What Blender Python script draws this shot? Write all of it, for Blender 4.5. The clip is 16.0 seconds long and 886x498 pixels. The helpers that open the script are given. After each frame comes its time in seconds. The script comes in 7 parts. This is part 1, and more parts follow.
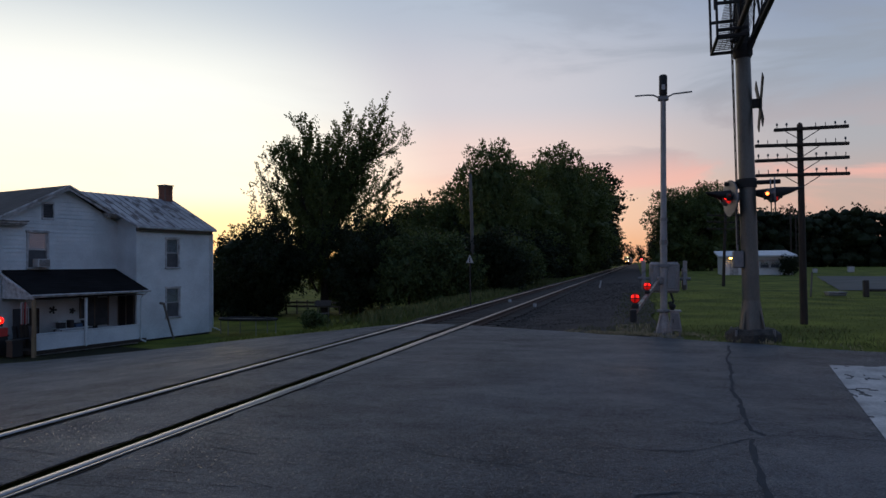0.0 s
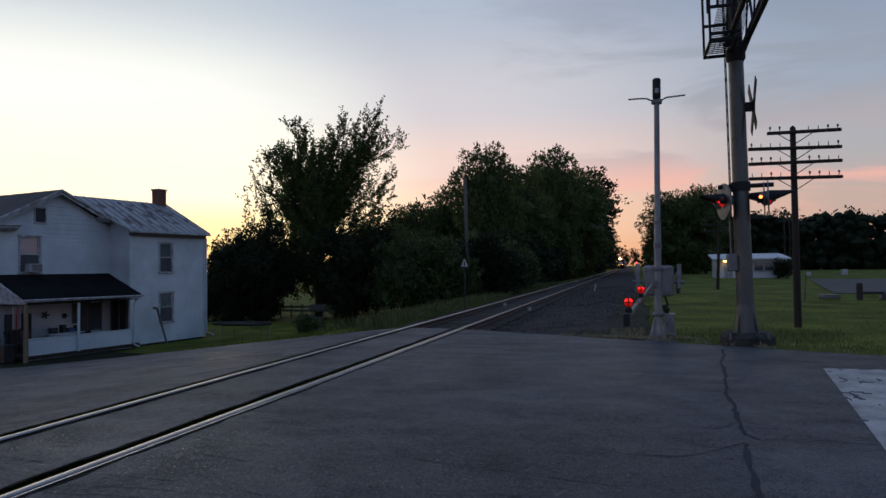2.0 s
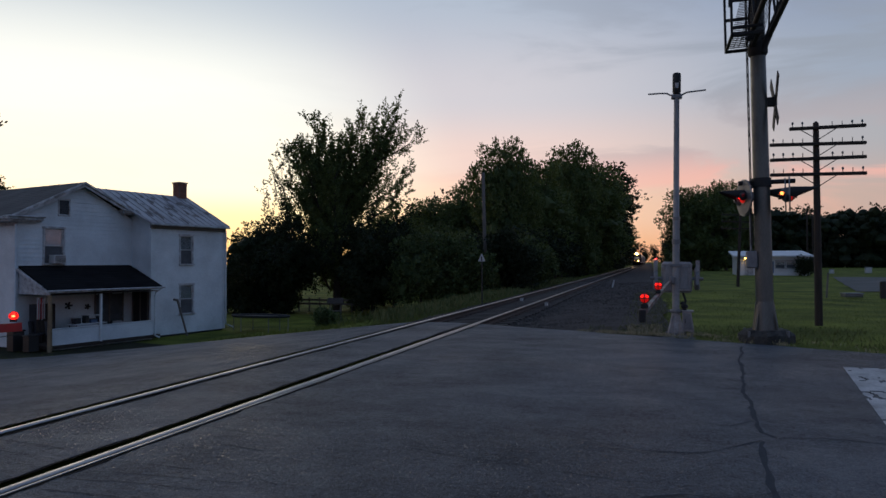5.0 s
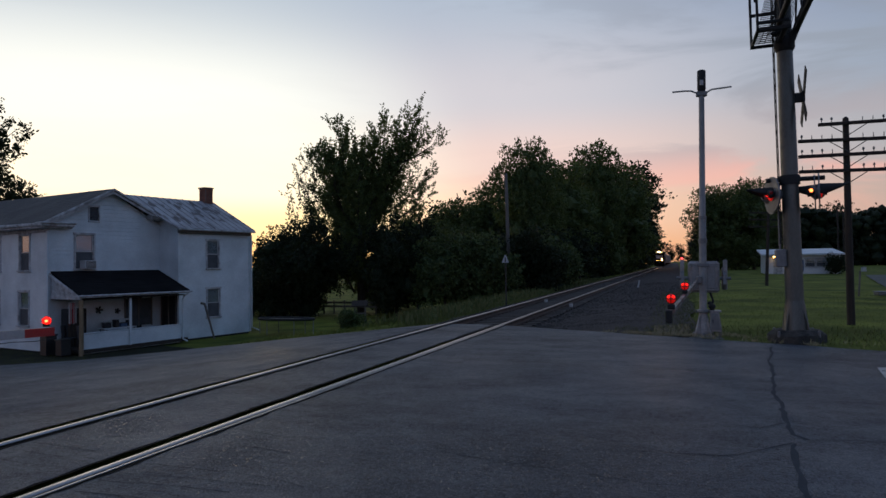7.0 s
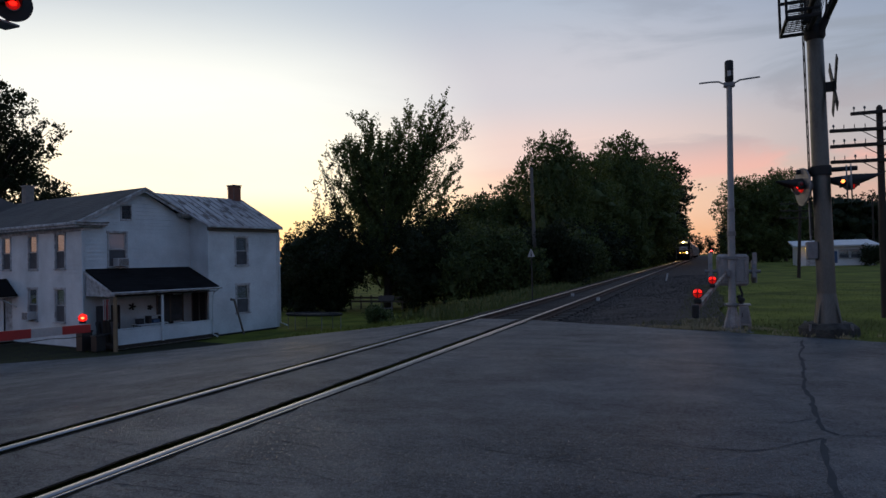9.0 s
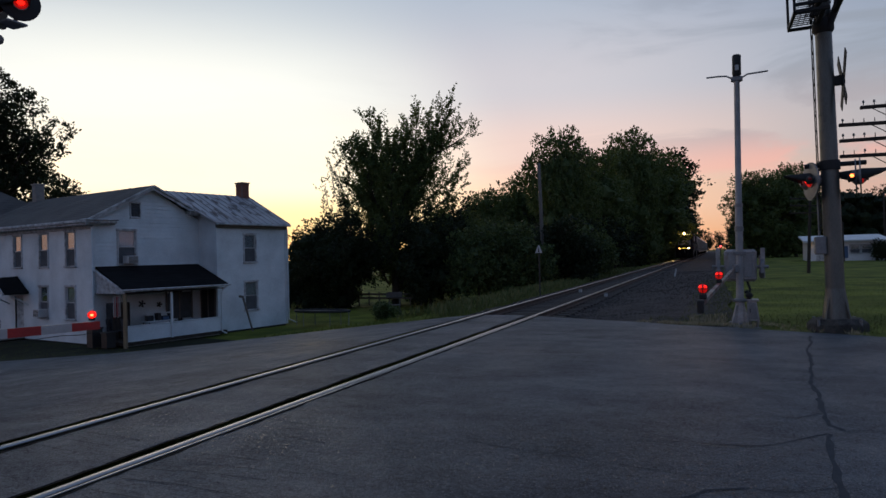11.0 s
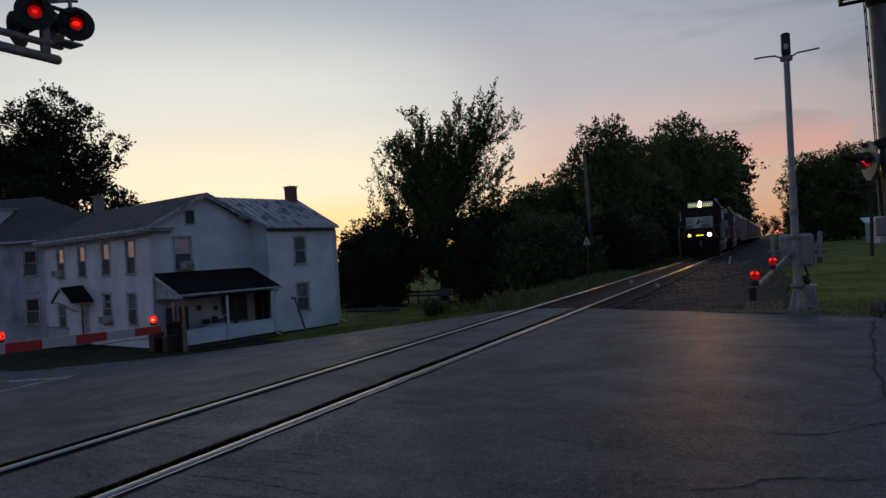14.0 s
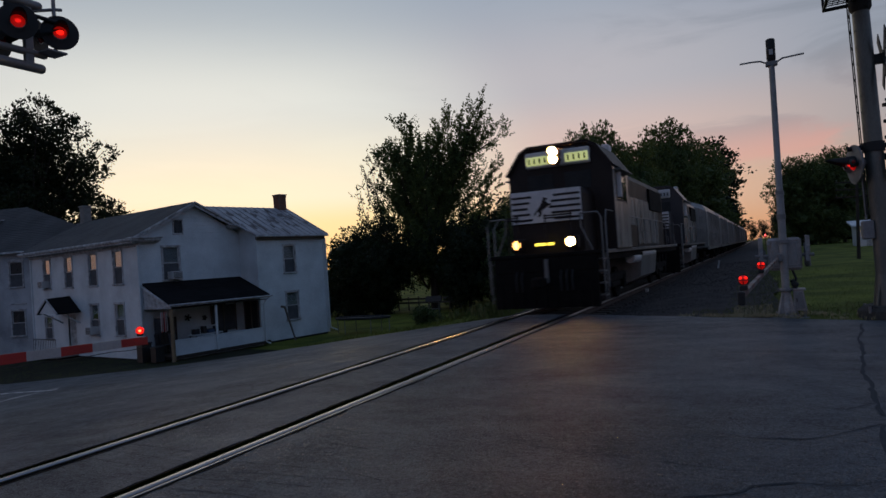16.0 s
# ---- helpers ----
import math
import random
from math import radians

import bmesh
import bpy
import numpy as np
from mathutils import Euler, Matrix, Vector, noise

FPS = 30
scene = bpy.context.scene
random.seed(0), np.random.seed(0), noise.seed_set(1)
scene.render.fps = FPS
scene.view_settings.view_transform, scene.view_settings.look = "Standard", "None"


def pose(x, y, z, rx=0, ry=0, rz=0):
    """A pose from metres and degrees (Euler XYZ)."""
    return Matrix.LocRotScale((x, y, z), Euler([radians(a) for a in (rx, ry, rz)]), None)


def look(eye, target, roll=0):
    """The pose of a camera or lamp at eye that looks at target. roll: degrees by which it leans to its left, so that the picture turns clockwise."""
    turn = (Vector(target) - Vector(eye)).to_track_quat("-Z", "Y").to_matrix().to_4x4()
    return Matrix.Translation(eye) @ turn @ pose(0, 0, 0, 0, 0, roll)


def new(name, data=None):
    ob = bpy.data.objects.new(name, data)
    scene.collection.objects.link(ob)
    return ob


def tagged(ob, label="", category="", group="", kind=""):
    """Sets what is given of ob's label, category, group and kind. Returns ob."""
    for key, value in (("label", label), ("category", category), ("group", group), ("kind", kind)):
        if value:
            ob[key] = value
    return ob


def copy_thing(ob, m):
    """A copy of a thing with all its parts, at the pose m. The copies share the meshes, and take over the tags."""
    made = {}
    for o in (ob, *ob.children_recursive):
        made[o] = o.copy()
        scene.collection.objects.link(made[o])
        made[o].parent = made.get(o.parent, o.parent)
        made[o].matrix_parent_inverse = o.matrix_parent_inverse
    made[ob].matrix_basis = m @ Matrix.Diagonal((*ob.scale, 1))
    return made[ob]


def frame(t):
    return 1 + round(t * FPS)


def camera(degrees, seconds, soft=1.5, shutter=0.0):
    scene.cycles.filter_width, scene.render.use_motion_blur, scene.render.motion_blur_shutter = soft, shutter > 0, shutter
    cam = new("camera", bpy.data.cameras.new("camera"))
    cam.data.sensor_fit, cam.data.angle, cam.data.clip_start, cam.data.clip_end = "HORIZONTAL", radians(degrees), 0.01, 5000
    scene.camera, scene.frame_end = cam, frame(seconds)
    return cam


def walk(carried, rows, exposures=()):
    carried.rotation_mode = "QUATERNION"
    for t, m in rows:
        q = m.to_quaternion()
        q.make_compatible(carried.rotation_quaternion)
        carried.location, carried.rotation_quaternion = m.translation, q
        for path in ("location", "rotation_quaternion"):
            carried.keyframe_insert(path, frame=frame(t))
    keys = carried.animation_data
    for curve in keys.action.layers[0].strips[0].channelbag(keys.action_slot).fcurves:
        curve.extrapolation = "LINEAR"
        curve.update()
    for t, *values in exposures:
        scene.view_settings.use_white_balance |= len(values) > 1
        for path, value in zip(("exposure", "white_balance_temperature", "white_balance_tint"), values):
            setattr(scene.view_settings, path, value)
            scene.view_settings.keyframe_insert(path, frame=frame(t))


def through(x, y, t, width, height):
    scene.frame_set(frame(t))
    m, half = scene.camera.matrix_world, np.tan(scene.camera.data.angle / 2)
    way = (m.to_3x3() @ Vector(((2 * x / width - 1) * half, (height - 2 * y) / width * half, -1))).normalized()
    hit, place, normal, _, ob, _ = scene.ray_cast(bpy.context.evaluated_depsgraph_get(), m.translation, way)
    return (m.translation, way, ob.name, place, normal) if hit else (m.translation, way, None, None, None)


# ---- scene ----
cam = camera(66.9, 16.0, shutter=0.4)
PATH = [
    (0, (5.022, 0.073, 1.565), (4.4667, 1.9935, 1.6096), -0.58),
    (0.5, (5.026, 0.1, 1.556), (4.473, 2.0216, 1.5968), -0.57),
    (1, (5.033, 0.106, 1.564), (4.4808, 2.0279, 1.6115), -0.6),
    (1.5, (5.04, 0.115, 1.565), (4.48, 2.0341, 1.6137), -1.09),
    (2, (5.037, 0.122, 1.569), (4.4957, 2.0464, 1.6245), -0.72),
    (2.5, (5.032, 0.111, 1.563), (4.4872, 2.0348, 1.6041), -0.42),
    (3, (5.043, 0.119, 1.558), (4.4952, 2.0415, 1.6163), -0.59),
    (3.5, (5.038, 0.119, 1.576), (4.4839, 2.0404, 1.6222), -0.73),
    (4, (5.042, 0.106, 1.569), (4.484, 2.0263, 1.6168), -0.34),
    (6.5, (5.086, 0.105, 1.564), (4.4397, 1.9974, 1.5933), -0.74),
    (7, (5.061, 0.107, 1.57), (4.4025, 1.9947, 1.6155), -0.8),
    (7.5, (5.06, 0.085, 1.583), (4.3704, 1.962, 1.6178), -1.16),
    (8, (5.077, 0.068, 1.582), (4.3738, 1.9397, 1.6156), -0.87),
    (8.5, (5.086, 0.059, 1.589), (4.3653, 1.9239, 1.6207), -1.08),
    (11, (5.126, 0.061, 1.585), (4.372, 1.9129, 1.6053), -1.47),
    (11.5, (5.154, 0.041, 1.591), (4.3021, 1.8504, 1.6109), -2.68),
    (12, (5.162, 0.027, 1.579), (4.2904, 1.8267, 1.5903), -2.84),
    (12.5, (5.161, 0.04, 1.574), (4.2734, 1.8327, 1.5824), -3.21),
    (13, (5.167, 0.015, 1.584), (4.2734, 1.8036, 1.5907), -2.93),
    (13.5, (5.181, 0.012, 1.571), (4.2912, 1.8032, 1.572), -3.03),
    (14, (5.171, 0.015, 1.584), (4.2877, 1.8095, 1.5988), -3.48),
    (14.5, (5.17, 0.019, 1.576), (4.2957, 1.8179, 1.5998), -3.9),
    (15, (5.165, 0.048, 1.585), (4.2962, 1.8487, 1.611), -3.89),
    (15.5, (5.17, 0.055, 1.583), (4.3091, 1.8603, 1.6117), -4),
    (16, (5.173, 0.061, 1.588), (4.3171, 1.8677, 1.6217), -4.03),
]
walk(cam, [(t, look(eye, target, roll)) for t, eye, target, roll in PATH],
     exposures=[(0.0, 0.0), (8.5, 0.0), (11.0, -0.02), (11.5, -0.13), (12.0, -0.33), (12.5, -0.4), (16.0, -0.42)])

# ---- world, sun, exposure ----
GLOW = Vector((-0.70, 0.71, 0.03)).normalized()


def build_world():
    w = bpy.data.worlds.new("dusk_sky")
    scene.world = w
    w.use_nodes = True
    nt = w.node_tree
    nt.nodes.clear()
    N = nt.nodes.new
    L = nt.links.new
    out = N("ShaderNodeOutputWorld")
    bg = N("ShaderNodeBackground")
    tc = N("ShaderNodeTexCoord")
    sep = N("ShaderNodeSeparateXYZ")
    L(tc.outputs["Generated"], sep.inputs[0])

    def ramp(stops, src):
        r = N("ShaderNodeValToRGB")
        r.color_ramp.interpolation = "EASE"
        e = r.color_ramp.elements
        while len(e) < len(stops):
            e.new(0.5)
        for el, (p, c) in zip(e, stops):
            el.position, el.color = p, (*c, 1)
        L(src, r.inputs[0])
        return r.outputs[0]

    def math_node(op, a, b=None):
        n = N("ShaderNodeMath")
        n.operation = op
        for i, v in enumerate((a, b)):
            if v is None:
                continue
            if isinstance(v, (int, float)):
                n.inputs[i].default_value = v
            else:
                L(v, n.inputs[i])
        return n.outputs[0]

    def mix(fac, a, b, blend="MIX"):
        n = N("ShaderNodeMix")
        n.data_type, n.blend_type = "RGBA", blend
        for sock, v in ((n.inputs[0], fac), (n.inputs[6], a), (n.inputs[7], b)):
            if isinstance(v, (int, float)):
                sock.default_value = v
            elif isinstance(v, tuple):
                sock.default_value = (*v, 1)
            else:
                L(v, sock)
        return n.outputs[2]

    el = math_node("MAXIMUM", sep.outputs[2], 0.0)
    dot = N("ShaderNodeVectorMath")
    dot.operation = "DOT_PRODUCT"
    L(tc.outputs["Generated"], dot.inputs[0])
    dot.inputs[1].default_value = GLOW
    d = math_node("MULTIPLY_ADD", dot.outputs["Value"], 0.5)
    nt.nodes[-1].inputs[2].default_value = 0.5
    # from the dark side of the sky round to the sunset
    base = ramp(SKY[0][1], el)
    for (p0, _), (p1, stops) in zip(SKY, SKY[1:]):
        base = mix(ramp([(p0, (0, 0, 0)), (p1, (1, 1, 1))], d), base, ramp(stops, el))
    # long thin cloud streaks
    mp = N("ShaderNodeMapping")
    mp.inputs["Scale"].default_value = (1.0, 1.0, 5.0)
    mp.inputs["Rotation"].default_value = (radians(-5), radians(12), 0)
    L(tc.outputs["Generated"], mp.inputs[0])
    nz = N("ShaderNodeTexNoise")
    nz.inputs["Scale"].default_value, nz.inputs["Detail"].default_value = 2.6, 8
    nz.inputs["Roughness"].default_value, nz.inputs["Distortion"].default_value = 0.56, 0.7
    L(mp.outputs[0], nz.inputs["Vector"])
    streak = ramp([(0.45, (0, 0, 0)), (0.60, (1, 1, 1))], nz.outputs["Fac"])
    low = ramp([(0.0, (0.5, 0.5, 0.5)), (0.16, (1, 1, 1)), (0.40, (0.55, 0.55, 0.55)), (0.75, (0.1, 0.1, 0.1))], el)
    cloud = ramp([(0.03, (0.84, 0.40, 0.29)), (0.11, (0.90, 0.45, 0.39)), (0.17, (0.43, 0.385, 0.42)), (0.26, (0.29, 0.325, 0.395)), (0.38, (0.27, 0.295, 0.365)), (0.6, (0.26, 0.30, 0.38))], el)
    amount = math_node("MULTIPLY", math_node("MULTIPLY", streak, low), 0.85)
    away = ramp([(0.80, (1, 1, 1)), (0.985, (0.05, 0.05, 0.05))], d)
    amount = math_node("MULTIPLY", amount, away)
    base = mix(amount, base, cloud)
    sky = N("ShaderNodeTexSky")
    sky.sky_type, sky.sun_disc = "NISHITA", False
    sky.sun_elevation, sky.sun_rotation = radians(1.0), math.atan2(GLOW.x, GLOW.y)
    base = mix(0.03, base, sky.outputs[0], "ADD")
    L(base, bg.inputs[0])
    bg.inputs[1].default_value = SKY_STRENGTH
    L(bg.outputs[0], out.inputs[0])


SKY_STRENGTH = 1.0
SKY = [
    (0.45, [(0.0, (0.125, 0.18, 0.30)), (0.20, (0.125, 0.21, 0.40)), (0.5, (0.115, 0.21, 0.42)), (1.0, (0.11, 0.18, 0.345))]),
    (0.74, [(0.0, (0.58, 0.33, 0.24)), (0.08, (0.52, 0.385, 0.355)), (0.16, (0.40, 0.40, 0.44)), (0.25, (0.315, 0.37, 0.47)), (0.38, (0.225, 0.285, 0.43)), (1.0, (0.11, 0.18, 0.345))]),
    (0.93, [(0.0, (0.98, 0.48, 0.22)), (0.07, (0.98, 0.61, 0.42)), (0.15, (0.85, 0.63, 0.58)), (0.24, (0.62, 0.595, 0.645)), (0.38, (0.43, 0.495, 0.60)), (0.6, (0.22, 0.285, 0.405)), (1.0, (0.11, 0.18, 0.345))]),
    (0.99, [(0.0, (1.10, 0.70, 0.25)), (0.06, (1.13, 0.95, 0.52)), (0.11, (1.15, 1.08, 0.83)), (0.24, (0.95, 0.985, 0.93)), (0.38, (0.55, 0.63, 0.69)), (0.6, (0.265, 0.335, 0.43)), (1.0, (0.11, 0.18, 0.345))]),
]
build_world()
sun = new("sun", bpy.data.lights.new("sun", "SUN"))
sun.data.energy, sun.data.angle, sun.data.color = 0.12, radians(25), (1.0, 0.72, 0.45)
sun.matrix_world = look(GLOW * 50 + Vector((0, 0, 6)), (0, 0, 0))


# ---- materials ----
def mat(name, c, c2=None, rough=0.7, metal=0.0, scale=1.5, fine=25.0, bump=0.15, rvar=0.12, spec=0.5, island=0.0, pieces=0.0, stretch=(1, 1, 1), depth=0.01):
    """A surface with colour between c and c2 by two noises, varied roughness and a fine relief."""
    m = bpy.data.materials.new(name)
    m.use_nodes = True
    nt = m.node_tree
    b = nt.nodes["Principled BSDF"]
    N, L = nt.nodes.new, nt.links.new
    c2 = c2 or tuple(v * 0.7 for v in c)
    tc = N("ShaderNodeTexCoord")
    mp = N("ShaderNodeMapping")
    mp.inputs["Scale"].default_value = stretch
    L(tc.outputs["Object"], mp.inputs[0])
    n1, n2 = N("ShaderNodeTexNoise"), N("ShaderNodeTexNoise")
    for n, s in ((n1, scale), (n2, fine)):
        n.inputs["Scale"].default_value, n.inputs["Detail"].default_value = s, 5
        L(mp.outputs[0], n.inputs["Vector"])
    a = N("ShaderNodeMath")
    a.operation = "MULTIPLY_ADD"
    L(n1.outputs["Fac"], a.inputs[0])
    a.inputs[1].default_value = 0.65
    k = N("ShaderNodeMath")
    k.operation = "MULTIPLY"
    L(n2.outputs["Fac"], k.inputs[0])
    k.inputs[1].default_value = 0.35
    L(k.outputs[0], a.inputs[2])
    r = N("ShaderNodeMapRange")
    r.inputs[1].default_value, r.inputs[2].default_value = 0.32, 0.68
    L(a.outputs[0], r.inputs[0])
    fac = r.outputs[0]
    for amount, node, sock in ((island, "ShaderNodeNewGeometry", "Random Per Island"), (pieces, "ShaderNodeObjectInfo", "Random")):
        if amount:
            g = N(node)
            q = N("ShaderNodeMix")
            q.inputs[0].default_value = amount
            L(fac, q.inputs[2])
            L(g.outputs[sock], q.inputs[3])
            fac = q.outputs[0]
    mx = N("ShaderNodeMix")
    mx.data_type = "RGBA"
    mx.inputs[6].default_value, mx.inputs[7].default_value = (*c, 1), (*c2, 1)
    L(fac, mx.inputs[0])
    L(mx.outputs[2], b.inputs["Base Color"])
    rr = N("ShaderNodeMapRange")
    rr.inputs[3].default_value, rr.inputs[4].default_value = max(rough - rvar, 0.02), min(rough + rvar, 1)
    L(n1.outputs["Fac"], rr.inputs[0])
    L(rr.outputs[0], b.inputs["Roughness"])
    b.inputs["Metallic"].default_value = metal
    b.inputs["Specular IOR Level"].default_value = spec
    if bump:
        bp = N("ShaderNodeBump")
        bp.inputs["Strength"].default_value, bp.inputs["Distance"].default_value = bump, depth
        L(n2.outputs["Fac"], bp.inputs["Height"])
        L(bp.outputs[0], b.inputs["Normal"])
    return m


def glow(name, c, strength):
    m = bpy.data.materials.new(name)
    m.use_nodes = True
    b = m.node_tree.nodes["Principled BSDF"]
    b.inputs["Base Color"].default_value = (*[min(v, 0.8) for v in c], 1)
    b.inputs["Emission Color"].default_value = (*c, 1)
    b.inputs["Emission Strength"].default_value = strength
    return m


def glass_mat(name):
    """A thin clear pane, glossier at a slant."""
    m = bpy.data.materials.new(name)
    m.use_nodes = True
    nt = m.node_tree
    nt.nodes.remove(nt.nodes["Principled BSDF"])
    N, L = nt.nodes.new, nt.links.new
    clear, shine, mix, fr = N("ShaderNodeBsdfTransparent"), N("ShaderNodeBsdfGlossy"), N("ShaderNodeMixShader"), N("ShaderNodeLayerWeight")
    clear.inputs[0].default_value = (0.82, 0.86, 0.88, 1)
    shine.inputs["Roughness"].default_value = 0.03
    power, amount = N("ShaderNodeMath"), N("ShaderNodeMath")
    power.operation, power.inputs[1].default_value = "POWER", 3.0
    fr.inputs[0].default_value = 0.5
    L(fr.outputs["Facing"], power.inputs[0])
    amount.operation, amount.inputs[1].default_value, amount.inputs[2].default_value = "MULTIPLY_ADD", 1.0, 0.12
    L(power.outputs[0], amount.inputs[0])
    L(amount.outputs[0], mix.inputs[0])
    L(clear.outputs[0], mix.inputs[1])
    L(shine.outputs[0], mix.inputs[2])
    L(mix.outputs[0], nt.nodes["Material Output"].inputs["Surface"])
    return m


def leaf_mat(name, c, c2, through=0.4, island=0.5):
    """Leaves: uneven green, lit on the face and shone through from behind."""
    m = mat(name, c, c2, rough=0.62, scale=0.5, island=island, bump=0, spec=0.22)
    nt = m.node_tree
    N, L = nt.nodes.new, nt.links.new
    b = nt.nodes["Principled BSDF"]
    tr, mix, warm = N("ShaderNodeBsdfTranslucent"), N("ShaderNodeMixShader"), N("ShaderNodeMix")
    warm.data_type, warm.blend_type = "RGBA", "MULTIPLY"
    warm.inputs[0].default_value, warm.inputs[7].default_value = 1.0, (1.5, 1.25, 0.5, 1)
    L(b.inputs["Base Color"].links[0].from_socket, warm.inputs[6])
    L(warm.outputs[2], tr.inputs[0])
    mix.inputs[0].default_value = through
    L(b.outputs[0], mix.inputs[1])
    L(tr.outputs[0], mix.inputs[2])
    L(mix.outputs[0], nt.nodes["Material Output"].inputs["Surface"])
    return m


def asphalt_mat(name, light, dark, rough):
    """Road surface: stone grain, worn patches, and stains drawn out along the traffic."""
    m = bpy.data.materials.new(name)
    m.use_nodes = True
    nt = m.node_tree
    b = nt.nodes["Principled BSDF"]
    N, L = nt.nodes.new, nt.links.new
    tc = N("ShaderNodeTexCoord")

    def noise_at(scale, stretch=(1, 1, 1), detail=4, rough_=0.55):
        mp = N("ShaderNodeMapping")
        mp.inputs["Scale"].default_value = stretch
        L(tc.outputs["Object"], mp.inputs[0])
        n = N("ShaderNodeTexNoise")
        n.inputs["Scale"].default_value, n.inputs["Detail"].default_value, n.inputs["Roughness"].default_value = scale, detail, rough_
        L(mp.outputs[0], n.inputs["Vector"])
        return n.outputs["Fac"]

    def calc(op, a, b_, c=None):
        n = N("ShaderNodeMath")
        n.operation = op
        for i, v in enumerate((a, b_, c)):
            if v is None:
                continue
            if isinstance(v, (int, float)):
                n.inputs[i].default_value = v
            else:
                L(v, n.inputs[i])
        return n.outputs[0]

    patch, streak, mid, coarse, grain = noise_at(0.28), noise_at(1.3, (0.8, 1.2, 1), 6, 0.65), noise_at(7.0, (1, 1, 1), 7, 0.85), noise_at(24.0, (1, 1, 1), 3, 0.9), noise_at(75.0, (1, 1, 1), 3, 0.8)
    v = calc("MULTIPLY_ADD", patch, 0.34, calc("MULTIPLY_ADD", streak, 0.20, calc("MULTIPLY_ADD", mid, 0.44, calc("MULTIPLY_ADD", coarse, 0.60, calc("MULTIPLY", grain, 0.55)))))
    r = N("ShaderNodeMapRange")
    r.inputs[1].default_value, r.inputs[2].default_value = 0.92, 1.21
    L(v, r.inputs[0])
    mx = N("ShaderNodeMix")
    mx.data_type = "RGBA"
    mx.inputs[6].default_value, mx.inputs[7].default_value = (*dark, 1), (*light, 1)
    L(r.outputs[0], mx.inputs[0])
    # scattered pale stones
    vo = N("ShaderNodeTexVoronoi")
    vo.inputs["Scale"].default_value = 34.0
    L(tc.outputs["Object"], vo.inputs["Vector"])
    pick = N("ShaderNodeSeparateColor")
    L(vo.outputs["Color"], pick.inputs[0])
    few = calc("MULTIPLY", calc("GREATER_THAN", pick.outputs[0], 0.86), calc("LESS_THAN", vo.outputs["Distance"], 0.30))
    mx2 = N("ShaderNodeMix")
    mx2.data_type = "RGBA"
    mx2.inputs[7].default_value = (0.20, 0.195, 0.19, 1)
    L(calc("MULTIPLY", few, 0.7), mx2.inputs[0])
    L(mx.outputs[2], mx2.inputs[6])
    L(mx2.outputs[2], b.inputs["Base Color"])
    rr = N("ShaderNodeMapRange")
    rr.inputs[1].default_value, rr.inputs[2].default_value = 0.32, 0.68
    rr.inputs[3].default_value, rr.inputs[4].default_value = rough + 0.10, rough - 0.06
    L(streak, rr.inputs[0])
    shine = N("ShaderNodeMapRange")
    shine.inputs[1].default_value, shine.inputs[2].default_value = 0.49, 0.62
    shine.inputs[3].default_value, shine.inputs[4].default_value = 0.0, 0.50
    L(grain, shine.inputs[0])
    sep = N("ShaderNodeSeparateXYZ")
    L(tc.outputs["Object"], sep.inputs[0])
    # headlight glint shaped in: chip normals in the worn bands lean to -y
    worn, headlight_tilt = None, None
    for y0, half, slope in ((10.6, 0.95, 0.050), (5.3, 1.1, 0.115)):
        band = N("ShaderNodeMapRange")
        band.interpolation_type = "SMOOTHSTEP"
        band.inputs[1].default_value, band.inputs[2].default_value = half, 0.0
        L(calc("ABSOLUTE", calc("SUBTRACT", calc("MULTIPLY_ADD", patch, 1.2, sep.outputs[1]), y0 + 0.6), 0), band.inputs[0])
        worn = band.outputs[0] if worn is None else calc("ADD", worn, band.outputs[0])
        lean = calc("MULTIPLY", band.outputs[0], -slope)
        headlight_tilt = lean if headlight_tilt is None else calc("ADD", headlight_tilt, lean)
    chips = N("ShaderNodeTexVoronoi")
    chips.inputs["Scale"].default_value = 95.0
    L(tc.outputs["Object"], chips.inputs["Vector"])
    chip = N("ShaderNodeSeparateColor")
    L(chips.outputs["Color"], chip.inputs[0])
    polished = calc("GREATER_THAN", chip.outputs[0], calc("MULTIPLY_ADD", worn, -0.055, 0.998))
    dull = calc("SUBTRACT", rr.outputs[0], calc("MULTIPLY", shine.outputs[0], 0.45))
    L(calc("ADD", calc("MULTIPLY", dull, calc("SUBTRACT", 1.0, polished)), calc("MULTIPLY", polished, 0.15)), b.inputs["Roughness"])
    L(calc("MULTIPLY_ADD", polished, 0.28, 0.17), b.inputs["Specular IOR Level"])
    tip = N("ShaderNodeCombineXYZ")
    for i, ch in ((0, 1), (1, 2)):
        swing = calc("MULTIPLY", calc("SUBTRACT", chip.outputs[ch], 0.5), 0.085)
        L(calc("MULTIPLY", calc("ADD", swing, headlight_tilt) if i else swing, polished), tip.inputs[i])
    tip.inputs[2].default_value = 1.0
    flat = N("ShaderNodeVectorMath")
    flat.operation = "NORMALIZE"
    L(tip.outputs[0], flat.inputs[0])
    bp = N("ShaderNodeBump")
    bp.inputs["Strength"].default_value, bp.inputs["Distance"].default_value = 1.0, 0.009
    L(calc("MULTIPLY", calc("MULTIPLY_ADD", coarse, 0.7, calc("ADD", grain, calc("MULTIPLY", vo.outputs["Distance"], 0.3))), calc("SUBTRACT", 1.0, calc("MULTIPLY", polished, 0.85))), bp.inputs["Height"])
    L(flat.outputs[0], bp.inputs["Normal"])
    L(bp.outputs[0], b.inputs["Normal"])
    return m


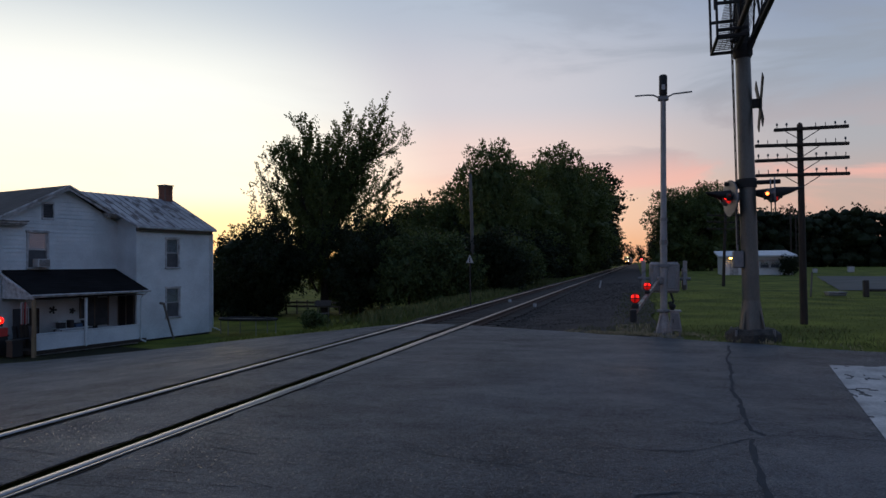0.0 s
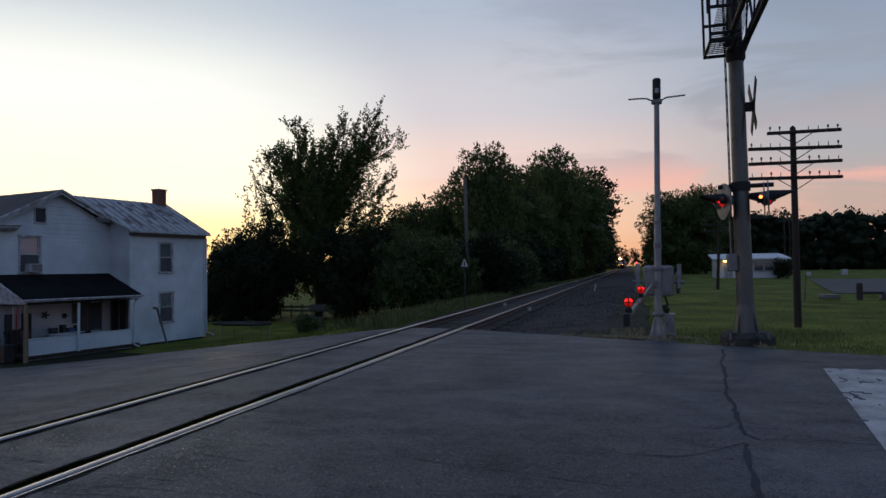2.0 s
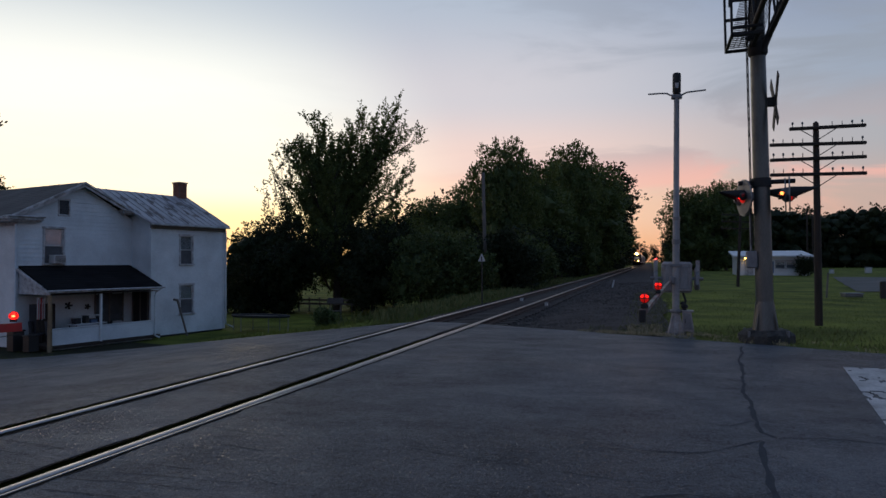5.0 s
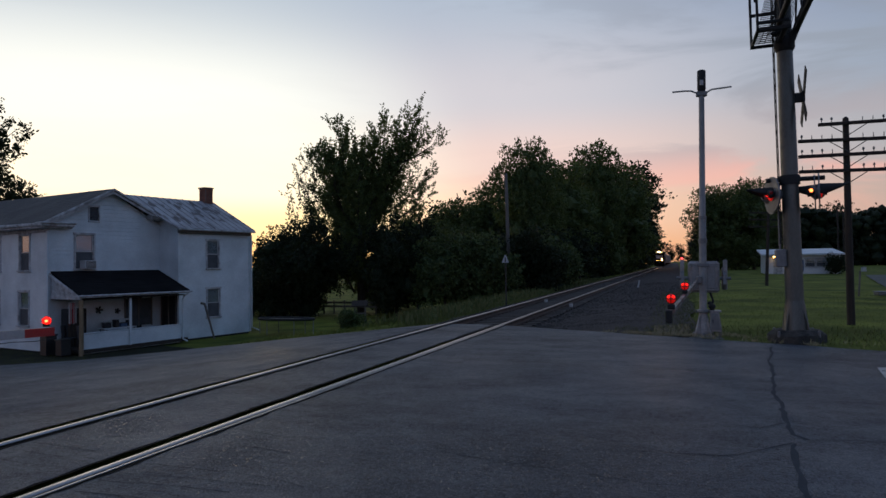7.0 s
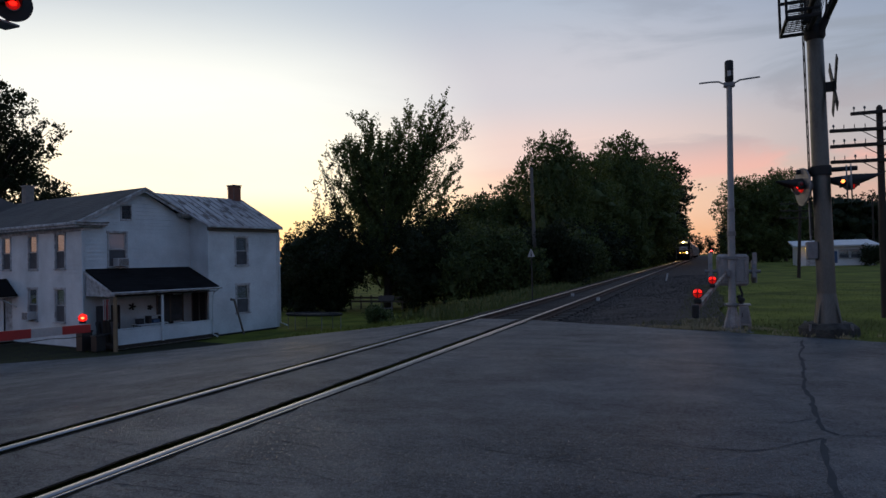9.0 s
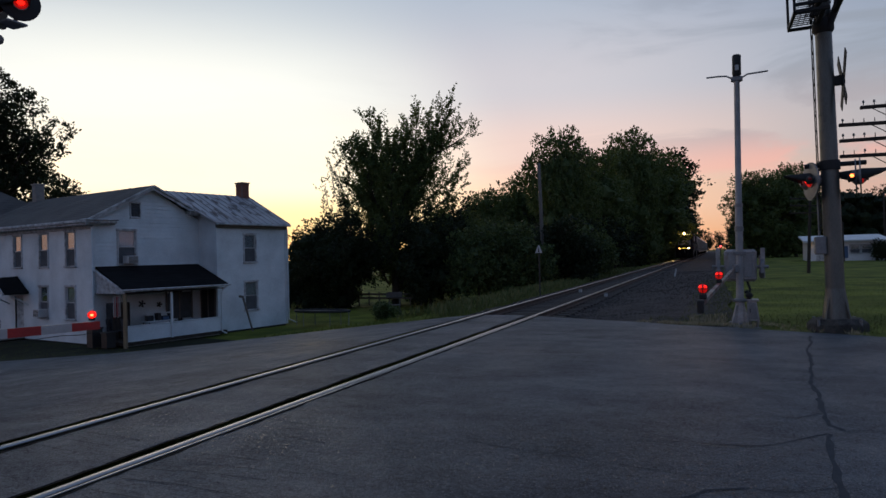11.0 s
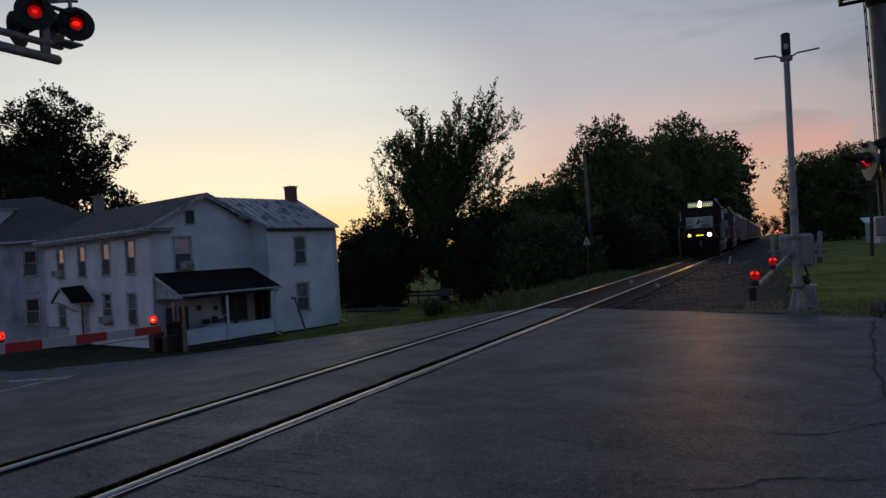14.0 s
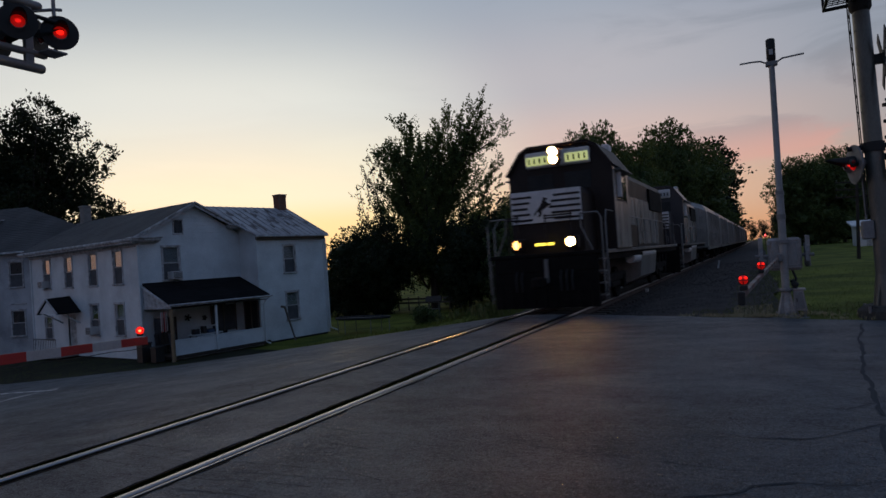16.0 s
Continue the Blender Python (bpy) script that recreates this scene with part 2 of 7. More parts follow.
M = dict(
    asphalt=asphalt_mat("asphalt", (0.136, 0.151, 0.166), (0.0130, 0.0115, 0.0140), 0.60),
    tar=mat("tar", (0.030, 0.034, 0.040), (0.058, 0.064, 0.072), rough=0.85, spec=0.15, scale=5),
    rubber=mat("flangeway_rubber", (0.004, 0.004, 0.004), (0.007, 0.007, 0.007), rough=0.95, spec=0.1),
    paint_line=mat("worn_road_paint", (0.62, 0.60, 0.57), (0.22, 0.21, 0.20), rough=0.75, scale=2.0, fine=30, bump=0.4),
    edge_paint=mat("pale_road_paint", (0.72, 0.70, 0.67), (0.42, 0.41, 0.40), rough=0.7, scale=3.0, fine=30, bump=0.3),
    grass=mat("lawn", (0.205, 0.225, 0.036), (0.026, 0.040, 0.009), rough=0.95, scale=0.45, fine=14, bump=0.8, spec=0.1, depth=0.04),
    blade=mat("grass_blade", (0.19, 0.21, 0.036), (0.045, 0.064, 0.014), rough=0.8, scale=0.45, island=0.25, spec=0.2),
    weed=mat("dry_weed", (0.16, 0.15, 0.06), (0.06, 0.085, 0.025), rough=0.85, island=0.8, spec=0.2),
    straw=mat("dry_straw", (0.50, 0.42, 0.27), (0.24, 0.21, 0.11), rough=0.85, island=0.8, spec=0.2),
    verge=mat("earth_verge", (0.038, 0.042, 0.020), (0.018, 0.016, 0.013), rough=0.95, scale=0.8, fine=12, bump=0.8, spec=0.1, depth=0.04),
    gravel=mat("gravel", (0.082, 0.072, 0.068), (0.034, 0.030, 0.029), rough=0.9, scale=1.2, fine=46, bump=1.0, spec=0.2, depth=0.05),
    stone=mat("ballast_stone", (0.088, 0.078, 0.073), (0.040, 0.036, 0.034), rough=0.9, island=0.7, spec=0.2),
    rail=mat("rail_steel", (0.40, 0.40, 0.41), (0.27, 0.27, 0.28), rough=0.30, metal=1.0, bump=0.03, rvar=0.05),
    rail_side=mat("rusty_rail", (0.09, 0.052, 0.036), (0.04, 0.027, 0.022), rough=0.85, scale=4),
    tie=mat("creosoted_tie", (0.075, 0.06, 0.05), (0.03, 0.025, 0.022), rough=0.9, scale=3, pieces=0.5, stretch=(1, 6, 1)),
    siding=mat("white_siding", (0.65, 0.71, 0.735), (0.42, 0.47, 0.495), rough=0.55, scale=0.9, fine=16, bump=0.12),
    stucco=mat("stained_stucco", (0.52, 0.55, 0.58), (0.16, 0.175, 0.19), rough=0.9, scale=0.6, fine=20, bump=0.5),
    trim=mat("weathered_trim", (0.58, 0.60, 0.62), (0.17, 0.165, 0.16), rough=0.75, scale=3.2, fine=11, bump=0.3),
    shingle=mat("dark_shingle", (0.016, 0.016, 0.017), (0.008, 0.008, 0.009), rough=0.95, scale=1.2, fine=16, bump=0.7, island=0.5, spec=0.08),
    shingle_grey=mat("grey_shingle", (0.085, 0.082, 0.080), (0.05, 0.049, 0.048), rough=0.9, scale=0.8, fine=14, bump=0.7),
    tin=mat("painted_tin_roof", (0.42, 0.42, 0.44), (0.25, 0.235, 0.235), rough=0.5, scale=1.1, fine=5, bump=0.1, metal=0.2),
    tin_wear=mat("bare_tin_patch", (0.17, 0.145, 0.14), (0.09, 0.075, 0.072), rough=0.7, scale=3),
    brick=mat("chimney_brick", (0.30, 0.12, 0.08), (0.15, 0.07, 0.05), rough=0.9, pieces=0.8),
    mortar=mat("mortar", (0.22, 0.20, 0.18), (0.12, 0.11, 0.10), rough=0.95),
    glass=glass_mat("window_glass"),
    dull_pane=mat("dull_window_pane", (0.030, 0.031, 0.034), (0.016, 0.017, 0.019), rough=0.28, scale=2, fine=20, bump=0.05, spec=0.25),
    screen=mat("insect_screen", (0.085, 0.09, 0.10), (0.05, 0.055, 0.06), rough=0.8, scale=3, fine=60),
    blind=mat("window_blind", (0.60, 0.61, 0.62), (0.45, 0.45, 0.45), rough=0.8),
    dark=mat("dark_interior", (0.03, 0.03, 0.032), (0.015, 0.015, 0.016), rough=0.9),
    porch_wood=mat("weathered_post", (0.30, 0.21, 0.12), (0.14, 0.10, 0.06), rough=0.85, scale=2, stretch=(6, 6, 1)),
    white_metal=mat("dirty_white_metal", (0.52, 0.53, 0.53), (0.36, 0.36, 0.36), rough=0.5),
    galv=mat("galvanised_steel", (0.25, 0.25, 0.25), (0.15, 0.15, 0.155), rough=0.55, metal=0.4, scale=3, bump=0.05),
    alu=mat("dull_aluminium", (0.34, 0.335, 0.33), (0.20, 0.20, 0.20), rough=0.6, metal=0.3, scale=2),
    gate_cast=mat("gate_casting", (0.40, 0.375, 0.36), (0.19, 0.17, 0.16), rough=0.6, scale=5),
    mast_steel=mat("mast_steel", (0.150, 0.152, 0.138), (0.062, 0.063, 0.056), rough=0.42, metal=0.35, scale=1.4, stretch=(3, 3, 0.6)),
    black=mat("black_paint", (0.012, 0.012, 0.013), (0.025, 0.024, 0.024), rough=0.45, scale=3),
    hood=mat("hood_black", (0.008, 0.008, 0.008), (0.016, 0.016, 0.016), rough=0.7),
    old_concrete=mat("old_concrete", (0.075, 0.07, 0.062), (0.02, 0.019, 0.017), rough=0.95, scale=6, fine=30, bump=0.9, depth=0.04),
    concrete=mat("concrete", (0.26, 0.25, 0.23), (0.15, 0.145, 0.135), rough=0.9, scale=4, bump=0.5),
    pole_wood=mat("pole_wood", (0.048, 0.034, 0.025), (0.020, 0.016, 0.013), rough=0.9, scale=2, stretch=(8, 8, 1)),
    old_pole=mat("grey_pole_wood", (0.17, 0.15, 0.13), (0.09, 0.08, 0.07), rough=0.9, scale=2, stretch=(8, 8, 1)),
    insulator=mat("insulator_glass", (0.05, 0.07, 0.07), (0.03, 0.04, 0.04), rough=0.2),
    bark=mat("bark", (0.060, 0.046, 0.036), (0.03, 0.024, 0.02), rough=0.95, scale=3, bump=0.9, stretch=(5, 5, 1), depth=0.03),
    leaf=leaf_mat("leaf", (0.135, 0.180, 0.066), (0.034, 0.055, 0.021), 0.3),
    # leaf colour lowered to near black in place of shade inside the crowns
    leaf_dark=leaf_mat("shade_dark_leaf", (0.026, 0.040, 0.015), (0.010, 0.016, 0.008), 0.2),
    leaf_bush=leaf_mat("bush_leaf", (0.118, 0.158, 0.060), (0.020, 0.034, 0.014), 0.2, 0.8),
    loco=mat("loco_black", (0.012, 0.0065, 0.005), (0.024, 0.014, 0.011), rough=0.55, scale=1.0, fine=9, bump=0.05, rvar=0.15, spec=0.3),
    # pale colour stands in for sky reflected in worn black side paint
    loco_side=mat("loco_worn_sky_sheen", (0.54, 0.50, 0.45), (0.10, 0.092, 0.084), rough=0.24, scale=1.3, fine=9, bump=0.02, rvar=0.08, spec=0.9, stretch=(1, 1.4, 0.22)),
    loco_dirty=mat("loco_underframe", (0.010, 0.008, 0.007), (0.005, 0.004, 0.004), spec=0.15, rough=0.85, scale=3),
    loco_blue=mat("loco_worn_black", (0.022, 0.024, 0.030), (0.036, 0.036, 0.040), rough=0.35, scale=1.2, bump=0.05),
    loco_white=mat("loco_white", (0.74, 0.70, 0.69), (0.52, 0.49, 0.48), rough=0.55, scale=3),
    loco_step=mat("handrail_grey", (0.20, 0.185, 0.17), (0.10, 0.095, 0.09), rough=0.5),
    car_grey=mat("car_grey_paint", (0.27, 0.26, 0.245), (0.13, 0.12, 0.11), rough=0.36, scale=0.8, fine=6, stretch=(1, 1, 0.4)),
    car_brown=mat("car_brown_paint", (0.16, 0.085, 0.06), (0.09, 0.055, 0.045), rough=0.6, scale=0.8, fine=6),
    red_paint=mat("gate_red", (0.42, 0.022, 0.02), (0.26, 0.018, 0.016), rough=0.5),
    white_paint=mat("gate_white", (0.46, 0.44, 0.43), (0.30, 0.29, 0.28), rough=0.5),
    arm_back=mat("grey_arm_back", (0.20, 0.19, 0.18), (0.11, 0.105, 0.10), rough=0.6),
    arm_back_dark=mat("dull_red_arm_back", (0.13, 0.055, 0.048), (0.08, 0.038, 0.034), rough=0.6),
    lens_off=mat("red_lens", (0.25, 0.01, 0.01), (0.15, 0.008, 0.008), rough=0.15),
    shed_white=mat("shed_white", (0.68, 0.69, 0.70), (0.55, 0.56, 0.57), rough=0.6),
    blue=mat("faded_blue", (0.06, 0.12, 0.24), (0.04, 0.08, 0.15), rough=0.6),
    cloth=mat("dark_cloth", (0.05, 0.05, 0.055), (0.025, 0.025, 0.028), rough=0.95),
    drive=mat("gravel_drive", (0.105, 0.105, 0.095), (0.055, 0.058, 0.048), rough=0.95, scale=0.5, fine=10, bump=0.6),
    lens_red=glow("lit_red_lens", (1.0, 0.012, 0.006), 2.4),
    lens_face=glow("red_lens_face", (0.9, 0.010, 0.006), 0.30),
    lens_red_dim=glow("dim_red_lens", (1.0, 0.012, 0.010), 1.2),
    lens_amber=glow("lit_amber_lens", (1.0, 0.20, 0.045), 5.0),
    arm_bulb=glow("lit_arm_bulb", (1.0, 0.055, 0.018), 16.0),
    headlight=glow("headlight_lens", (1.0, 0.48, 0.11), 7500.0),
    ditchlight=glow("ditch_light_lens", (1.0, 0.50, 0.15), 400.0),
    ditchlight_dim=glow("dim_ditch_light_lens", (1.0, 0.46, 0.13), 7.0),
    board_glow=glow("number_board_face", (0.75, 0.80, 0.32), 0.75),
    step_glow=glow("walkway_lamp", (1.0, 0.72, 0.08), 2.6),
    porch_lamp=glow("door_lamp", (1.0, 0.55, 0.12), 12.0),
    far_red=glow("far_signal_red", (1.0, 0.05, 0.05), 10.0),
)


# ---- mesh building ----
class Geo:
    """Collects vertices and faces; every method works in the frame m."""

    def __init__(self, m=None):
        self.v, self.f, self.s, self.m = [], [], [], m or Matrix.Identity(4)

    def add(self, vs, fs, smooth=False):
        k = len(self.v)
        self.v += [tuple(self.m @ Vector(p)) for p in vs]
        self.f += [tuple(i + k for i in q) for q in fs]
        self.s += [smooth] * len(fs)
        return self

    def box(self, c, s, bev=0.0, rz=0.0, rx=0.0, ry=0.0):
        """A box about c with the sizes s and chamfered edges."""
        x, y, z = (v / 2 for v in s)
        r = Matrix.Translation(c) @ pose(0, 0, 0, rx, ry, rz)
        if bev <= 0:
            vs = [(a, b, d) for a in (-x, x) for b in (-y, y) for d in (-z, z)]
            fs = [(0, 1, 3, 2), (4, 6, 7, 5), (0, 4, 5, 1), (2, 3, 7, 6), (0, 2, 6, 4), (1, 5, 7, 3)]
        else:
            e = min(bev, x * 0.9, y * 0.9, z * 0.9)
            vs, idx = [], {}
            for a in (-1, 1):
                for b in (-1, 1):
                    for d in (-1, 1):
                        for ax in range(3):
                            p = [a * (x - e), b * (y - e), d * (z - e)]
                            p[ax] = (a * x, b * y, d * z)[ax]
                            idx[a, b, d, ax] = len(vs)
                            vs.append(p)
            fs = []
            for ax in range(3):
                o1, o2 = [i for i in range(3) if i != ax]
                for sg in (-1, 1):
                    q = []
                    for t1, t2 in ((-1, -1), (1, -1), (1, 1), (-1, 1)):
                        key = [0, 0, 0]
                        key[ax], key[o1], key[o2] = sg, t1, t2
                        q.append(idx[(*key, ax)])
                    fs.append(tuple(q) if (sg > 0) == (ax != 1) else tuple(q[::-1]))
            for ax in range(3):
                o1, o2 = [i for i in range(3) if i != ax]
                for t1 in (-1, 1):
                    for t2 in (-1, 1):
                        k0, k1 = [0, 0, 0], [0, 0, 0]
                        k0[ax], k1[ax] = -1, 1
                        for k in (k0, k1):
                            k[o1], k[o2] = t1, t2
                        fs.append((idx[(*k0, o1)], idx[(*k1, o1)], idx[(*k1, o2)], idx[(*k0, o2)]))
            for a in (-1, 1):
                for b in (-1, 1):
                    for d in (-1, 1):
                        fs.append(tuple(idx[a, b, d, i] for i in range(3)))
        return self.add([r @ Vector(p) for p in vs], fs)

    def tube(self, pts, r, seg=8, cap=True, flat=False):
        """A round bar along points; r: one radius or one a point."""
        pts = [Vector(p) for p in pts]
        rs = list(r) if isinstance(r, (list, tuple)) else [r] * len(pts)
        vs, fs = [], []
        for i, p in enumerate(pts):
            d = (pts[min(i + 1, len(pts) - 1)] - pts[max(i - 1, 0)]).normalized()
            up = Vector((0, 0, 1)) if abs(d.z) < 0.9 else Vector((1, 0, 0))
            a = d.cross(up).normalized()
            b = a.cross(d).normalized()
            for j in range(seg):
                w = 2 * math.pi * (j + 0.5) / seg
                vs.append(p + (a * math.cos(w) + b * math.sin(w)) * rs[i])
        for i in range(len(pts) - 1):
            for j in range(seg):
                k = (j + 1) % seg
                fs.append((i * seg + j, i * seg + k, (i + 1) * seg + k, (i + 1) * seg + j))
        self.add(vs, fs, not flat and seg > 4)
        if cap:
            for i in (0, len(pts) - 1):
                self.add(vs[i * seg:(i + 1) * seg], [tuple(range(seg)) if i else tuple(range(seg))[::-1]])
        return self

    def prism(self, outline, a, b, axis="y"):
        """An outline in the two other axes, drawn out from a to b along axis."""
        n = len(outline)
        put = {"y": lambda p, t: (p[0], t, p[1]), "x": lambda p, t: (t, p[0], p[1]), "z": lambda p, t: (p[0], p[1], t)}[axis]
        vs = [put(p, t) for t in (a, b) for p in outline]
        fs = [tuple(range(n))[::-1], tuple(range(n, 2 * n))]
        fs += [(i, (i + 1) % n, n + (i + 1) % n, n + i) for i in range(n)]
        return self.add(vs, fs)

    def quad(self, a, b, c, d):
        return self.add([a, b, c, d], [(0, 1, 2, 3)])

    def dome(self, c, r, seg=12, rings=5, squash=1.0, whole=True):
        vs, fs = [], []
        lo = -math.pi / 2 if whole else 0
        for i in range(rings + 1):
            t = lo + (math.pi / 2 - lo) * i / rings
            for j in range(seg):
                w = 2 * math.pi * j / seg
                vs.append((c[0] + r * math.cos(t) * math.cos(w), c[1] + r * math.cos(t) * math.sin(w), c[2] + r * squash * math.sin(t)))
        for i in range(rings):
            for j in range(seg):
                k = (j + 1) % seg
                fs.append((i * seg + j, i * seg + k, (i + 1) * seg + k, (i + 1) * seg + j))
        return self.add(vs, fs, True)


def mesh_of(name, g, material):
    me = bpy.data.meshes.new(name)
    me.from_pydata(g.v, [], g.f)
    me.polygons.foreach_set("use_smooth", g.s)
    b = bmesh.new()
    b.from_mesh(me)
    bmesh.ops.recalc_face_normals(b, faces=b.faces)
    b.to_mesh(me)
    b.free()
    me.materials.append(material)
    return me


def thing(name, m, label, category, group="", kind=""):
    ob = new(name)
    ob.empty_display_size = 0.2
    ob.matrix_basis = m
    return tagged(ob, label, category, group, kind)


def part(name, g, material, parent=None, label=""):
    ob = new(name, mesh_of(name, g, material))
    ob.parent = parent
    return tagged(ob, label) if label else ob


def solo(name, g, material, label, category, group="", kind=""):
    return tagged(part(name, g, material), label, category, group, kind)


def cards(name, pos, size, material, parent=None, rng=None, lean=None, aspect=0.6):
    """Many small leaf quads, folded along no edge, at the given points."""
    n = len(pos)
    a = rng.normal(size=(n, 3))
    if lean is not None:
        a += lean
    a /= np.linalg.norm(a, axis=1, keepdims=True)
    b = np.cross(a, rng.normal(size=(n, 3)))
    b /= np.linalg.norm(b, axis=1, keepdims=True)
    s = (size * rng.uniform(0.6, 1.3, n))[:, None] if np.isscalar(size) else size[:, None]
    w = s * aspect * 0.5
    v = np.stack([pos, pos + a * s * 0.5 + b * w, pos + a * s, pos + a * s * 0.5 - b * w], 1).reshape(-1, 3)
    me = bpy.data.meshes.new(name)
    me.vertices.add(4 * n)
    me.vertices.foreach_set("co", v.ravel())
    me.loops.add(4 * n)
    me.loops.foreach_set("vertex_index", np.arange(4 * n))
    me.polygons.add(n)
    me.polygons.foreach_set("loop_start", np.arange(n) * 4)
    me.update(calc_edges=True)
    me.validate()
    me.materials.append(material)
    ob = new(name, me)
    ob.parent = parent
    return ob


# ---- the lie of the land ----
def smooth(a, b, t):
    t = min(max((t - a) / (b - a), 0), 1)
    return t * t * (3 - 2 * t)


def road_edge(x):
    """The far edge of the road."""
    if x < 0.5:
        return float(np.interp(x, [-60, -25.7, -18.5, -11.4, -8.3, -6.2, -4.6, -1.8], [24.0, 17.9, 16.3, 15.0, 15.45, 16.05, 16.55, 17.0]))
    if x < 9:
        return 17.0 - 3.9 * (x - 0.5) / 8.5
    return 13.1 - 0.03 * (x - 9)


def road_height(x):
    if x > -0.9:
        return 0.0
    if x > -24:
        return -0.1 * (-0.9 - x) * 1.0
    return -2.31 - 0.02 * (-24 - x) if x > -60 else -3.03


def land_height(x, y):
    if y < road_edge(x) + 0.2:
        return road_height(x) - (0.4 if -2.2 < x < 2.2 else 0.06)
    side = -2.15 * smooth(-2.6, -11.0, x)
    k = smooth(0, 6, y - road_edge(x))
    z = road_height(x) * (1 - k) + side * k - 0.06
    if x > 4.8:
        z += 0.05 * smooth(4.8, 6, x)
    if x > 10 or x < -30:
        z += 0.12 * math.sin(x * 0.11) * math.cos(y * 0.07)
    bed = smooth(-6.0, -3.2, x) * (1 - smooth(4.4, 5.6, x)) * smooth(0.15, 0.7, y - road_edge(x))
    z -= 0.5 * bed
    return z


def axis_steps(stops):
    out = []
    for a, b, n in stops:
        out += list(np.linspace(a, b, n, endpoint=False))
    return out + [stops[-1][1]]


def build_land():
    xs = axis_steps([(-1500, -120, 8), (-120, -32, 14), (-32, -2, 46), (-2, 12, 28), (12, 60, 20), (60, 1500, 10)])
    ys = axis_steps([(-1500, -60, 6), (-60, 6, 12), (6, 34, 56), (34, 120, 24), (120, 2500, 14)])
    g = Geo()
    vs = [(x, y, land_height(x, y)) for y in ys for x in xs]
    n = len(xs)
    fs = [(j * n + i, j * n + i + 1, (j + 1) * n + i + 1, (j + 1) * n + i) for j in range(len(ys) - 1) for i in range(n - 1)]
    g.add(vs, fs, True)
    tagged(part("ground", g, M["grass"]), "mown green grass and verge sloping from the track", "ground", kind="structure")
    g = Geo()
    xs = [-74 + 2.0 * i for i in range(33)]
    ys = [0.12 + 1.1 * j for j in range(10)]
    vs = [(x + 0.3 * noise.noise((y, x, 0)), road_edge(x) + y + (0.5 * noise.noise((x * 0.7, 1, 2)) if y > 5 else 0), land_height(x, road_edge(x) + y) + 0.03) for y in ys for x in xs]
    g.add(vs, [(j * 33 + i, j * 33 + i + 1, (j + 1) * 33 + i + 1, (j + 1) * 33 + i) for j in range(9) for i in range(32)], True)
    tagged(part("verge", g, M["verge"]), "bare dark earth and thin grass before the house", "verge", kind="structure")
    # the road, with slots for the rails
    lanes = [(-90, -24, 10), (-24, -0.9, 30), (-0.585, 0.585, 3), (0.895, 90, 40)]
    g = Geo()
    for a, b, k in lanes:
        if (a, b) == (-24, -0.9):
            b = -0.895
        cols = [a + (b - a) * i / k for i in range(k + 1)] if b < 80 else axis_steps([(0.895, 12, 24), (12, 90, 12)])
        rows = [-12, -6, -2, 1, 3, 5, 7, 9, 11, 12, 0]
        vs = []
        for x in cols:
            e = road_edge(x) + 0.10 * noise.noise((x * 1.3, 0.0, 5.0)) + 0.05 * noise.noise((x * 6, 2.0, 5.0))
            for y in rows[:-1] + [e]:
                vs.append((x, y, road_height(x) - 0.012 * (y == e)))
        m = len(rows)
        fs = [(i * m + j, (i + 1) * m + j, (i + 1) * m + j + 1, i * m + j + 1) for i in range(len(cols) - 1) for j in range(m - 1)]
        g.add(vs, fs)
        # turned-down edge
        for i in range(len(cols) - 1):
            p, q = vs[i * m + m - 1], vs[(i + 1) * m + m - 1]
            g.quad(p, q, (q[0], q[1] + 0.07, q[2] - 0.4), (p[0], p[1] + 0.07, p[2] - 0.4))
    tagged(part("road", g, M["asphalt"]), "worn dark asphalt road crossing the railway", "road", kind="structure")


build_land()


# ---- road marks ----
def strip(pts, w, lift, seed=0, rise=0.0):
    """A ribbon on the road along points, of uneven width; rise tilts it up at its far edge."""
    g = Geo()
    rng = random.Random(seed)
    fine = []
    for (x0, y0), (x1, y1) in zip(pts, pts[1:]):
        k = max(2, int(math.hypot(x1 - x0, y1 - y0) / 0.12))
        fine += [(x0 + (x1 - x0) * i / k, y0 + (y1 - y0) * i / k) for i in range(k)]
    fine.append(pts[-1])
    vs = []
    for i, (x, y) in enumerate(fine):
        a, b = fine[max(i - 1, 0)], fine[min(i + 1, len(fine) - 1)]
        d = Vector((b[0] - a[0], b[1] - a[1])).normalized()
        n = Vector((-d.y, d.x))
        ww = w * rng.uniform(0.35, 1.1) / 2
        off = rng.uniform(-1, 1) * w * 0.22 + max(w, 0.03) * 0.9 * noise.noise((x * 1.3, y * 1.3, seed)) + 0.012 * noise.noise((x * 7, y * 7, seed))
        for s in (-1, 1):
            px, py = x + n.x * (s * ww + off), y + n.y * (s * ww + off)
            vs.append((px, py, road_height(px) + lift + (rise * ww if s > 0 else 0.0)))
    g.add(vs, [(2 * i, 2 * i + 2, 2 * i + 3, 2 * i + 1) for i in range(len(fine) - 1)])
    return g


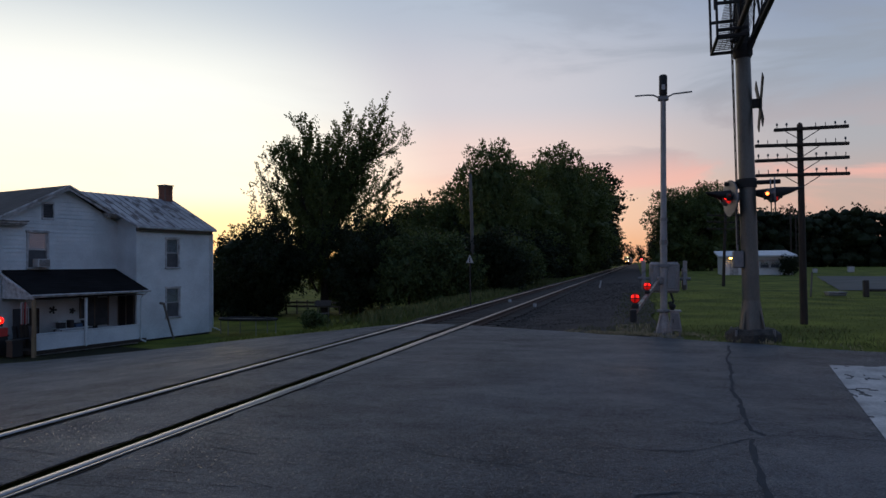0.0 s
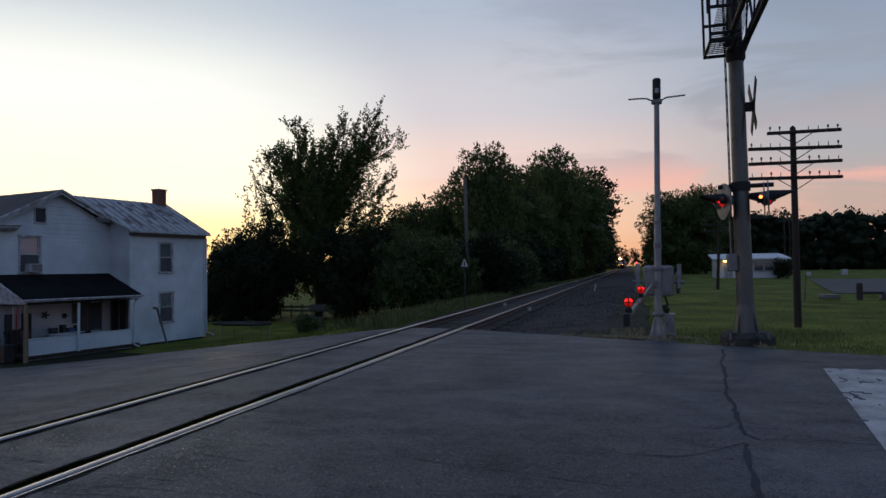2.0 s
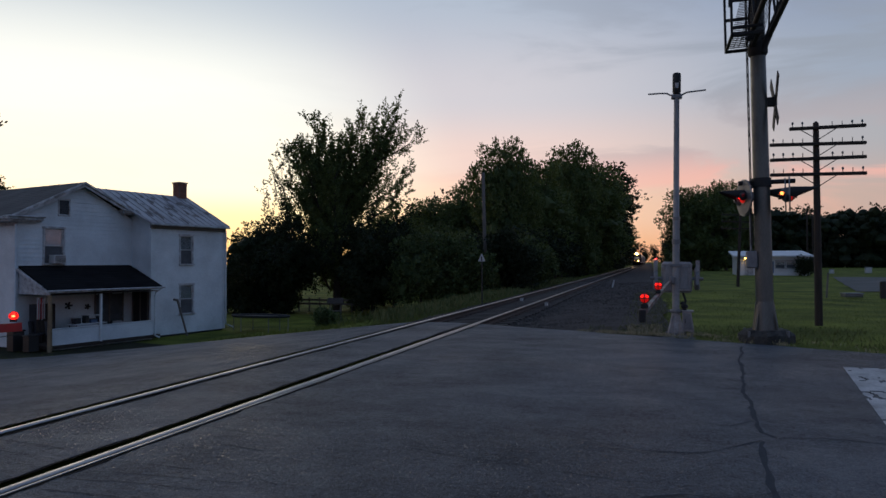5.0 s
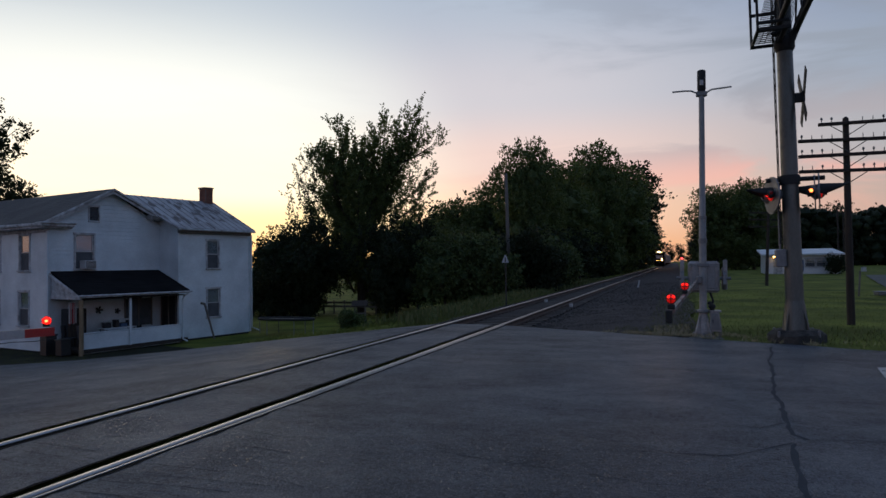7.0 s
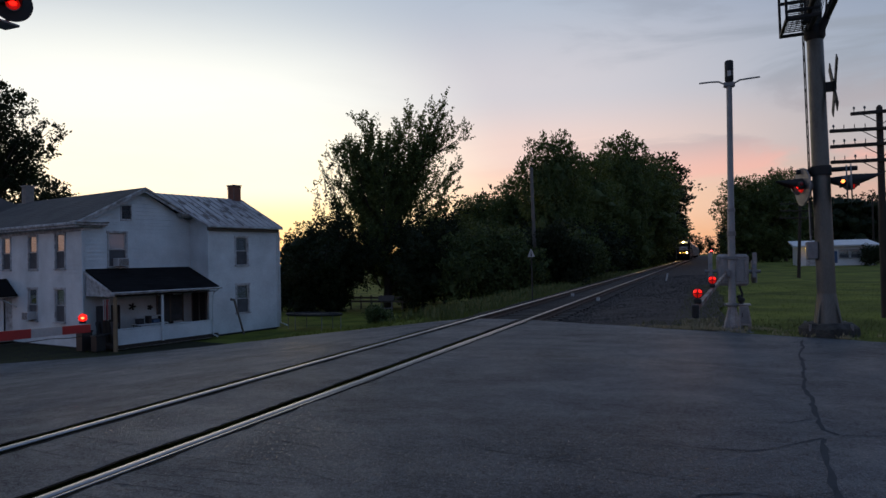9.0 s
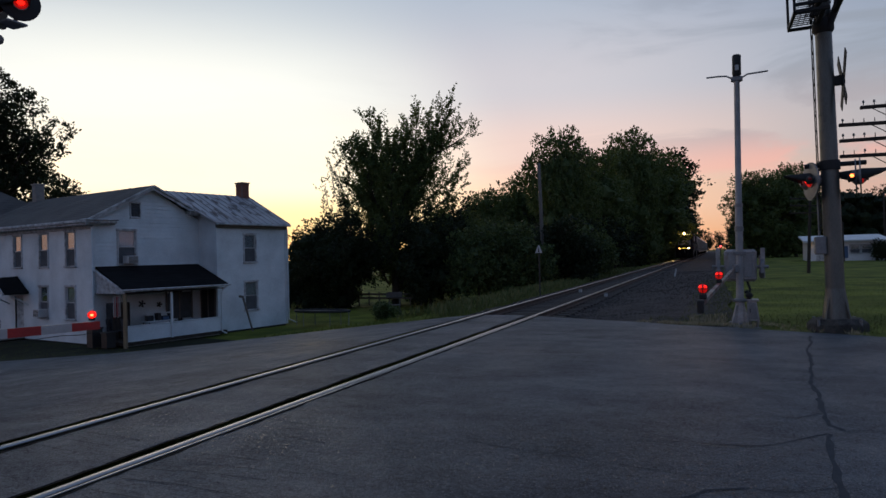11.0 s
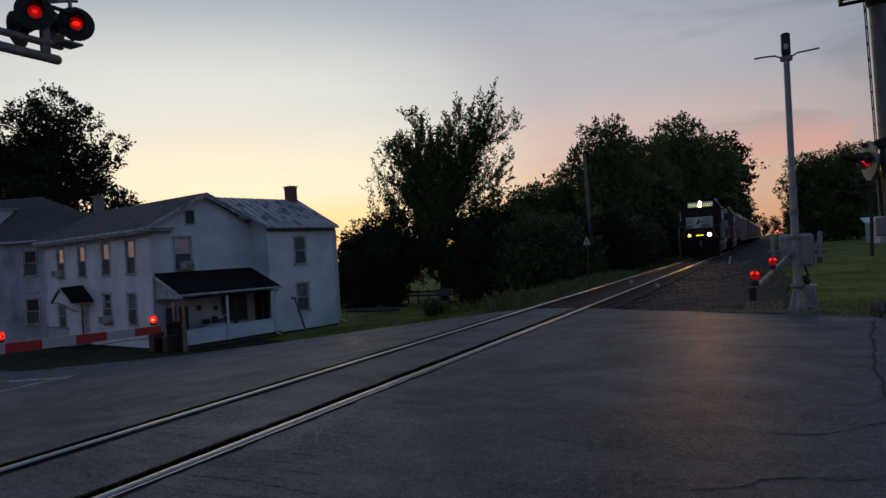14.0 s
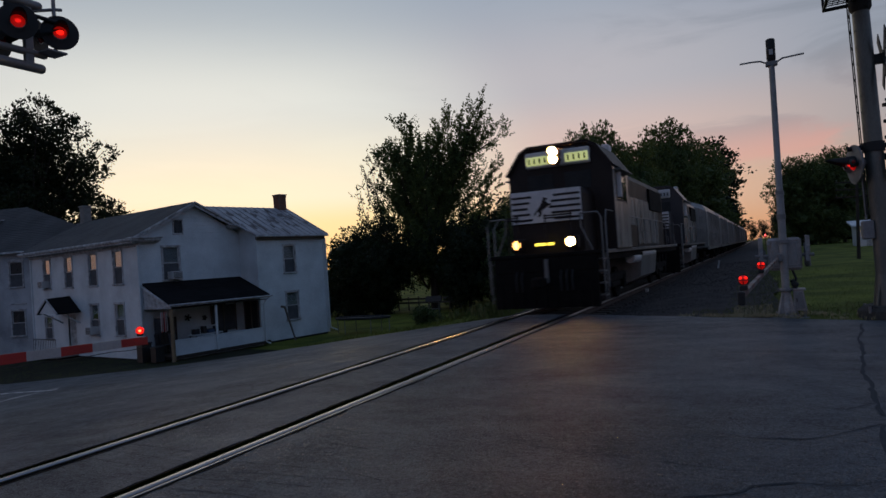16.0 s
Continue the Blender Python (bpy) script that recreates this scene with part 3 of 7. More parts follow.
def build_marks():
    solo("road_crack", strip([(6.62, 13.5), (6.4, 11.64), (6.17, 9.43), (6.05, 7.8), (6.01, 7.12), (6.02, 6.83), (6.11, 6.67)], 0.055, 0.004, 1), M["tar"], "dark tarred crack running across the asphalt", "crack", kind="structure")
    solo("road_crack", strip([(5.98, 6.5), (5.94, 6.35), (5.91, 5.9), (5.87, 5.44), (5.83, 4.99), (5.72, 1.5)], 0.060, 0.004, 4), M["tar"], "dark tarred crack running across the asphalt", "crack", kind="structure")
    for i, (pts, w) in enumerate((([(4.7, 5.9), (4.96, 5.92), (5.4, 5.96), (5.65, 6.18), (5.95, 6.53)], 0.018), ([(6.11, 6.67), (6.5, 6.75), (7.0, 6.7)], 0.02), ([(6.0, 8.0), (5.7, 8.3), (5.5, 8.2)], 0.014), ([(5.98, 7.3), (5.75, 7.0), (5.5, 7.1)], 0.014),
                                  ([(3.11, 5.45), (3.47, 5.36), (3.93, 5.26), (4.34, 5.18), (4.94, 5.07)], 0.012), ([(4.61, 4.47), (4.81, 4.55), (4.95, 4.67), (5.01, 4.78), (5.26, 4.91)], 0.03), ([(5.26, 4.91), (5.5, 4.9), (5.85, 5.1)], 0.014))):
        solo("road_crack", strip(pts, w, 0.004, 30 + i), M["tar"], "thin dark crack in the asphalt", "crack", kind="structure")
    for i, pts in enumerate(([(-0.55, 4.66), (-0.33, 4.64), (-0.03, 4.64), (0.3, 4.61)], [(-0.3, 4.40), (-0.04, 4.39), (0.17, 4.38)], [(1.05, 4.46), (1.23, 4.45), (1.56, 4.45), (1.96, 4.43), (2.53, 4.31)], [(0.98, 4.2), (1.15, 4.2), (1.55, 4.21), (2.28, 4.25)], [(0.95, 4.0), (1.09, 4.01), (1.52, 4.05), (2.08, 4.05)], [(1.54, 5.11), (1.97, 5.03)], [(-0.06, 5.02), (0.21, 5.09)],
                             [(1.0, 3.75), (1.6, 3.78), (2.3, 3.7)], [(1.0, 3.5), (1.5, 3.46), (2.0, 3.5)], [(-0.5, 4.2), (0.0, 4.14), (0.4, 4.15)], [(0.95, 5.6), (1.5, 5.5), (1.9, 5.52)])):
        solo("road_crack", strip(pts, 0.012, 0.004, 10 + i), M["tar"], "fine dark crack beside the rail", "crack", kind="structure")
    # a glossy sealed joint that catches the headlights, and a worn bright streak
    solo("sealed_joint", strip([(3.7, 6.17), (4.15, 6.13), (4.44, 6.13), (4.56, 6.09), (4.71, 5.95), (4.87, 5.92), (5.09, 5.87), (5.25, 5.85)], 0.016, 0.004, 50, 0.16), M["sealer"], "glossy sealed joint in the asphalt", "crack", kind="structure")
    solo("sealed_joint", strip([(4.52, 10.31), (4.85, 10.27), (5.2, 10.24)], 0.03, 0.004, 51, 0.10), M["sealer"], "glossy sealed joint in the asphalt", "crack", kind="structure")
    # broken asphalt edges along the rails
    for i, x in enumerate((-0.90, -0.585, 0.585, 0.90)):
        solo("broken_edge", strip([(x, 0.5), (x, 6.0), (x, 12.0), (x, 16.9)], 0.05, 0.003, 60 + i), M["rubber"], "ragged dark asphalt edge along the rail", "road wear", kind="structure")
    # worn white stop bar
    g = Geo()
    for i in range(42):
        for j in range(120):
            x0, y0 = 7.74 + 0.025 * i - 0.148 * 0.0775 * j, 11.28 - 0.0775 * j
            if noise.noise((x0 * 9, y0 * 5, 0)) + 0.7 * noise.noise((x0 * 3, y0 * 2, 7)) > 0.55:
                continue
            g.quad(*[(x0 + a, y0 - b, 0.006) for a, b in ((0, 0), (0.025, 0), (0.025 - 0.0115, 0.0775), (-0.0115, 0.0775))])
    solo("stop_line", g, M["paint_line"], "worn white painted bar on the road", "road marking", kind="structure")
    for pts in ([(-12.3, 12.0), (-12.0, 10.6), (-11.7, 9.7), (-11.2, 7.5)], [(-11.7, 11.5), (-14.5, 12.2), (-17.5, 13.0), (-24, 14.4)]):
        solo("edge_line", strip(pts, 0.17, 0.006, 7), M["edge_paint"], "faded white edge line on the road", "road marking", kind="structure")
    # flat polished patches beside the far rail
    for i, (x, y, w) in enumerate(((-3.5, 12.75, 0.7), (-3.1, 12.35, 0.9), (-3.2, 11.9, 0.6), (-2.6, 11.5, 0.7), (-2.9, 12.1, 0.5), (-4.5, 13.7, 0.9), (-4.3, 13.4, 1.0), (-4.7, 13.1, 0.8), (-4.4, 12.8, 0.9), (-4.9, 13.9, 0.6))):
        solo("road_patch", strip([(x - w, y + 0.05), (x, y), (x + w, y - 0.08 * w)], 0.05, 0.004, 20 + i), M["alu_patch"], "pale worn streak on the asphalt", "road wear", kind="structure")


M["sealer"] = mat("joint_sealer", (0.03, 0.03, 0.032), (0.02, 0.02, 0.022), rough=0.30, scale=4, fine=30, bump=0.35, rvar=0.06, spec=0.25)
M["alu_patch"] = mat("polished_asphalt", (0.11, 0.113, 0.117), (0.07, 0.074, 0.078), rough=0.20, scale=6, fine=40, bump=0.25, spec=0.6)
build_marks()


# ---- track ----
def build_track():
    track = thing("railway_track", pose(0, 0, 0), "single railway track with shiny rail heads on dark wooden ties", "railway track", kind="structure")
    head = [(-0.036, -0.006), (-0.028, 0.006), (-0.012, 0.010), (0.012, 0.010), (0.028, 0.006), (0.036, -0.006), (0.034, -0.03), (-0.034, -0.03)]
    foot = [(-0.034, -0.031), (0.034, -0.031), (0.009, -0.05), (0.009, -0.12), (0.07, -0.135), (0.07, -0.15), (-0.07, -0.15), (-0.07, -0.135), (-0.009, -0.12), (-0.009, -0.05)]
    for x in (-0.753, 0.753):
        g = Geo(Matrix.Translation((x, 0, 0)))
        for a, b in ((-30, 17), (17, 60), (60, 600)):
            g.prism(head, a, b)
        r = part("rail", g, M["rail"], track, "steel rail with a bright worn head")
        g = Geo(Matrix.Translation((x, 0, 0)))
        g.prism(foot, -30, 600)
        part("rail_web", g, M["rail_side"], r, "rusty brown rail web and foot")
        # dark slot in the crossing
        s = 1 if x > 0 else -1
        g = Geo()
        g.box((x - s * 0.02, 2.45, -0.16), (0.308, 29.1, 0.10))
        part("flangeway", g, M["rubber"], track, "black rubber flangeway beside the rail")
        g = Geo()
        g.box((x + s * 0.066, 2.45, -0.055), (0.022, 29.0, 0.10), 0.004)
        part("edge_bar", g, M["rail"], track, "worn steel guard bar along the rail")
    tg = Geo()
    tg.box((0, 0, 0), (2.55, 0.22, 0.17), 0.015)
    tie = mesh_of("tie", tg, M["tie"])
    pg = Geo()
    pg.box((0, 0, 0), (0.36, 0.19, 0.02), 0.004)
    for sx in (-0.12, 0.12):
        for sy in (-0.06, 0.06):
            pg.box((sx, sy, 0.022), (0.03, 0.03, 0.025), 0.004)
    plate = mesh_of("tie_plate", pg, M["rail_side"])
    rng = random.Random(3)
    y = 17.35
    far = Geo()
    i = 0
    while y < 330:
        if i < 110:
            o = new("tie", tie)
            o.parent = track
            o.matrix_basis = pose(rng.uniform(-0.04, 0.04), y, -0.245, rng.uniform(-1, 1), 0, rng.uniform(-1.2, 1.2))
            if i < 60:
                for x in (-0.753, 0.753):
                    q = new("tie_plate", plate)
                    q.parent = track
                    q.matrix_basis = pose(x, y, -0.158)
        else:
            far.box((0, y, -0.245), (2.55, 0.22, 0.17))
        y += 0.53
        i += 1
    tagged(part("far_ties", far, M["tie"], track, "more dark wooden ties receding"), kind="stuff")
    # ballast bed and loose stones
    g = Geo()
    ys = axis_steps([(16.9, 40, 40), (40, 120, 30), (120, 600, 12)])
    prof = [(-3.1, -0.52), (-2.2, -0.36), (-1.5, -0.23), (-1.0, -0.22), (0, -0.23), (1.0, -0.22), (1.5, -0.23), (2.4, -0.16), (3.4, -0.10), (4.5, -0.075), (5.1, -0.04), (5.5, -0.03)]
    n = len(prof)
    vs = []
    for y in ys:
        for x, z in prof:
            end = smooth(34, 16, y)
            wob = 0.10 * noise.noise((x * 1.5, y * 0.8, 2.0))
            near = road_edge(x) - 0.03
            yy = near + (y - 16.9) * (20 - near) / 3.1 if y < 20 else y
            vs.append((x + 0.25 * noise.noise((0, y * 0.5, x)) * (abs(x) > 2), yy, z + wob * 0.35 + (end * 0.03 if x > 1.5 else 0)))
    fs = [(j * n + i, j * n + i + 1, (j + 1) * n + i + 1, (j + 1) * n + i) for j in range(len(ys) - 1) for i in range(n - 1)]
    g.add(vs, fs, True)
    bed = tagged(part("ballast_bed", g, M["gravel"]), "grey ballast bed and gravel track beside the rails", "gravel", kind="structure")
    nr = np.random.default_rng(5)
    g = Geo()
    for k in range(9000):
        x = nr.uniform(-2.4, 5.3)
        y = road_edge(x) + 0.1 + 40 * nr.random() ** 2.0
        if min(abs(x - 0.753), abs(x + 0.753)) < 0.1:
            continue
        z = np.interp(x, [p[0] for p in prof], [p[1] for p in prof]) + 0.015
        s = nr.uniform(0.014, 0.036)
        a = nr.uniform(0, 6.28)
        c, d = math.cos(a) * s, math.sin(a) * s
        g.add([(x + c, y + d, z), (x - d, y + c, z - 0.01), (x - c, y - d, z + 0.01), (x + d, y - c, z), (x + 0.3 * c, y + 0.3 * d, z + s * 0.9), (x, y, z - s)],
              [(0, 1, 4), (1, 2, 4), (2, 3, 4), (3, 0, 4), (1, 0, 5), (2, 1, 5), (3, 2, 5), (0, 3, 5)])
    tagged(part("ballast_stones", g, M["stone"], bed), "loose angular grey ballast stones", kind="stuff")


build_track()


# ---- houses ----
def lap_wall(g, p, q, z0, z1, holes=(), gable=None, board=0.19, out=0.024, thick=0.16):
    """A lapped-board wall from p to q (seen with p at the left), with holes (s0, s1, z0, z1) along it.
    gable: (s, z) of a peak over the top."""
    p, q = Vector((*p, 0)), Vector((*q, 0))
    d = (q - p)
    w = d.length
    d.normalize()
    n = Vector((d.y, -d.x, 0))
    top = gable[1] if gable else z1
    rows = int(math.ceil((top - z0) / board))
    P = lambda s, z, o: p + d * s + n * o + Vector((0, 0, z))
    for r in range(rows):
        a = z0 + r * board
        b = min(a + board, top)
        cuts = {0.0, w}
        for h in holes:
            cuts |= {h[0], h[1]}
        cuts = sorted(cuts)
        zc = {a, b}
        for h in holes:
            for z in (h[2], h[3]):
                if a < z < b:
                    zc.add(z)
        zc = sorted(zc)
        for za, zb in zip(zc, zc[1:]):
            for s0, s1 in zip(cuts, cuts[1:]):
                sm, zm = (s0 + s1) / 2, (za + zb) / 2
                if any(h[0] < sm < h[1] and h[2] < zm < h[3] for h in holes):
                    continue
                l0, l1, u0, u1 = s0, s1, s0, s1
                if gable and zb > z1:
                    def lim(z):
                        t = min(max((z - z1) / (gable[1] - z1), 0), 1)
                        return gable[0] * t, w - (w - gable[0]) * t
                    (a0, a1), (b0, b1) = lim(za), lim(zb)
                    l0, l1, u0, u1 = max(s0, a0), min(s1, a1), max(s0, b0), min(s1, b1)
                    if l1 <= l0 or u1 < u0:
                        continue
                oa = out * (1 - (za - a) / board)
                ob = out * (1 - (zb - a) / board)
                g.quad(P(l0, za, oa), P(l1, za, oa), P(u1, zb, ob), P(u0, zb, ob))
                if za == a and r:
                    g.quad(P(l0, za, 0), P(l1, za, 0), P(l1, za, oa), P(l0, za, oa))
    return g


def wall_frame(p, q):
    """The frame of a wall: x along it, y out of it, z up."""
    p, q = Vector((*p, 0)), Vector((*q, 0))
    d = (q - p).normalized()
    n = Vector((d.y, -d.x, 0))
    m = Matrix.Identity(4)
    for i in range(3):
        m[i][0], m[i][1], m[i][2], m[i][3] = d[i], n[i], (0, 0, 1)[i], p[i]
    return m


def window(parent, m, h, blind=0.5, name="window", pane="glass"):
    """A sash window in the hole h of the wall with the frame m."""
    s0, s1, a, b = h
    w, ht, cx, cz = s1 - s0, b - a, (s0 + s1) / 2, (a + b) / 2
    g = Geo(m)
    for x in (s0 - 0.045, s1 + 0.045):
        g.box((x, 0.02, cz), (0.09, 0.05, ht + 0.18), 0.008)
    g.box((cx, 0.022, b + 0.05), (w + 0.24, 0.06, 0.10), 0.008)
    win = part(name, g, M["trim"], parent, "weathered wooden window surround")
    for p, q in (((s0 + 0.004, -0.07, cz), (0.008, 0.17, ht)), ((s1 - 0.004, -0.07, cz), (0.008, 0.17, ht)), ((cx, -0.07, b - 0.004), (w - 0.02, 0.17, 0.008)), ((cx, -0.07, a + 0.004), (w - 0.02, 0.17, 0.008))):
        g = Geo(m)
        g.box(p, q)
        part("reveal", g, M["trim"], win)
    g = Geo(m)
    g.box((cx, 0.045, a - 0.03), (w + 0.24, 0.12, 0.06), 0.008)
    part("sill", g, M["trim"], win)
    g = Geo(m)
    for z0, z1, y in ((cz, b, -0.035), (a, cz + 0.03, -0.065)):
        for x in (s0 + 0.025, s1 - 0.025):
            g.box((x, y, (z0 + z1) / 2), (0.05, 0.03, z1 - z0), 0.004)
        for z in (z0 + 0.02, z1 - 0.02):
            g.box((cx, y, z), (w - 0.10, 0.03, 0.04), 0.004)
    part("sash", g, M["white_metal"], win)
    for z0, z1, y in ((cz + 0.04, b - 0.04, -0.037), (a + 0.04, cz - 0.01, -0.067)):
        g = Geo(m)
        g.box((cx, y, (z0 + z1) / 2), (w - 0.1, 0.006, z1 - z0))
        part("pane", g, M[pane], win)
    g = Geo(m)
    g.box((cx, -0.03, (a + cz) / 2), (w - 0.06, 0.008, cz - a - 0.04))
    part("insect_screen", g, M["screen"], win, "dark grey insect screen")
    g = Geo(m)
    g.box((cx, -0.15, cz), (w, 0.02, ht))
    part("backing", g, M["dark"], win)
    if blind > 0:
        g = Geo(m)
        z = b - 0.03
        while z > b - ht * blind:
            g.box((cx, -0.10, z), (w - 0.06, 0.006, 0.035), rx=20)
            z -= 0.04
        part("blind", g, M["blind"], win)
    return win


def air_conditioner(parent, m, x, z):
    g = Geo(m)
    g.box((x, 0.18, z), (0.55, 0.46, 0.38), 0.015)
    ac = part("air_conditioner", g, M["white_metal"], parent, "dirty white window air conditioner")
    g = Geo(m)
    for i in range(8):
        g.box((x, 0.415, z - 0.14 + i * 0.04), (0.48, 0.012, 0.016), rx=25)
    part("grille", g, M["dark"], ac)


def slab(g, a, b, c, d, t):
    """A roof slab: four corners of its top, and its thickness downwards."""
    v = [Vector(p) for p in (a, b, c, d)]
    n = (v[1] - v[0]).cross(v[3] - v[0]).normalized()
    if n.z < 0:
        n = -n
    lo = [p - n * t for p in v]
    g.add(v + lo, [(0, 1, 2, 3), (7, 6, 5, 4), (0, 4, 5, 1), (1, 5, 6, 2), (2, 6, 7, 3), (3, 7, 4, 0)])


def shingle_rows(g, a, b, c, d, rows, jitter=0.0, lift=0.02, seed=0):
    """Courses of shingles on a slope: a, b along the eave, c, d along the ridge (c over b)."""
    a, b, c, d = (Vector(p) for p in (a, b, c, d))
    n = (b - a).cross(d - a).normalized()
    if n.z < 0:
        n = -n
    rng = random.Random(seed)
    w = (b - a).length
    for i in range(rows):
        t0, t1 = i / rows, (i + 1.06) / rows
        l0, r0, l1, r1 = a.lerp(d, t0), b.lerp(c, t0), a.lerp(d, min(t1, 1)), b.lerp(c, min(t1, 1))
        k = max(1, int(w / 0.9))
        for j in range(k):
            e = lift * rng.uniform(0.7, 1.2)
            p0, p1 = l0.lerp(r0, j / k), l0.lerp(r0, (j + 0.985) / k)
            q0, q1 = l1.lerp(r1, j / k), l1.lerp(r1, (j + 0.985) / k)
            g.add([p0 + n * e, p1 + n * e, q1 + n * 0.004, q0 + n * 0.004, p0, p1], [(0, 1, 2, 3), (4, 5, 1, 0)])


def build_house():
    H = pose(-21.58, 22.69, -2.11, 0, 0, 78.83)
    house = thing("farmhouse", H, "two-storey white clapboard house with porch and rusty tin wing roof", "house")
    E, R = 5.82, 7.50
    # walls: front along v at u = 0, gable end along u at v = 0, wing out to v = -1.45
    V = [1.93, 4.45, 7.11, 9.68]
    front = [(11.7 - v - 0.40, 11.7 - v + 0.40, 3.66, 5.28) for v in V]
    front += [(11.7 - v - w, 11.7 - v + w, z0, z1) for v, w, z0, z1 in ((2.0, 0.40, 1.12, 2.66), (4.53, 0.40, 1.12, 2.66), (9.8, 0.42, 0.85, 2.06), (7.05, 0.45, 0.35, 2.2))]
    g = Geo()
    lap_wall(g, (0, 11.7), (0, 0), 0.0, E, front)
    w1 = part("front_wall", g, M["siding"], house, "white lapped clapboard wall")
    fm = wall_frame((0, 11.7), (0, 0))
    for i, h in enumerate(front[:7]):
        window(w1, fm, h, 0.48 if i < 4 else (0.9 if i == 4 else 0.3))
    air_conditioner(w1, fm, 11.7 - 4.53, 1.36)
    air_conditioner(w1, fm, 11.7 - 9.75, 3.9)
    # front door under its hood
    g = Geo(fm)
    g.box((4.65, -0.08, 1.27), (0.9, 0.05, 1.85), 0.01)
    dr = part("door", g, M["trim"], w1, "weathered front door")
    g = Geo(fm)
    g.box((4.65, -0.05, 1.7), (0.5, 0.012, 0.65))
    part("pane", g, M["glass"], dr)
    g = Geo(fm)
    slab(g, (3.42, 0.05, 2.36), (3.42, 1.24, 2.34), (4.6, 1.24, 3.14), (4.6, 0.05, 3.20), 0.06)
    slab(g, (5.78, 0.05, 2.36), (5.78, 1.24, 2.34), (4.6, 1.24, 3.14), (4.6, 0.05, 3.20), 0.06)
    hood = part("door_hood", g, M["shingle"], house, "small gabled hood with dark shingles")
    g = Geo(fm)
    g.add([(3.56, 1.18, 2.34), (5.64, 1.18, 2.34), (4.6, 1.18, 3.04), (3.56, 1.14, 2.34), (5.64, 1.14, 2.34), (4.6, 1.14, 3.04)], [(0, 1, 2), (3, 5, 4), (0, 3, 4, 1)])
    for x in (3.6, 5.6):
        g.tube([(x, 0.03, 1.75), (x, 1.05, 2.36)], 0.035, 6)
    part("gable_board", g, M["siding"], hood)
    g = Geo(fm)
    for s0, s1 in ((3.40, 4.6), (5.80, 4.6)):
        g.tube([(s0, 1.25, 2.31), (s1, 1.25, 3.11)], 0.045, 4)
    part("hood_rake", g, M["trim"], hood)
    # railing at the door step
    g = Geo(fm)
    g.box((3.9, 0.6, 0.15), (2.6, 1.2, 0.3), 0.02)
    part("step", g, M["concrete"], house)
    g = Geo(fm)
    for i in range(14):
        g.tube([(2.6 + i * 0.2, 1.15, 0.3), (2.6 + i * 0.2, 1.15, 1.0)], 0.012, 5)
    g.tube([(2.6, 1.15, 1.0), (5.2, 1.15, 1.0)], 0.022, 6)
    part("step_railing", g, M["black"], house, "thin black iron railing")
    # gable end
    gab = [(1.24, 2.10, 3.70, 5.30), (1.90, 2.38, 6.00, 6.64), (3.9, 4.7, 0.3, 2.3)]
    g = Geo()
    lap_wall(g, (0, 0), (5.77, 0), 0.0, E, gab[:1] + gab[2:], None)
    lap_wall(g, (0, 0), (5.96, 0), E, E, gab[1:2], (2.98, R - 0.05))
    w2 = part("gable_wall", g, M["siding"], house, "white lapped clapboard gable wall")
    gm = wall_frame((0, 0), (5.96, 0))
    window(w2, gm, gab[0], 0.75)
    air_conditioner(w2, gm, 1.74, 3.90)
    g = Geo(gm)
    for i in range(9):
        g.box((2.14, -0.02, 6.02 + i * 0.075), (0.42, 0.015, 0.07), rx=35)
    vent = part("attic_vent", g, M["screen"], w2, "dark louvred attic vent")
    g = Geo(gm)
    for x in (1.88, 2.40):
        g.box((x, 0.02, 6.32), (0.07, 0.04, 0.84), 0.006)
    for z in (5.94, 6.69):
        g.box((2.14, 0.02, z), (0.58, 0.045, 0.07), 0.006)
    part("vent_frame", g, M["trim"], vent)
    g = Geo(gm)
    g.box((4.3, -0.07, 1.3), (0.8, 0.05, 2.0), 0.01)
    part("porch_door", g, M["dark"], w2, "dark porch door")
    # wing
    wing = [(1.80, 2.56, 3.64, 5.13), (1.80, 2.60, 1.03, 2.53)]
    WE = 5.72
    g = Geo()
    lap_wall(g, (5.77, -1.45), (10.56, -1.45), 0.0, WE, wing)
    w3 = part("wing_wall", g, M["siding"], house, "white lapped clapboard wing wall")
    wm = wall_frame((5.77, -1.45), (10.56, -1.45))
    window(w3, wm, wing[0], 0.6)
    window(w3, wm, wing[1], 0.55)
    g = Geo()
    lap_wall(g, (5.77, 5.03), (5.77, -1.45), 0.0, WE, (), (3.24, 7.45))
    lap_wall(g, (10.56, -1.45), (10.56, 5.03), 0.0, WE, (), (3.24, 7.5))
    lap_wall(g, (10.56, 5.03), (5.77, 5.03), 0.0, WE)
    lap_wall(g, (5.96, 5.03), (5.96, 11.7), 0.0, E)
    lap_wall(g, (5.96, 11.7), (0, 11.7), 0.0, E, (), (2.98, R - 0.05))
    part("side_wall", g, M["siding"], house)
    for x, y, b in ((0, 0, E), (5.77, -1.45, WE), (10.56, -1.45, WE), (0, 11.7, E)):
        g = Geo()
        g.box((x, y, b / 2), (0.13, 0.13, b), 0.01)
        part("corner_board", g, M["siding"], house)
    # plain dark blocks stand for the shaded gap under the walls
    g = Geo()
    g.box((2.98, 5.85, -0.2), (5.86, 11.6, 0.6))
    g.box((8.17, 1.8, -0.2), (4.7, 6.4, 0.6))
    part("foundation", g, M["dark"], house, "foundation, dark for the shaded gap below the walls")
    # main roof; its far slope ends higher, over the inner corner
    g = Geo()
    slab(g, (-0.50, -0.35, E - 0.06), (-0.50, 12.05, E - 0.06), (2.94, 12.05, R + 0.07), (2.94, -0.35, R + 0.07), 0.10)
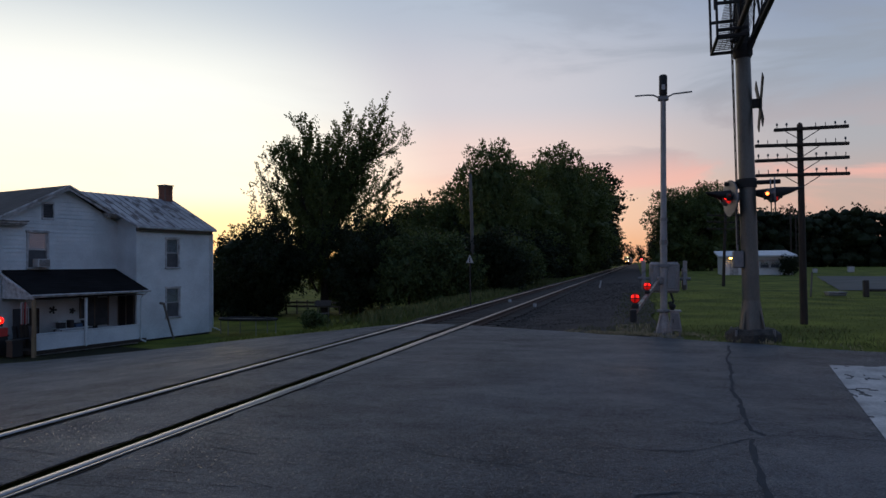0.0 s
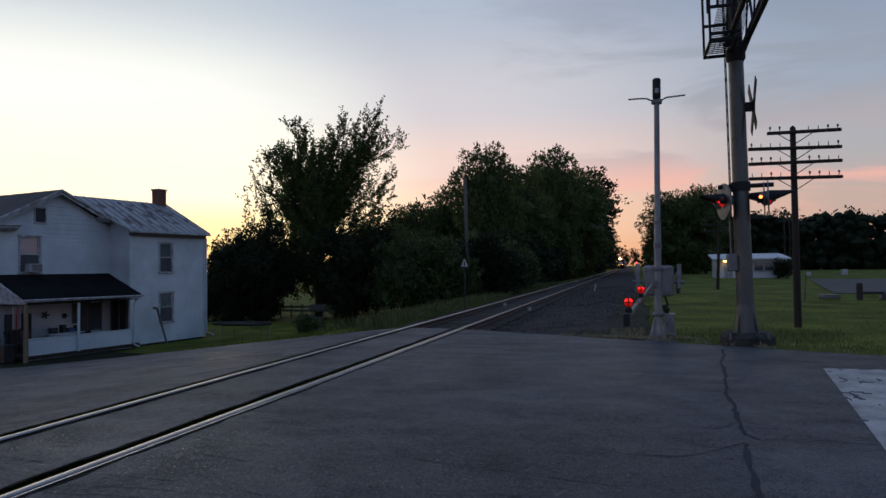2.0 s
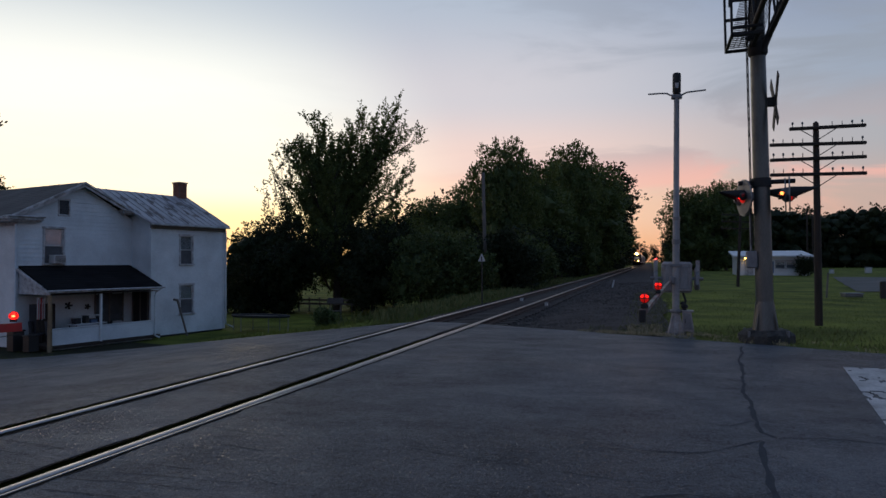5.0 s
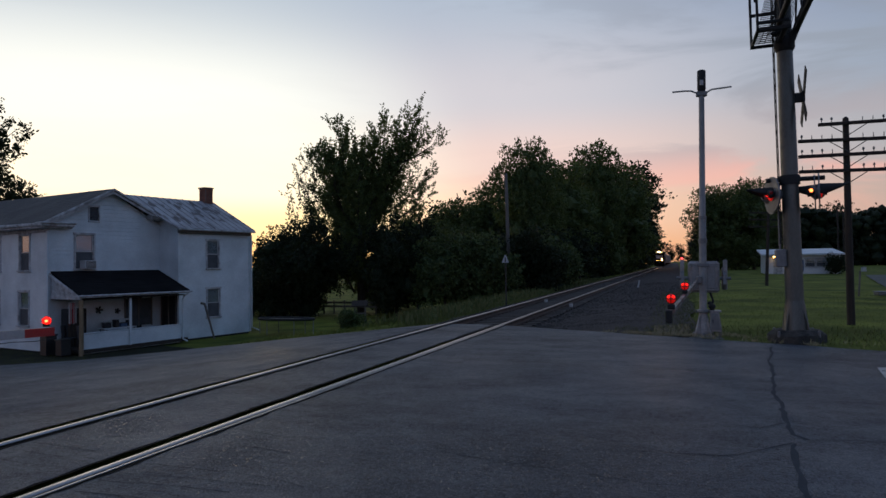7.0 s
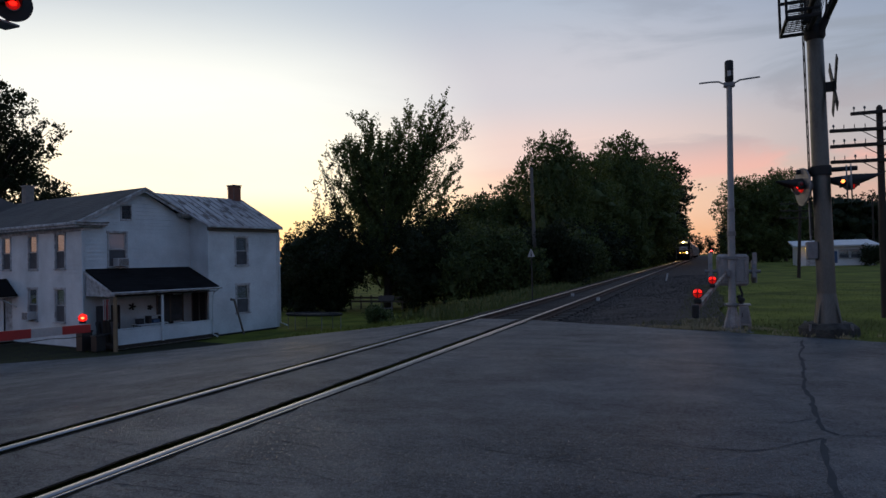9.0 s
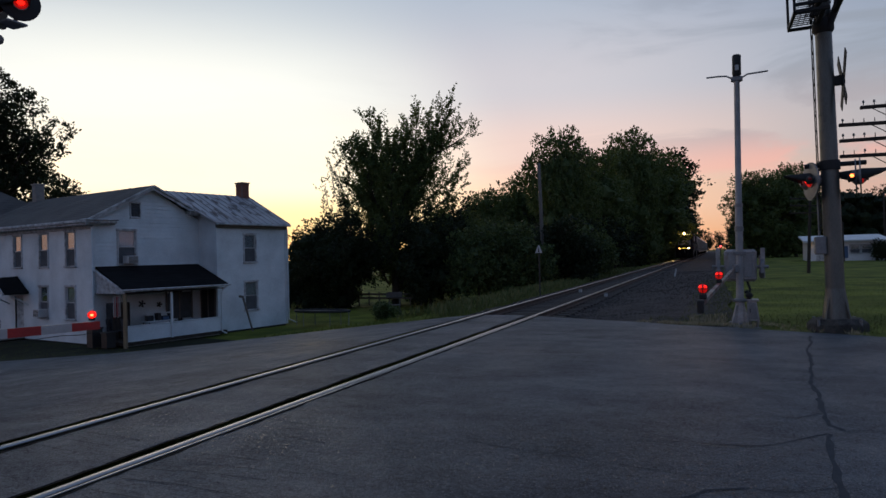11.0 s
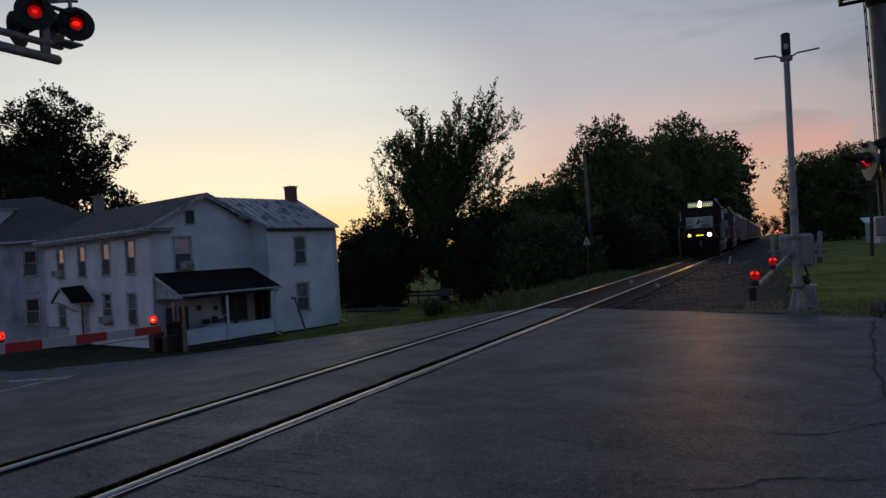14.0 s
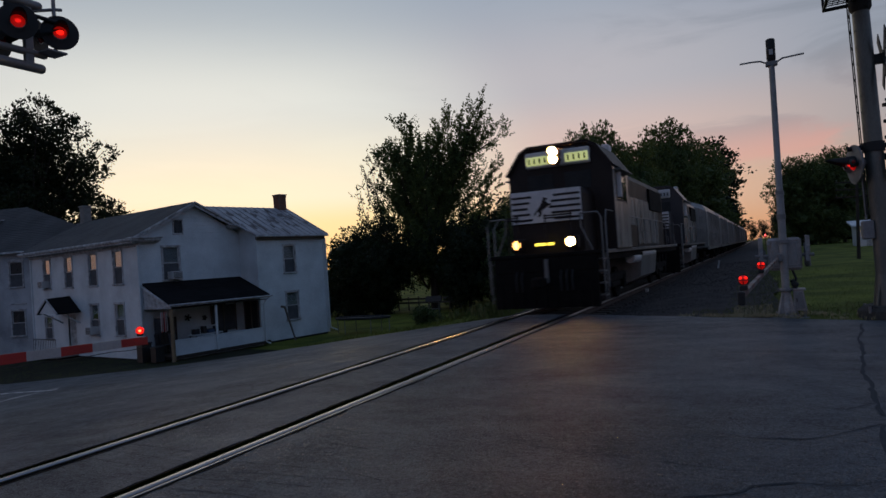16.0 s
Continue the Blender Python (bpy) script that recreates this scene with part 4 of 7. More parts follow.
    slab(g, (5.55, -0.35, 6.36), (5.55, 0.2, 6.36), (2.94, 0.2, R + 0.07), (2.94, -0.35, R + 0.07), 0.10)
    slab(g, (6.41, 0.2, 5.97), (6.41, 12.05, 5.97), (2.94, 12.05, R + 0.07), (2.94, 0.2, R + 0.07), 0.10)
    roof = part("main_roof", g, M["shingle_grey"], house, "worn grey shingle gable roof")
    g = Geo()
    shingle_rows(g, (-0.50, 12.05, E - 0.06), (-0.50, -0.35, E - 0.06), (2.94, -0.35, R + 0.07), (2.94, 12.05, R + 0.07), 15, lift=0.012, seed=2)
    tagged(part("shingle_course", g, M["shingle_grey"], roof), kind="stuff")
    for u0, z0 in ((-0.50, E - 0.06), (5.55, 6.36)):
        g = Geo()
        g.prism([(u0, z0 - 0.24), (2.94, R - 0.16), (2.94, R - 0.02), (u0, z0 - 0.09)], -0.34, -0.29)
        g.prism([(u0, z0 - 0.09), (2.94, R - 0.02), (2.94, R + 0.08), (u0, z0 + 0.01)], -0.42, -0.35)
        part("rake_board", g, M["trim"], roof, "peeling white rake boards")
    # boxed eave and cornice returns
    g = Geo()
    g.box((-0.24, 5.85, E - 0.21), (0.48, 12.3, 0.16), 0.02)
    g.box((-0.52, 5.85, E - 0.12), (0.10, 12.4, 0.13), 0.02)
    g.box((-0.03, 5.85, E - 0.36), (0.08, 12.0, 0.18), 0.02)
    for a, b, z in ((-0.55, 0.98, E - 0.14), (4.95, 5.72, 6.28)):
        g.box(((a + b) / 2, -0.22, z), (b - a, 0.40, 0.12), 0.02)
        g.box(((a + b) / 2, -0.25, z + 0.09), (b - a + 0.08, 0.52, 0.06), 0.02)
        g.box(((a + b) / 2 + 0.05, -0.16, z - 0.09), (b - a - 0.16, 0.28, 0.08), 0.02)
    part("cornice", g, M["trim"], roof, "peeling white boxed cornice with returns")
    for pts in ([(-0.1, -0.1, E - 0.4), (-0.1, -0.1, 0.2), (-0.3, -0.3, 0.05)], [(5.60, -2.42, 2.42), (5.42, -2.30, 2.28), (5.36, -2.26, 2.1), (5.36, -2.26, 0.15), (5.50, -2.45, 0.03)], [(10.62, -1.56, 5.5), (10.62, -1.56, 0.25), (10.9, -1.9, 0.05)]):
        g = Geo()
        g.tube(pts, 0.045, 8)
        part("downspout", g, M["siding"], house, "white metal downspout")
    # wing roof of worn tin, running up to a valley in the main roof
    g = Geo()
    up = Vector((0, -1.86, 3.54)).normalized()
    top = [Vector(p) for p in ((5.48, -1.76, 5.74), (10.72, -1.76, 5.74), (10.72, 1.78, 7.60), (2.96, 1.78, 7.60), (5.22, -0.34, 6.486))]
    g.add(top + [p - up * 0.07 for p in top], [(0, 1, 2, 3, 4), (9, 8, 7, 6, 5)] + [(i, i + 5, (i + 1) % 5 + 5, (i + 1) % 5) for i in range(5)])
    slab(g, (5.48, 5.32, 5.74), (10.72, 5.32, 5.74), (10.72, 1.78, 7.60), (2.96, 1.78, 7.60), 0.07)
    wr = part("wing_roof", g, M["tin"], house, "pale painted tin roof with rusty bare patches")
    g = Geo()
    for i in range(13):
        x = 5.50 + 5.20 * i / 12
        g.tube([Vector((x, -1.76, 5.74)) + up * 0.02, Vector((x, 1.78, 7.6)) + up * 0.02], 0.016, 5)
    for i in range(1, 5):
        x = 5.50 - 0.433 * i
        t = min((5.48 - x) / 2.52, 1) * 0.86 + 0.14
        g.tube([Vector((x, -1.76 + 3.54 * t, 5.74 + 1.86 * t)) + up * 0.02, Vector((x, 1.78, 7.6)) + up * 0.02], 0.016, 5)
    part("seam", g, M["tin"], wr)
    rng = random.Random(11)
    for k in range(46):
        t = 0.10 + 0.84 * rng.random()
        x0 = 5.3 - 1.6 * t + (5.2 + 1.4 * t) * rng.random() ** 0.85
        c = Vector((x0, -1.76 + 3.54 * t, 5.74 + 1.86 * t)) + up * 0.009
        w, l = rng.uniform(0.05, 0.20), rng.uniform(0.12, 0.46)
        pts = []
        for j in range(9):
            a = 2 * math.pi * j / 9
            f = rng.uniform(0.45, 1.25)
            pts.append(c + Vector((math.cos(a) * w * f, 0, 0)) + Vector((0.2, 3.54, 1.86)).normalized() * math.sin(a) * l * f)
        g = Geo()
        g.add(pts, [tuple(range(9))])
        part("bare_patch", g, M["tin_wear"], wr, "rusty bare patch in the paint")
    g = Geo()
    g.box((8.10, -1.79, 5.66), (5.24, 0.10, 0.11), 0.03)
    g.box((8.12, -1.63, 5.70), (5.0, 0.26, 0.06), 0.02)
    part("gutter", g, M["trim"], wr, "white gutter")
    g = Geo()
    g.box((8.14, -1.54, 5.57), (4.9, 0.16, 0.22), 0.02)
    part("eave_board", g, M["old_pole"], wr, "dark board under the eave")
    # chimneys
    chim = thing("chimney", H @ pose(10.26, 1.79, 7.30), "square red brick chimney on the tin roof", "chimney")
    bg = Geo()
    bg.box((0, 0, 0), (0.21, 0.095, 0.06), 0.006)
    brick = mesh_of("brick", bg, M["brick"])
    g = Geo()
    g.box((0, 0, 0.45), (0.52, 0.52, 1.1))
    core = part("stack", g, M["mortar"], chim)
    for r in range(13):
        for side in range(4):
            for k in range(2):
                o = new("brick", brick)
                o.parent = chim
                off = (-0.13, 0.11)[k] + (0.04 if r % 2 else -0.02)
                grow = 0.03 if r > 10 else 0
                o.matrix_basis = pose(0, 0, 0.12 + r * 0.075, 0, 0, 90 * side) @ pose(off, -0.245 - grow, 0)
    g = Geo()
    g.box((0, 0, 1.10), (0.66, 0.66, 0.06), 0.01)
    part("cap", g, M["concrete"], chim)
    chim2 = thing("chimney", H @ pose(2.98, 11.1, 7.3), "small grey rendered chimney on the ridge", "chimney")
    g = Geo()
    g.box((0, 0, 0.52), (0.48, 0.48, 1.3), 0.02)
    part("stack", g, M["concrete"], chim2)
    g = Geo()
    g.box((0, 0, 1.2), (0.58, 0.58, 0.08), 0.02)
    part("cap", g, M["concrete"], chim2)
    # porch
    g = Geo()
    slab(g, (-0.06, -2.42, 2.58), (5.66, -2.42, 2.58), (5.64, -0.02, 3.60), (0.08, -0.02, 3.60), 0.07)
    pr = part("porch_roof", g, M["shingle"], house, "black shingle porch roof")
    g = Geo()
    shingle_rows(g, (-0.06, -2.42, 2.58), (5.66, -2.42, 2.58), (5.64, -0.02, 3.60), (0.08, -0.02, 3.60), 13, lift=0.014, seed=5)
    tagged(part("shingle_course", g, M["shingle"], pr), kind="stuff")
    g = Geo()
    g.box((2.80, -2.43, 2.485), (5.72, 0.05, 0.11), 0.008)
    part("fascia", g, M["trim"], pr, "white porch fascia")
    g = Geo()
    g.tube([(-0.06, -2.47, 2.52), (5.78, -2.47, 2.50)], 0.045, 8)
    part("gutter", g, M["trim"], pr, "thin white gutter")
    g = Geo()
    g.prism([(-2.36, 2.36), (-0.03, 2.36), (-0.03, 3.48), (-2.36, 2.47)], 0.06, 0.10, "x")
    g.prism([(-2.42, 2.42), (-2.42, 2.54), (-0.03, 3.56), (-0.03, 3.44)], -0.08, -0.03, "x")
    part("gable_board", g, M["trim"], pr, "white boarded end of the porch roof")
    # ceiling and floor take a dark wood in place of the porch's inner shade
    g = Geo()
    g.box((2.85, -1.2, 2.34), (5.5, 2.3, 0.03))
    part("porch_ceiling", g, M["pole_wood"], pr, "plank porch ceiling, wood darkened for the porch shade")
    g = Geo()
    g.box((2.9, -1.15, 0.10), (5.6, 2.2, 0.16), 0.01)
    part("porch_floor", g, M["pole_wood"], house, "plank porch floor, wood darkened for the porch shade")
    g = Geo()
    g.tube([(0.10, -2.32, -0.15), (0.12, -2.30, 1.2), (0.10, -2.32, 2.34)], [0.10, 0.085, 0.09], 10)
    part("porch_post", g, M["porch_wood"], house, "bare round wooden porch post")
    g = Geo()
    g.box((2.50, -2.24, 1.25), (0.10, 0.10, 2.2), 0.012)
    part("porch_post", g, M["siding"], house, "white square porch post")
    g = Geo()
    lap_wall(g, (0.32, -2.18), (5.30, -2.18), 0.16, 0.84, (), None, 0.17)
    lap_wall(g, (5.30, -2.06), (0.32, -2.06), 0.16, 0.84, (), None, 0.17)
    g.box((2.81, -2.12, 0.865), (5.06, 0.20, 0.05), 0.01)
    for x in (0.32, 5.30):
        g.box((x, -2.12, 0.50), (0.06, 0.14, 0.70), 0.01)
    part("half_wall", g, M["siding"], house, "white clapboard porch half-wall")
    g = Geo()
    g.box((2.8, -2.12, 0.03), (5.0, 0.10, 0.14), 0.02)
    part("skirt_board", g, M["trim"], house, "grey weathered board under the porch")
    g = Geo()
    g.box((5.72, -0.75, 1.25), (0.05, 1.2, 2.05), 0.01)
    sd = part("porch_side_door", g, M["dark"], house, "dark screened double door on the porch")
    for y in (-1.32, -0.75, -0.18):
        g = Geo()
        g.box((5.685, y, 1.25), (0.03, 0.08, 2.05), 0.006)
        part("stile", g, M["old_pole"], sd)
    # dark panel beside the door and tall cabinet, added to darken the porch
    g = Geo()
    g.box((4.45, -0.045, 1.50), (1.45, 0.03, 1.35), 0.006)
    sw = part("porch_screen", g, M["screen"], house, "wide dark panel added to darken the porch wall")
    for x in (3.70, 4.45, 5.20):
        g = Geo()
        g.box((x, -0.07, 1.50), (0.07, 0.04, 1.45), 0.006)
        part("stile", g, M["old_pole"], sw)
    cab = thing("porch_cabinet", H @ pose(0.95, -0.36, 0.18), "tall dark cabinet added to darken the porch corner", "cabinet")
    g = Geo()
    g.box((0, 0, 0.85), (0.9, 0.5, 1.7), 0.02)
    part("body", g, M["cloth"], cab)
    for x in (-0.22, 0.22):
        g = Geo()
        g.box((x, -0.26, 0.85), (0.42, 0.03, 1.6), 0.01)
        d = part("door", g, M["pole_wood"], cab)
        g = Geo()
        g.tube([(x * 0.25, -0.285, 0.8), (x * 0.25, -0.285, 0.95)], 0.012, 6)
        part("handle", g, M["galv"], d)
    # things on the porch
    tb = thing("porch_table", H @ pose(2.55, -1.2, 0.18), "white folding table with clutter on the porch", "table")
    g = Geo()
    g.box((0, 0, 0.74), (1.6, 0.6, 0.04), 0.01)
    part("tabletop", g, M["siding"], tb)
    for x in (-0.7, 0.7):
        for y in (-0.25, 0.25):
            g = Geo()
            g.tube([(x, y, 0), (x, y, 0.73)], 0.018, 6)
            part("leg", g, M["black"], tb)
    for i, (x, w, h, m_) in enumerate(((-0.55, 0.3, 0.22, "cloth"), (-0.1, 0.18, 0.32, "black"), (0.25, 0.34, 0.16, "blue"), (0.6, 0.2, 0.26, "cloth"))):
        bx = thing("storage_box", H @ pose(2.55 + x, -1.2, 0.94), "small dark box on the porch table", "box", "boxes on the porch table")
        g = Geo()
        g.box((0, 0, h / 2), (w, 0.3, h), 0.02)
        part("body", g, M[m_], bx)
        g = Geo()
        g.box((0, 0, h + 0.015), (w * 1.05, 0.32, 0.03), 0.01)
        part("lid", g, M["black"], bx)
    g = Geo()
    g.box((0, 0, 0.42), (1.5, 0.5, 0.06), 0.02)
    g.box((0, 0.23, 0.75), (1.5, 0.06, 0.6), 0.02)
    for x in (-0.7, 0.7):
        g.box((x, 0, 0.3), (0.06, 0.5, 0.6), 0.01)
    bench = thing("porch_bench", H @ pose(3.2, -0.45, 0.18), "pale wooden bench standing on the porch", "bench")
    part("frame", g, M["siding"], bench)
    for i, (x, y) in enumerate(((0.55, -0.7), (0.75, -1.6))):
        ch = thing("porch_chair", H @ pose(x, y, 0.18, 0, 0, 40 + 60 * i), "dark metal chair on the porch", "chair", "porch chairs")
        g = Geo()
        g.box((0, 0, 0.42), (0.5, 0.5, 0.05), 0.02)
        part("seat", g, M["cloth"], ch)
        g = Geo()
        g.box((0, 0.25, 0.72), (0.5, 0.05, 0.55), 0.02, rx=-8)
        part("backrest", g, M["cloth"], ch)
        for lx in (-0.22, 0.22):
            for ly in (-0.22, 0.22):
                g = Geo()
                g.tube([(lx, ly, 0), (lx, ly, 0.42)], 0.018, 6)
                part("leg", g, M["black"], ch)
    fl = thing("porch_flag", H @ pose(0.12, -2.0, 1.95), "small striped flag hanging limp by the porch post", "flag")
    g = Geo()
    g.tube([(0, 0, 0.3), (-0.55, 0.1, 0.75)], 0.014, 6)
    part("pole", g, M["white_metal"], fl)
    for i in range(7):
        g = Geo()
        g.box((-0.06 - 0.05 * i, 0.03 * math.sin(i * 1.7), -0.15 - 0.02 * (i % 3)), (0.05, 0.02, 0.9), 0.004, rz=25 * math.sin(i * 2.1))
        part("fold", g, M["red_paint"] if i % 2 else M["white_paint"], fl)
    for x, z, s in ((2.35, 1.72, 0.17), (1.6, 1.5, 0.10), (3.3, 1.62, 0.13)):
        o = thing("wall_ornament", H @ pose(x, -0.06, z), "dark metal ornament hung on the porch wall", "ornament", "porch ornaments")
        g = Geo()
        for k in range(5):
            g.tube([(0, 0, 0), (s * math.cos(k * 1.256), -0.01, s * math.sin(k * 1.256))], [0.03, 0.05], 6)
        part("body", g, M["black"], o)
    # leaning post by the wing
    g = Geo()
    g.tube([(0.26, 0, -0.45), (-0.14, 0.1, 1.02), (-0.36, 0.14, 1.78)], [0.05, 0.055, 0.06], 8)
    g.box((-0.45, 0.14, 1.78), (0.30, 0.12, 0.12), 0.03, ry=12)
    po = thing("leaning_post", H @ pose(7.32, -2.1, 0.02), "dark leaning wooden post beside the wing wall", "post")
    part("shaft", g, M["old_pole"], po)
    # dark lidded blocks in place of rounder black things at the house corner
    for i, (x, y, w, h) in enumerate(((-0.5, -0.9, 0.55, 0.9), (-0.35, -1.75, 0.5, 0.7))):
        b = thing("bin", H @ pose(x, y, 0.0), "dark lidded block standing by the porch", "bin", "bins by the porch")
        g = Geo()
        g.prism([(-w / 2 * 0.85, -w / 2 * 0.85), (w / 2 * 0.85, -w / 2 * 0.85), (w / 2 * 0.85, w / 2 * 0.85), (-w / 2 * 0.85, w / 2 * 0.85)], 0, h * 0.9, "z")
        part("body", g, M["black"], b)
        g = Geo()
        g.box((0, 0, h * 0.94), (w, w, 0.07), 0.02)
        part("lid", g, M["black"], b)
    # neighbour at the end of the row, turned where the street bends
    nb = thing("neighbour_house", H @ pose(0.4, 12.0, 0, 0, 0, 26), "stained pale stucco house with dark hipped roof", "house")
    ez, rz = 5.95, 9.10
    wn = [(12.0 - v - 0.44, 12.0 - v + 0.44, a, b) for v in (1.40, 5.2, 8.8) for a, b in ((3.90, 5.37), (1.02, 2.49))]
    g = Geo()
    lap_wall(g, (0, 12.0), (0, -0.6), -0.4, ez - 0.1, wn, None, 0.5, 0.0)
    lap_wall(g, (0, -0.6), (8.0, 0.6), -0.4, ez - 0.1, (), None, 0.5, 0.0)
    lap_wall(g, (8.0, 0.6), (8.0, 12.0), -0.4, ez - 0.1, (), None, 0.5, 0.0)
    lap_wall(g, (8.0, 12.0), (0, 12.0), -0.4, ez - 0.1, (), None, 0.5, 0.0)
    nw = part("stucco_wall", g, M["stucco"], nb)
    nm = wall_frame((0, 12.0), (0, -0.6))
    for h in wn:
        window(nw, nm, h, 0.45, pane="dull_pane")
    g = Geo()
    a, b, c, d = [Vector(p) for p in ((-0.3, 12.3, ez), (-0.3, -6.25, ez), (8.3, 0.2, ez), (8.3, 12.3, ez))]
    e, f = Vector((4.0, 8.2, rz)), Vector((4.0, 4.0, rz))
    for q in ((a, b, f, e), (b, c, f), (c, d, e, f), (d, a, e)):
        g.add(list(q), [tuple(range(len(q)))])
    g.box((4.0, 6.1, ez - 0.05), (8.6, 12.4, 0.10), 0.02)
    nr = part("hip_roof", g, M["shingle_grey"], nb, "dark grey hipped roof")
    g = Geo()
    shingle_rows(g, tuple(a), tuple(b), tuple(f), tuple(e), 26, lift=0.02, seed=9)
    tagged(part("shingle_course", g, M["shingle_grey"], nr), kind="stuff")
    g = Geo()
    g.box((-0.33, 6.4, ez - 0.04), (0.10, 11.8, 0.12), 0.02)
    part("gutter", g, M["trim"], nr, "pale eave gutter")
    g = Geo()
    g.prism([(0.75, 6.6), (3.05, 8.15), (0.75, 8.15)], 4.8, 7.0, "y")
    dm = part("dormer", g, M["siding"], nr, "pale boarded dormer")
    g = Geo()
    slab(g, (0.45, 7.2, 8.16), (0.45, 4.66, 8.16), (3.25, 4.66, 8.30), (3.25, 7.2, 8.30), 0.07)
    part("dormer_roof", g, M["trim"], dm)
    for z in (6.05, 3.45):
        g = Geo()
        g.box((-0.02, 1.40, z - 0.55), (0.05, 1.2, 0.08), 0.01)
        part("lintel", g, M["trim"], nw)


build_house()


# ---- trees ----
def foliage_core(name, blobs, k, material, parent, rng):
    """Lumpy inner masses of foliage that close the crown behind its outer leaves."""
    a = np.array([(1, 0, 0), (-1, 0, 0), (0, 1, 0), (0, -1, 0), (0, 0, 1), (0, 0, -1)], float)
    tri = [(0, 2, 4), (2, 1, 4), (1, 3, 4), (3, 0, 4), (2, 0, 5), (1, 2, 5), (3, 1, 5), (0, 3, 5)]
    vs, fs = list(a), []
    seen = {}

    def mid(i, j):
        key = (min(i, j), max(i, j))
        if key not in seen:
            q = vs[i] + vs[j]
            vs.append(q / np.linalg.norm(q))
            seen[key] = len(vs) - 1
        return seen[key]

    for i, j, l in tri:
        p, q, r = mid(i, j), mid(j, l), mid(l, i)
        fs += [(i, p, r), (p, j, q), (r, q, l), (p, q, r)]
    unit, fs = np.array(vs), np.array(fs)
    n = len(unit)
    allv, allf = [], []
    b = np.array(blobs, float)
    wide = np.hypot(b[:, 0] - b[:, 0].mean(), b[:, 1] - b[:, 1].mean())
    keep = (wide < 0.8 * wide.max()) & (b[:, 2] < 0.86 * b[:, 2].max())
    for i, q in enumerate(b[keep] if len(b) < 300 else b):
        lump = unit * rng.uniform(0.75, 1.2, (n, 1)) * np.array(q[3:]) * k + np.array(q[:3])
        allv.append(lump)
        allf.append(fs + i * n)
    me = bpy.data.meshes.new(name)
    me.from_pydata(np.concatenate(allv).tolist(), [], np.concatenate(allf).tolist())
    me.materials.append(M[material])
    ob = new(name, me)
    ob.parent = parent
    tagged(ob, kind="stuff")
    return ob


def make_tree(name, m, blobs, trunk, sprays, leaves, leaf, spray_len, material, label, seed=1, up=0.5, limbs=True, category="tree", bark="bark", shell=0.55, hang=0.0, twigs=True, core=0.0):
    """Trunk (height, radius), limbs to the blobs (x, y, z, rx, ry, rz), and sprays of leaves that stand out of the blobs."""
    rng = np.random.default_rng(seed)
    t = thing(name, m, label, category)
    th, tr = trunk
    g = Geo()
    pts = [(0, 0, -0.3)]
    for i in range(1, 6):
        pts.append((0.05 * th * rng.normal() * 0.25 * i / 5, 0.05 * th * rng.normal() * 0.25 * i / 5, th * i / 5))
    g.tube(pts, [tr * 1.35] + [tr * (1 - 0.1 * i) for i in range(1, 6)], 9)
    part("trunk", g, M[bark], t, "dark rough trunk")
    b = np.array(blobs, float)
    if limbs:
        g = Geo()
        for q in b:
            f = rng.uniform(0.35, 0.95)
            p0 = Vector((0, 0, th * f))
            p2 = Vector(q[:3])
            p1 = p0.lerp(p2, 0.5) + Vector(rng.normal(size=3) * 0.25) + Vector((0, 0, 0.25 * (p2 - p0).length * 0.5))
            r = max(tr * 0.20, 0.035) * rng.uniform(0.7, 1.1)
            g.tube([p0, p1, p2, p2 + Vector((0, 0, q[5] * 0.5))], [r, r * 0.7, r * 0.4, r * 0.12], 5, cap=False)
        part("limb", g, M[bark], t)
    if core:
        foliage_core("inner_foliage", b, core, material, t, rng)
    vol = b[:, 3] * b[:, 4] + b[:, 4] * b[:, 5] + b[:, 3] * b[:, 5]
    pick = rng.choice(len(b), sprays, p=vol / vol.sum())
    d = rng.normal(size=(sprays, 3))
    d /= np.linalg.norm(d, axis=1, keepdims=True)
    rad = shell + (1 - shell) * rng.random(sprays) ** 0.6
    base = b[pick, :3] + d * rad[:, None] * b[pick, 3:]
    way = d + np.array([0, 0, up]) + rng.normal(size=(sprays, 3)) * 0.35
    way /= np.linalg.norm(way, axis=1, keepdims=True)
    ln = spray_len * rng.uniform(0.4, 1.4, sprays)
    s = np.linspace(0.0, 1, leaves)[None, :, None]
    pos = base[:, None, :] + way[:, None, :] * ln[:, None, None] * s + np.array([0, 0, -hang]) * s ** 2 * ln[:, None, None]
    pos = pos + rng.normal(size=pos.shape) * leaf * 0.38
    cards("crown", pos.reshape(-1, 3), leaf, M[material], t, rng, lean=np.repeat(way, leaves, 0) * 0.9)
    if not twigs:
        return t
    g = Geo()
    for i in range(0, sprays, 9):
        a = Vector(base[i]) - Vector(way[i]) * ln[i] * 0.7
        e = Vector(base[i]) + Vector(way[i]) * ln[i] * 0.8
        g.tube([a, e], [0.025, 0.008], 3, cap=False)
    tagged(part("twig", g, M[bark], t), kind="stuff")
    return t


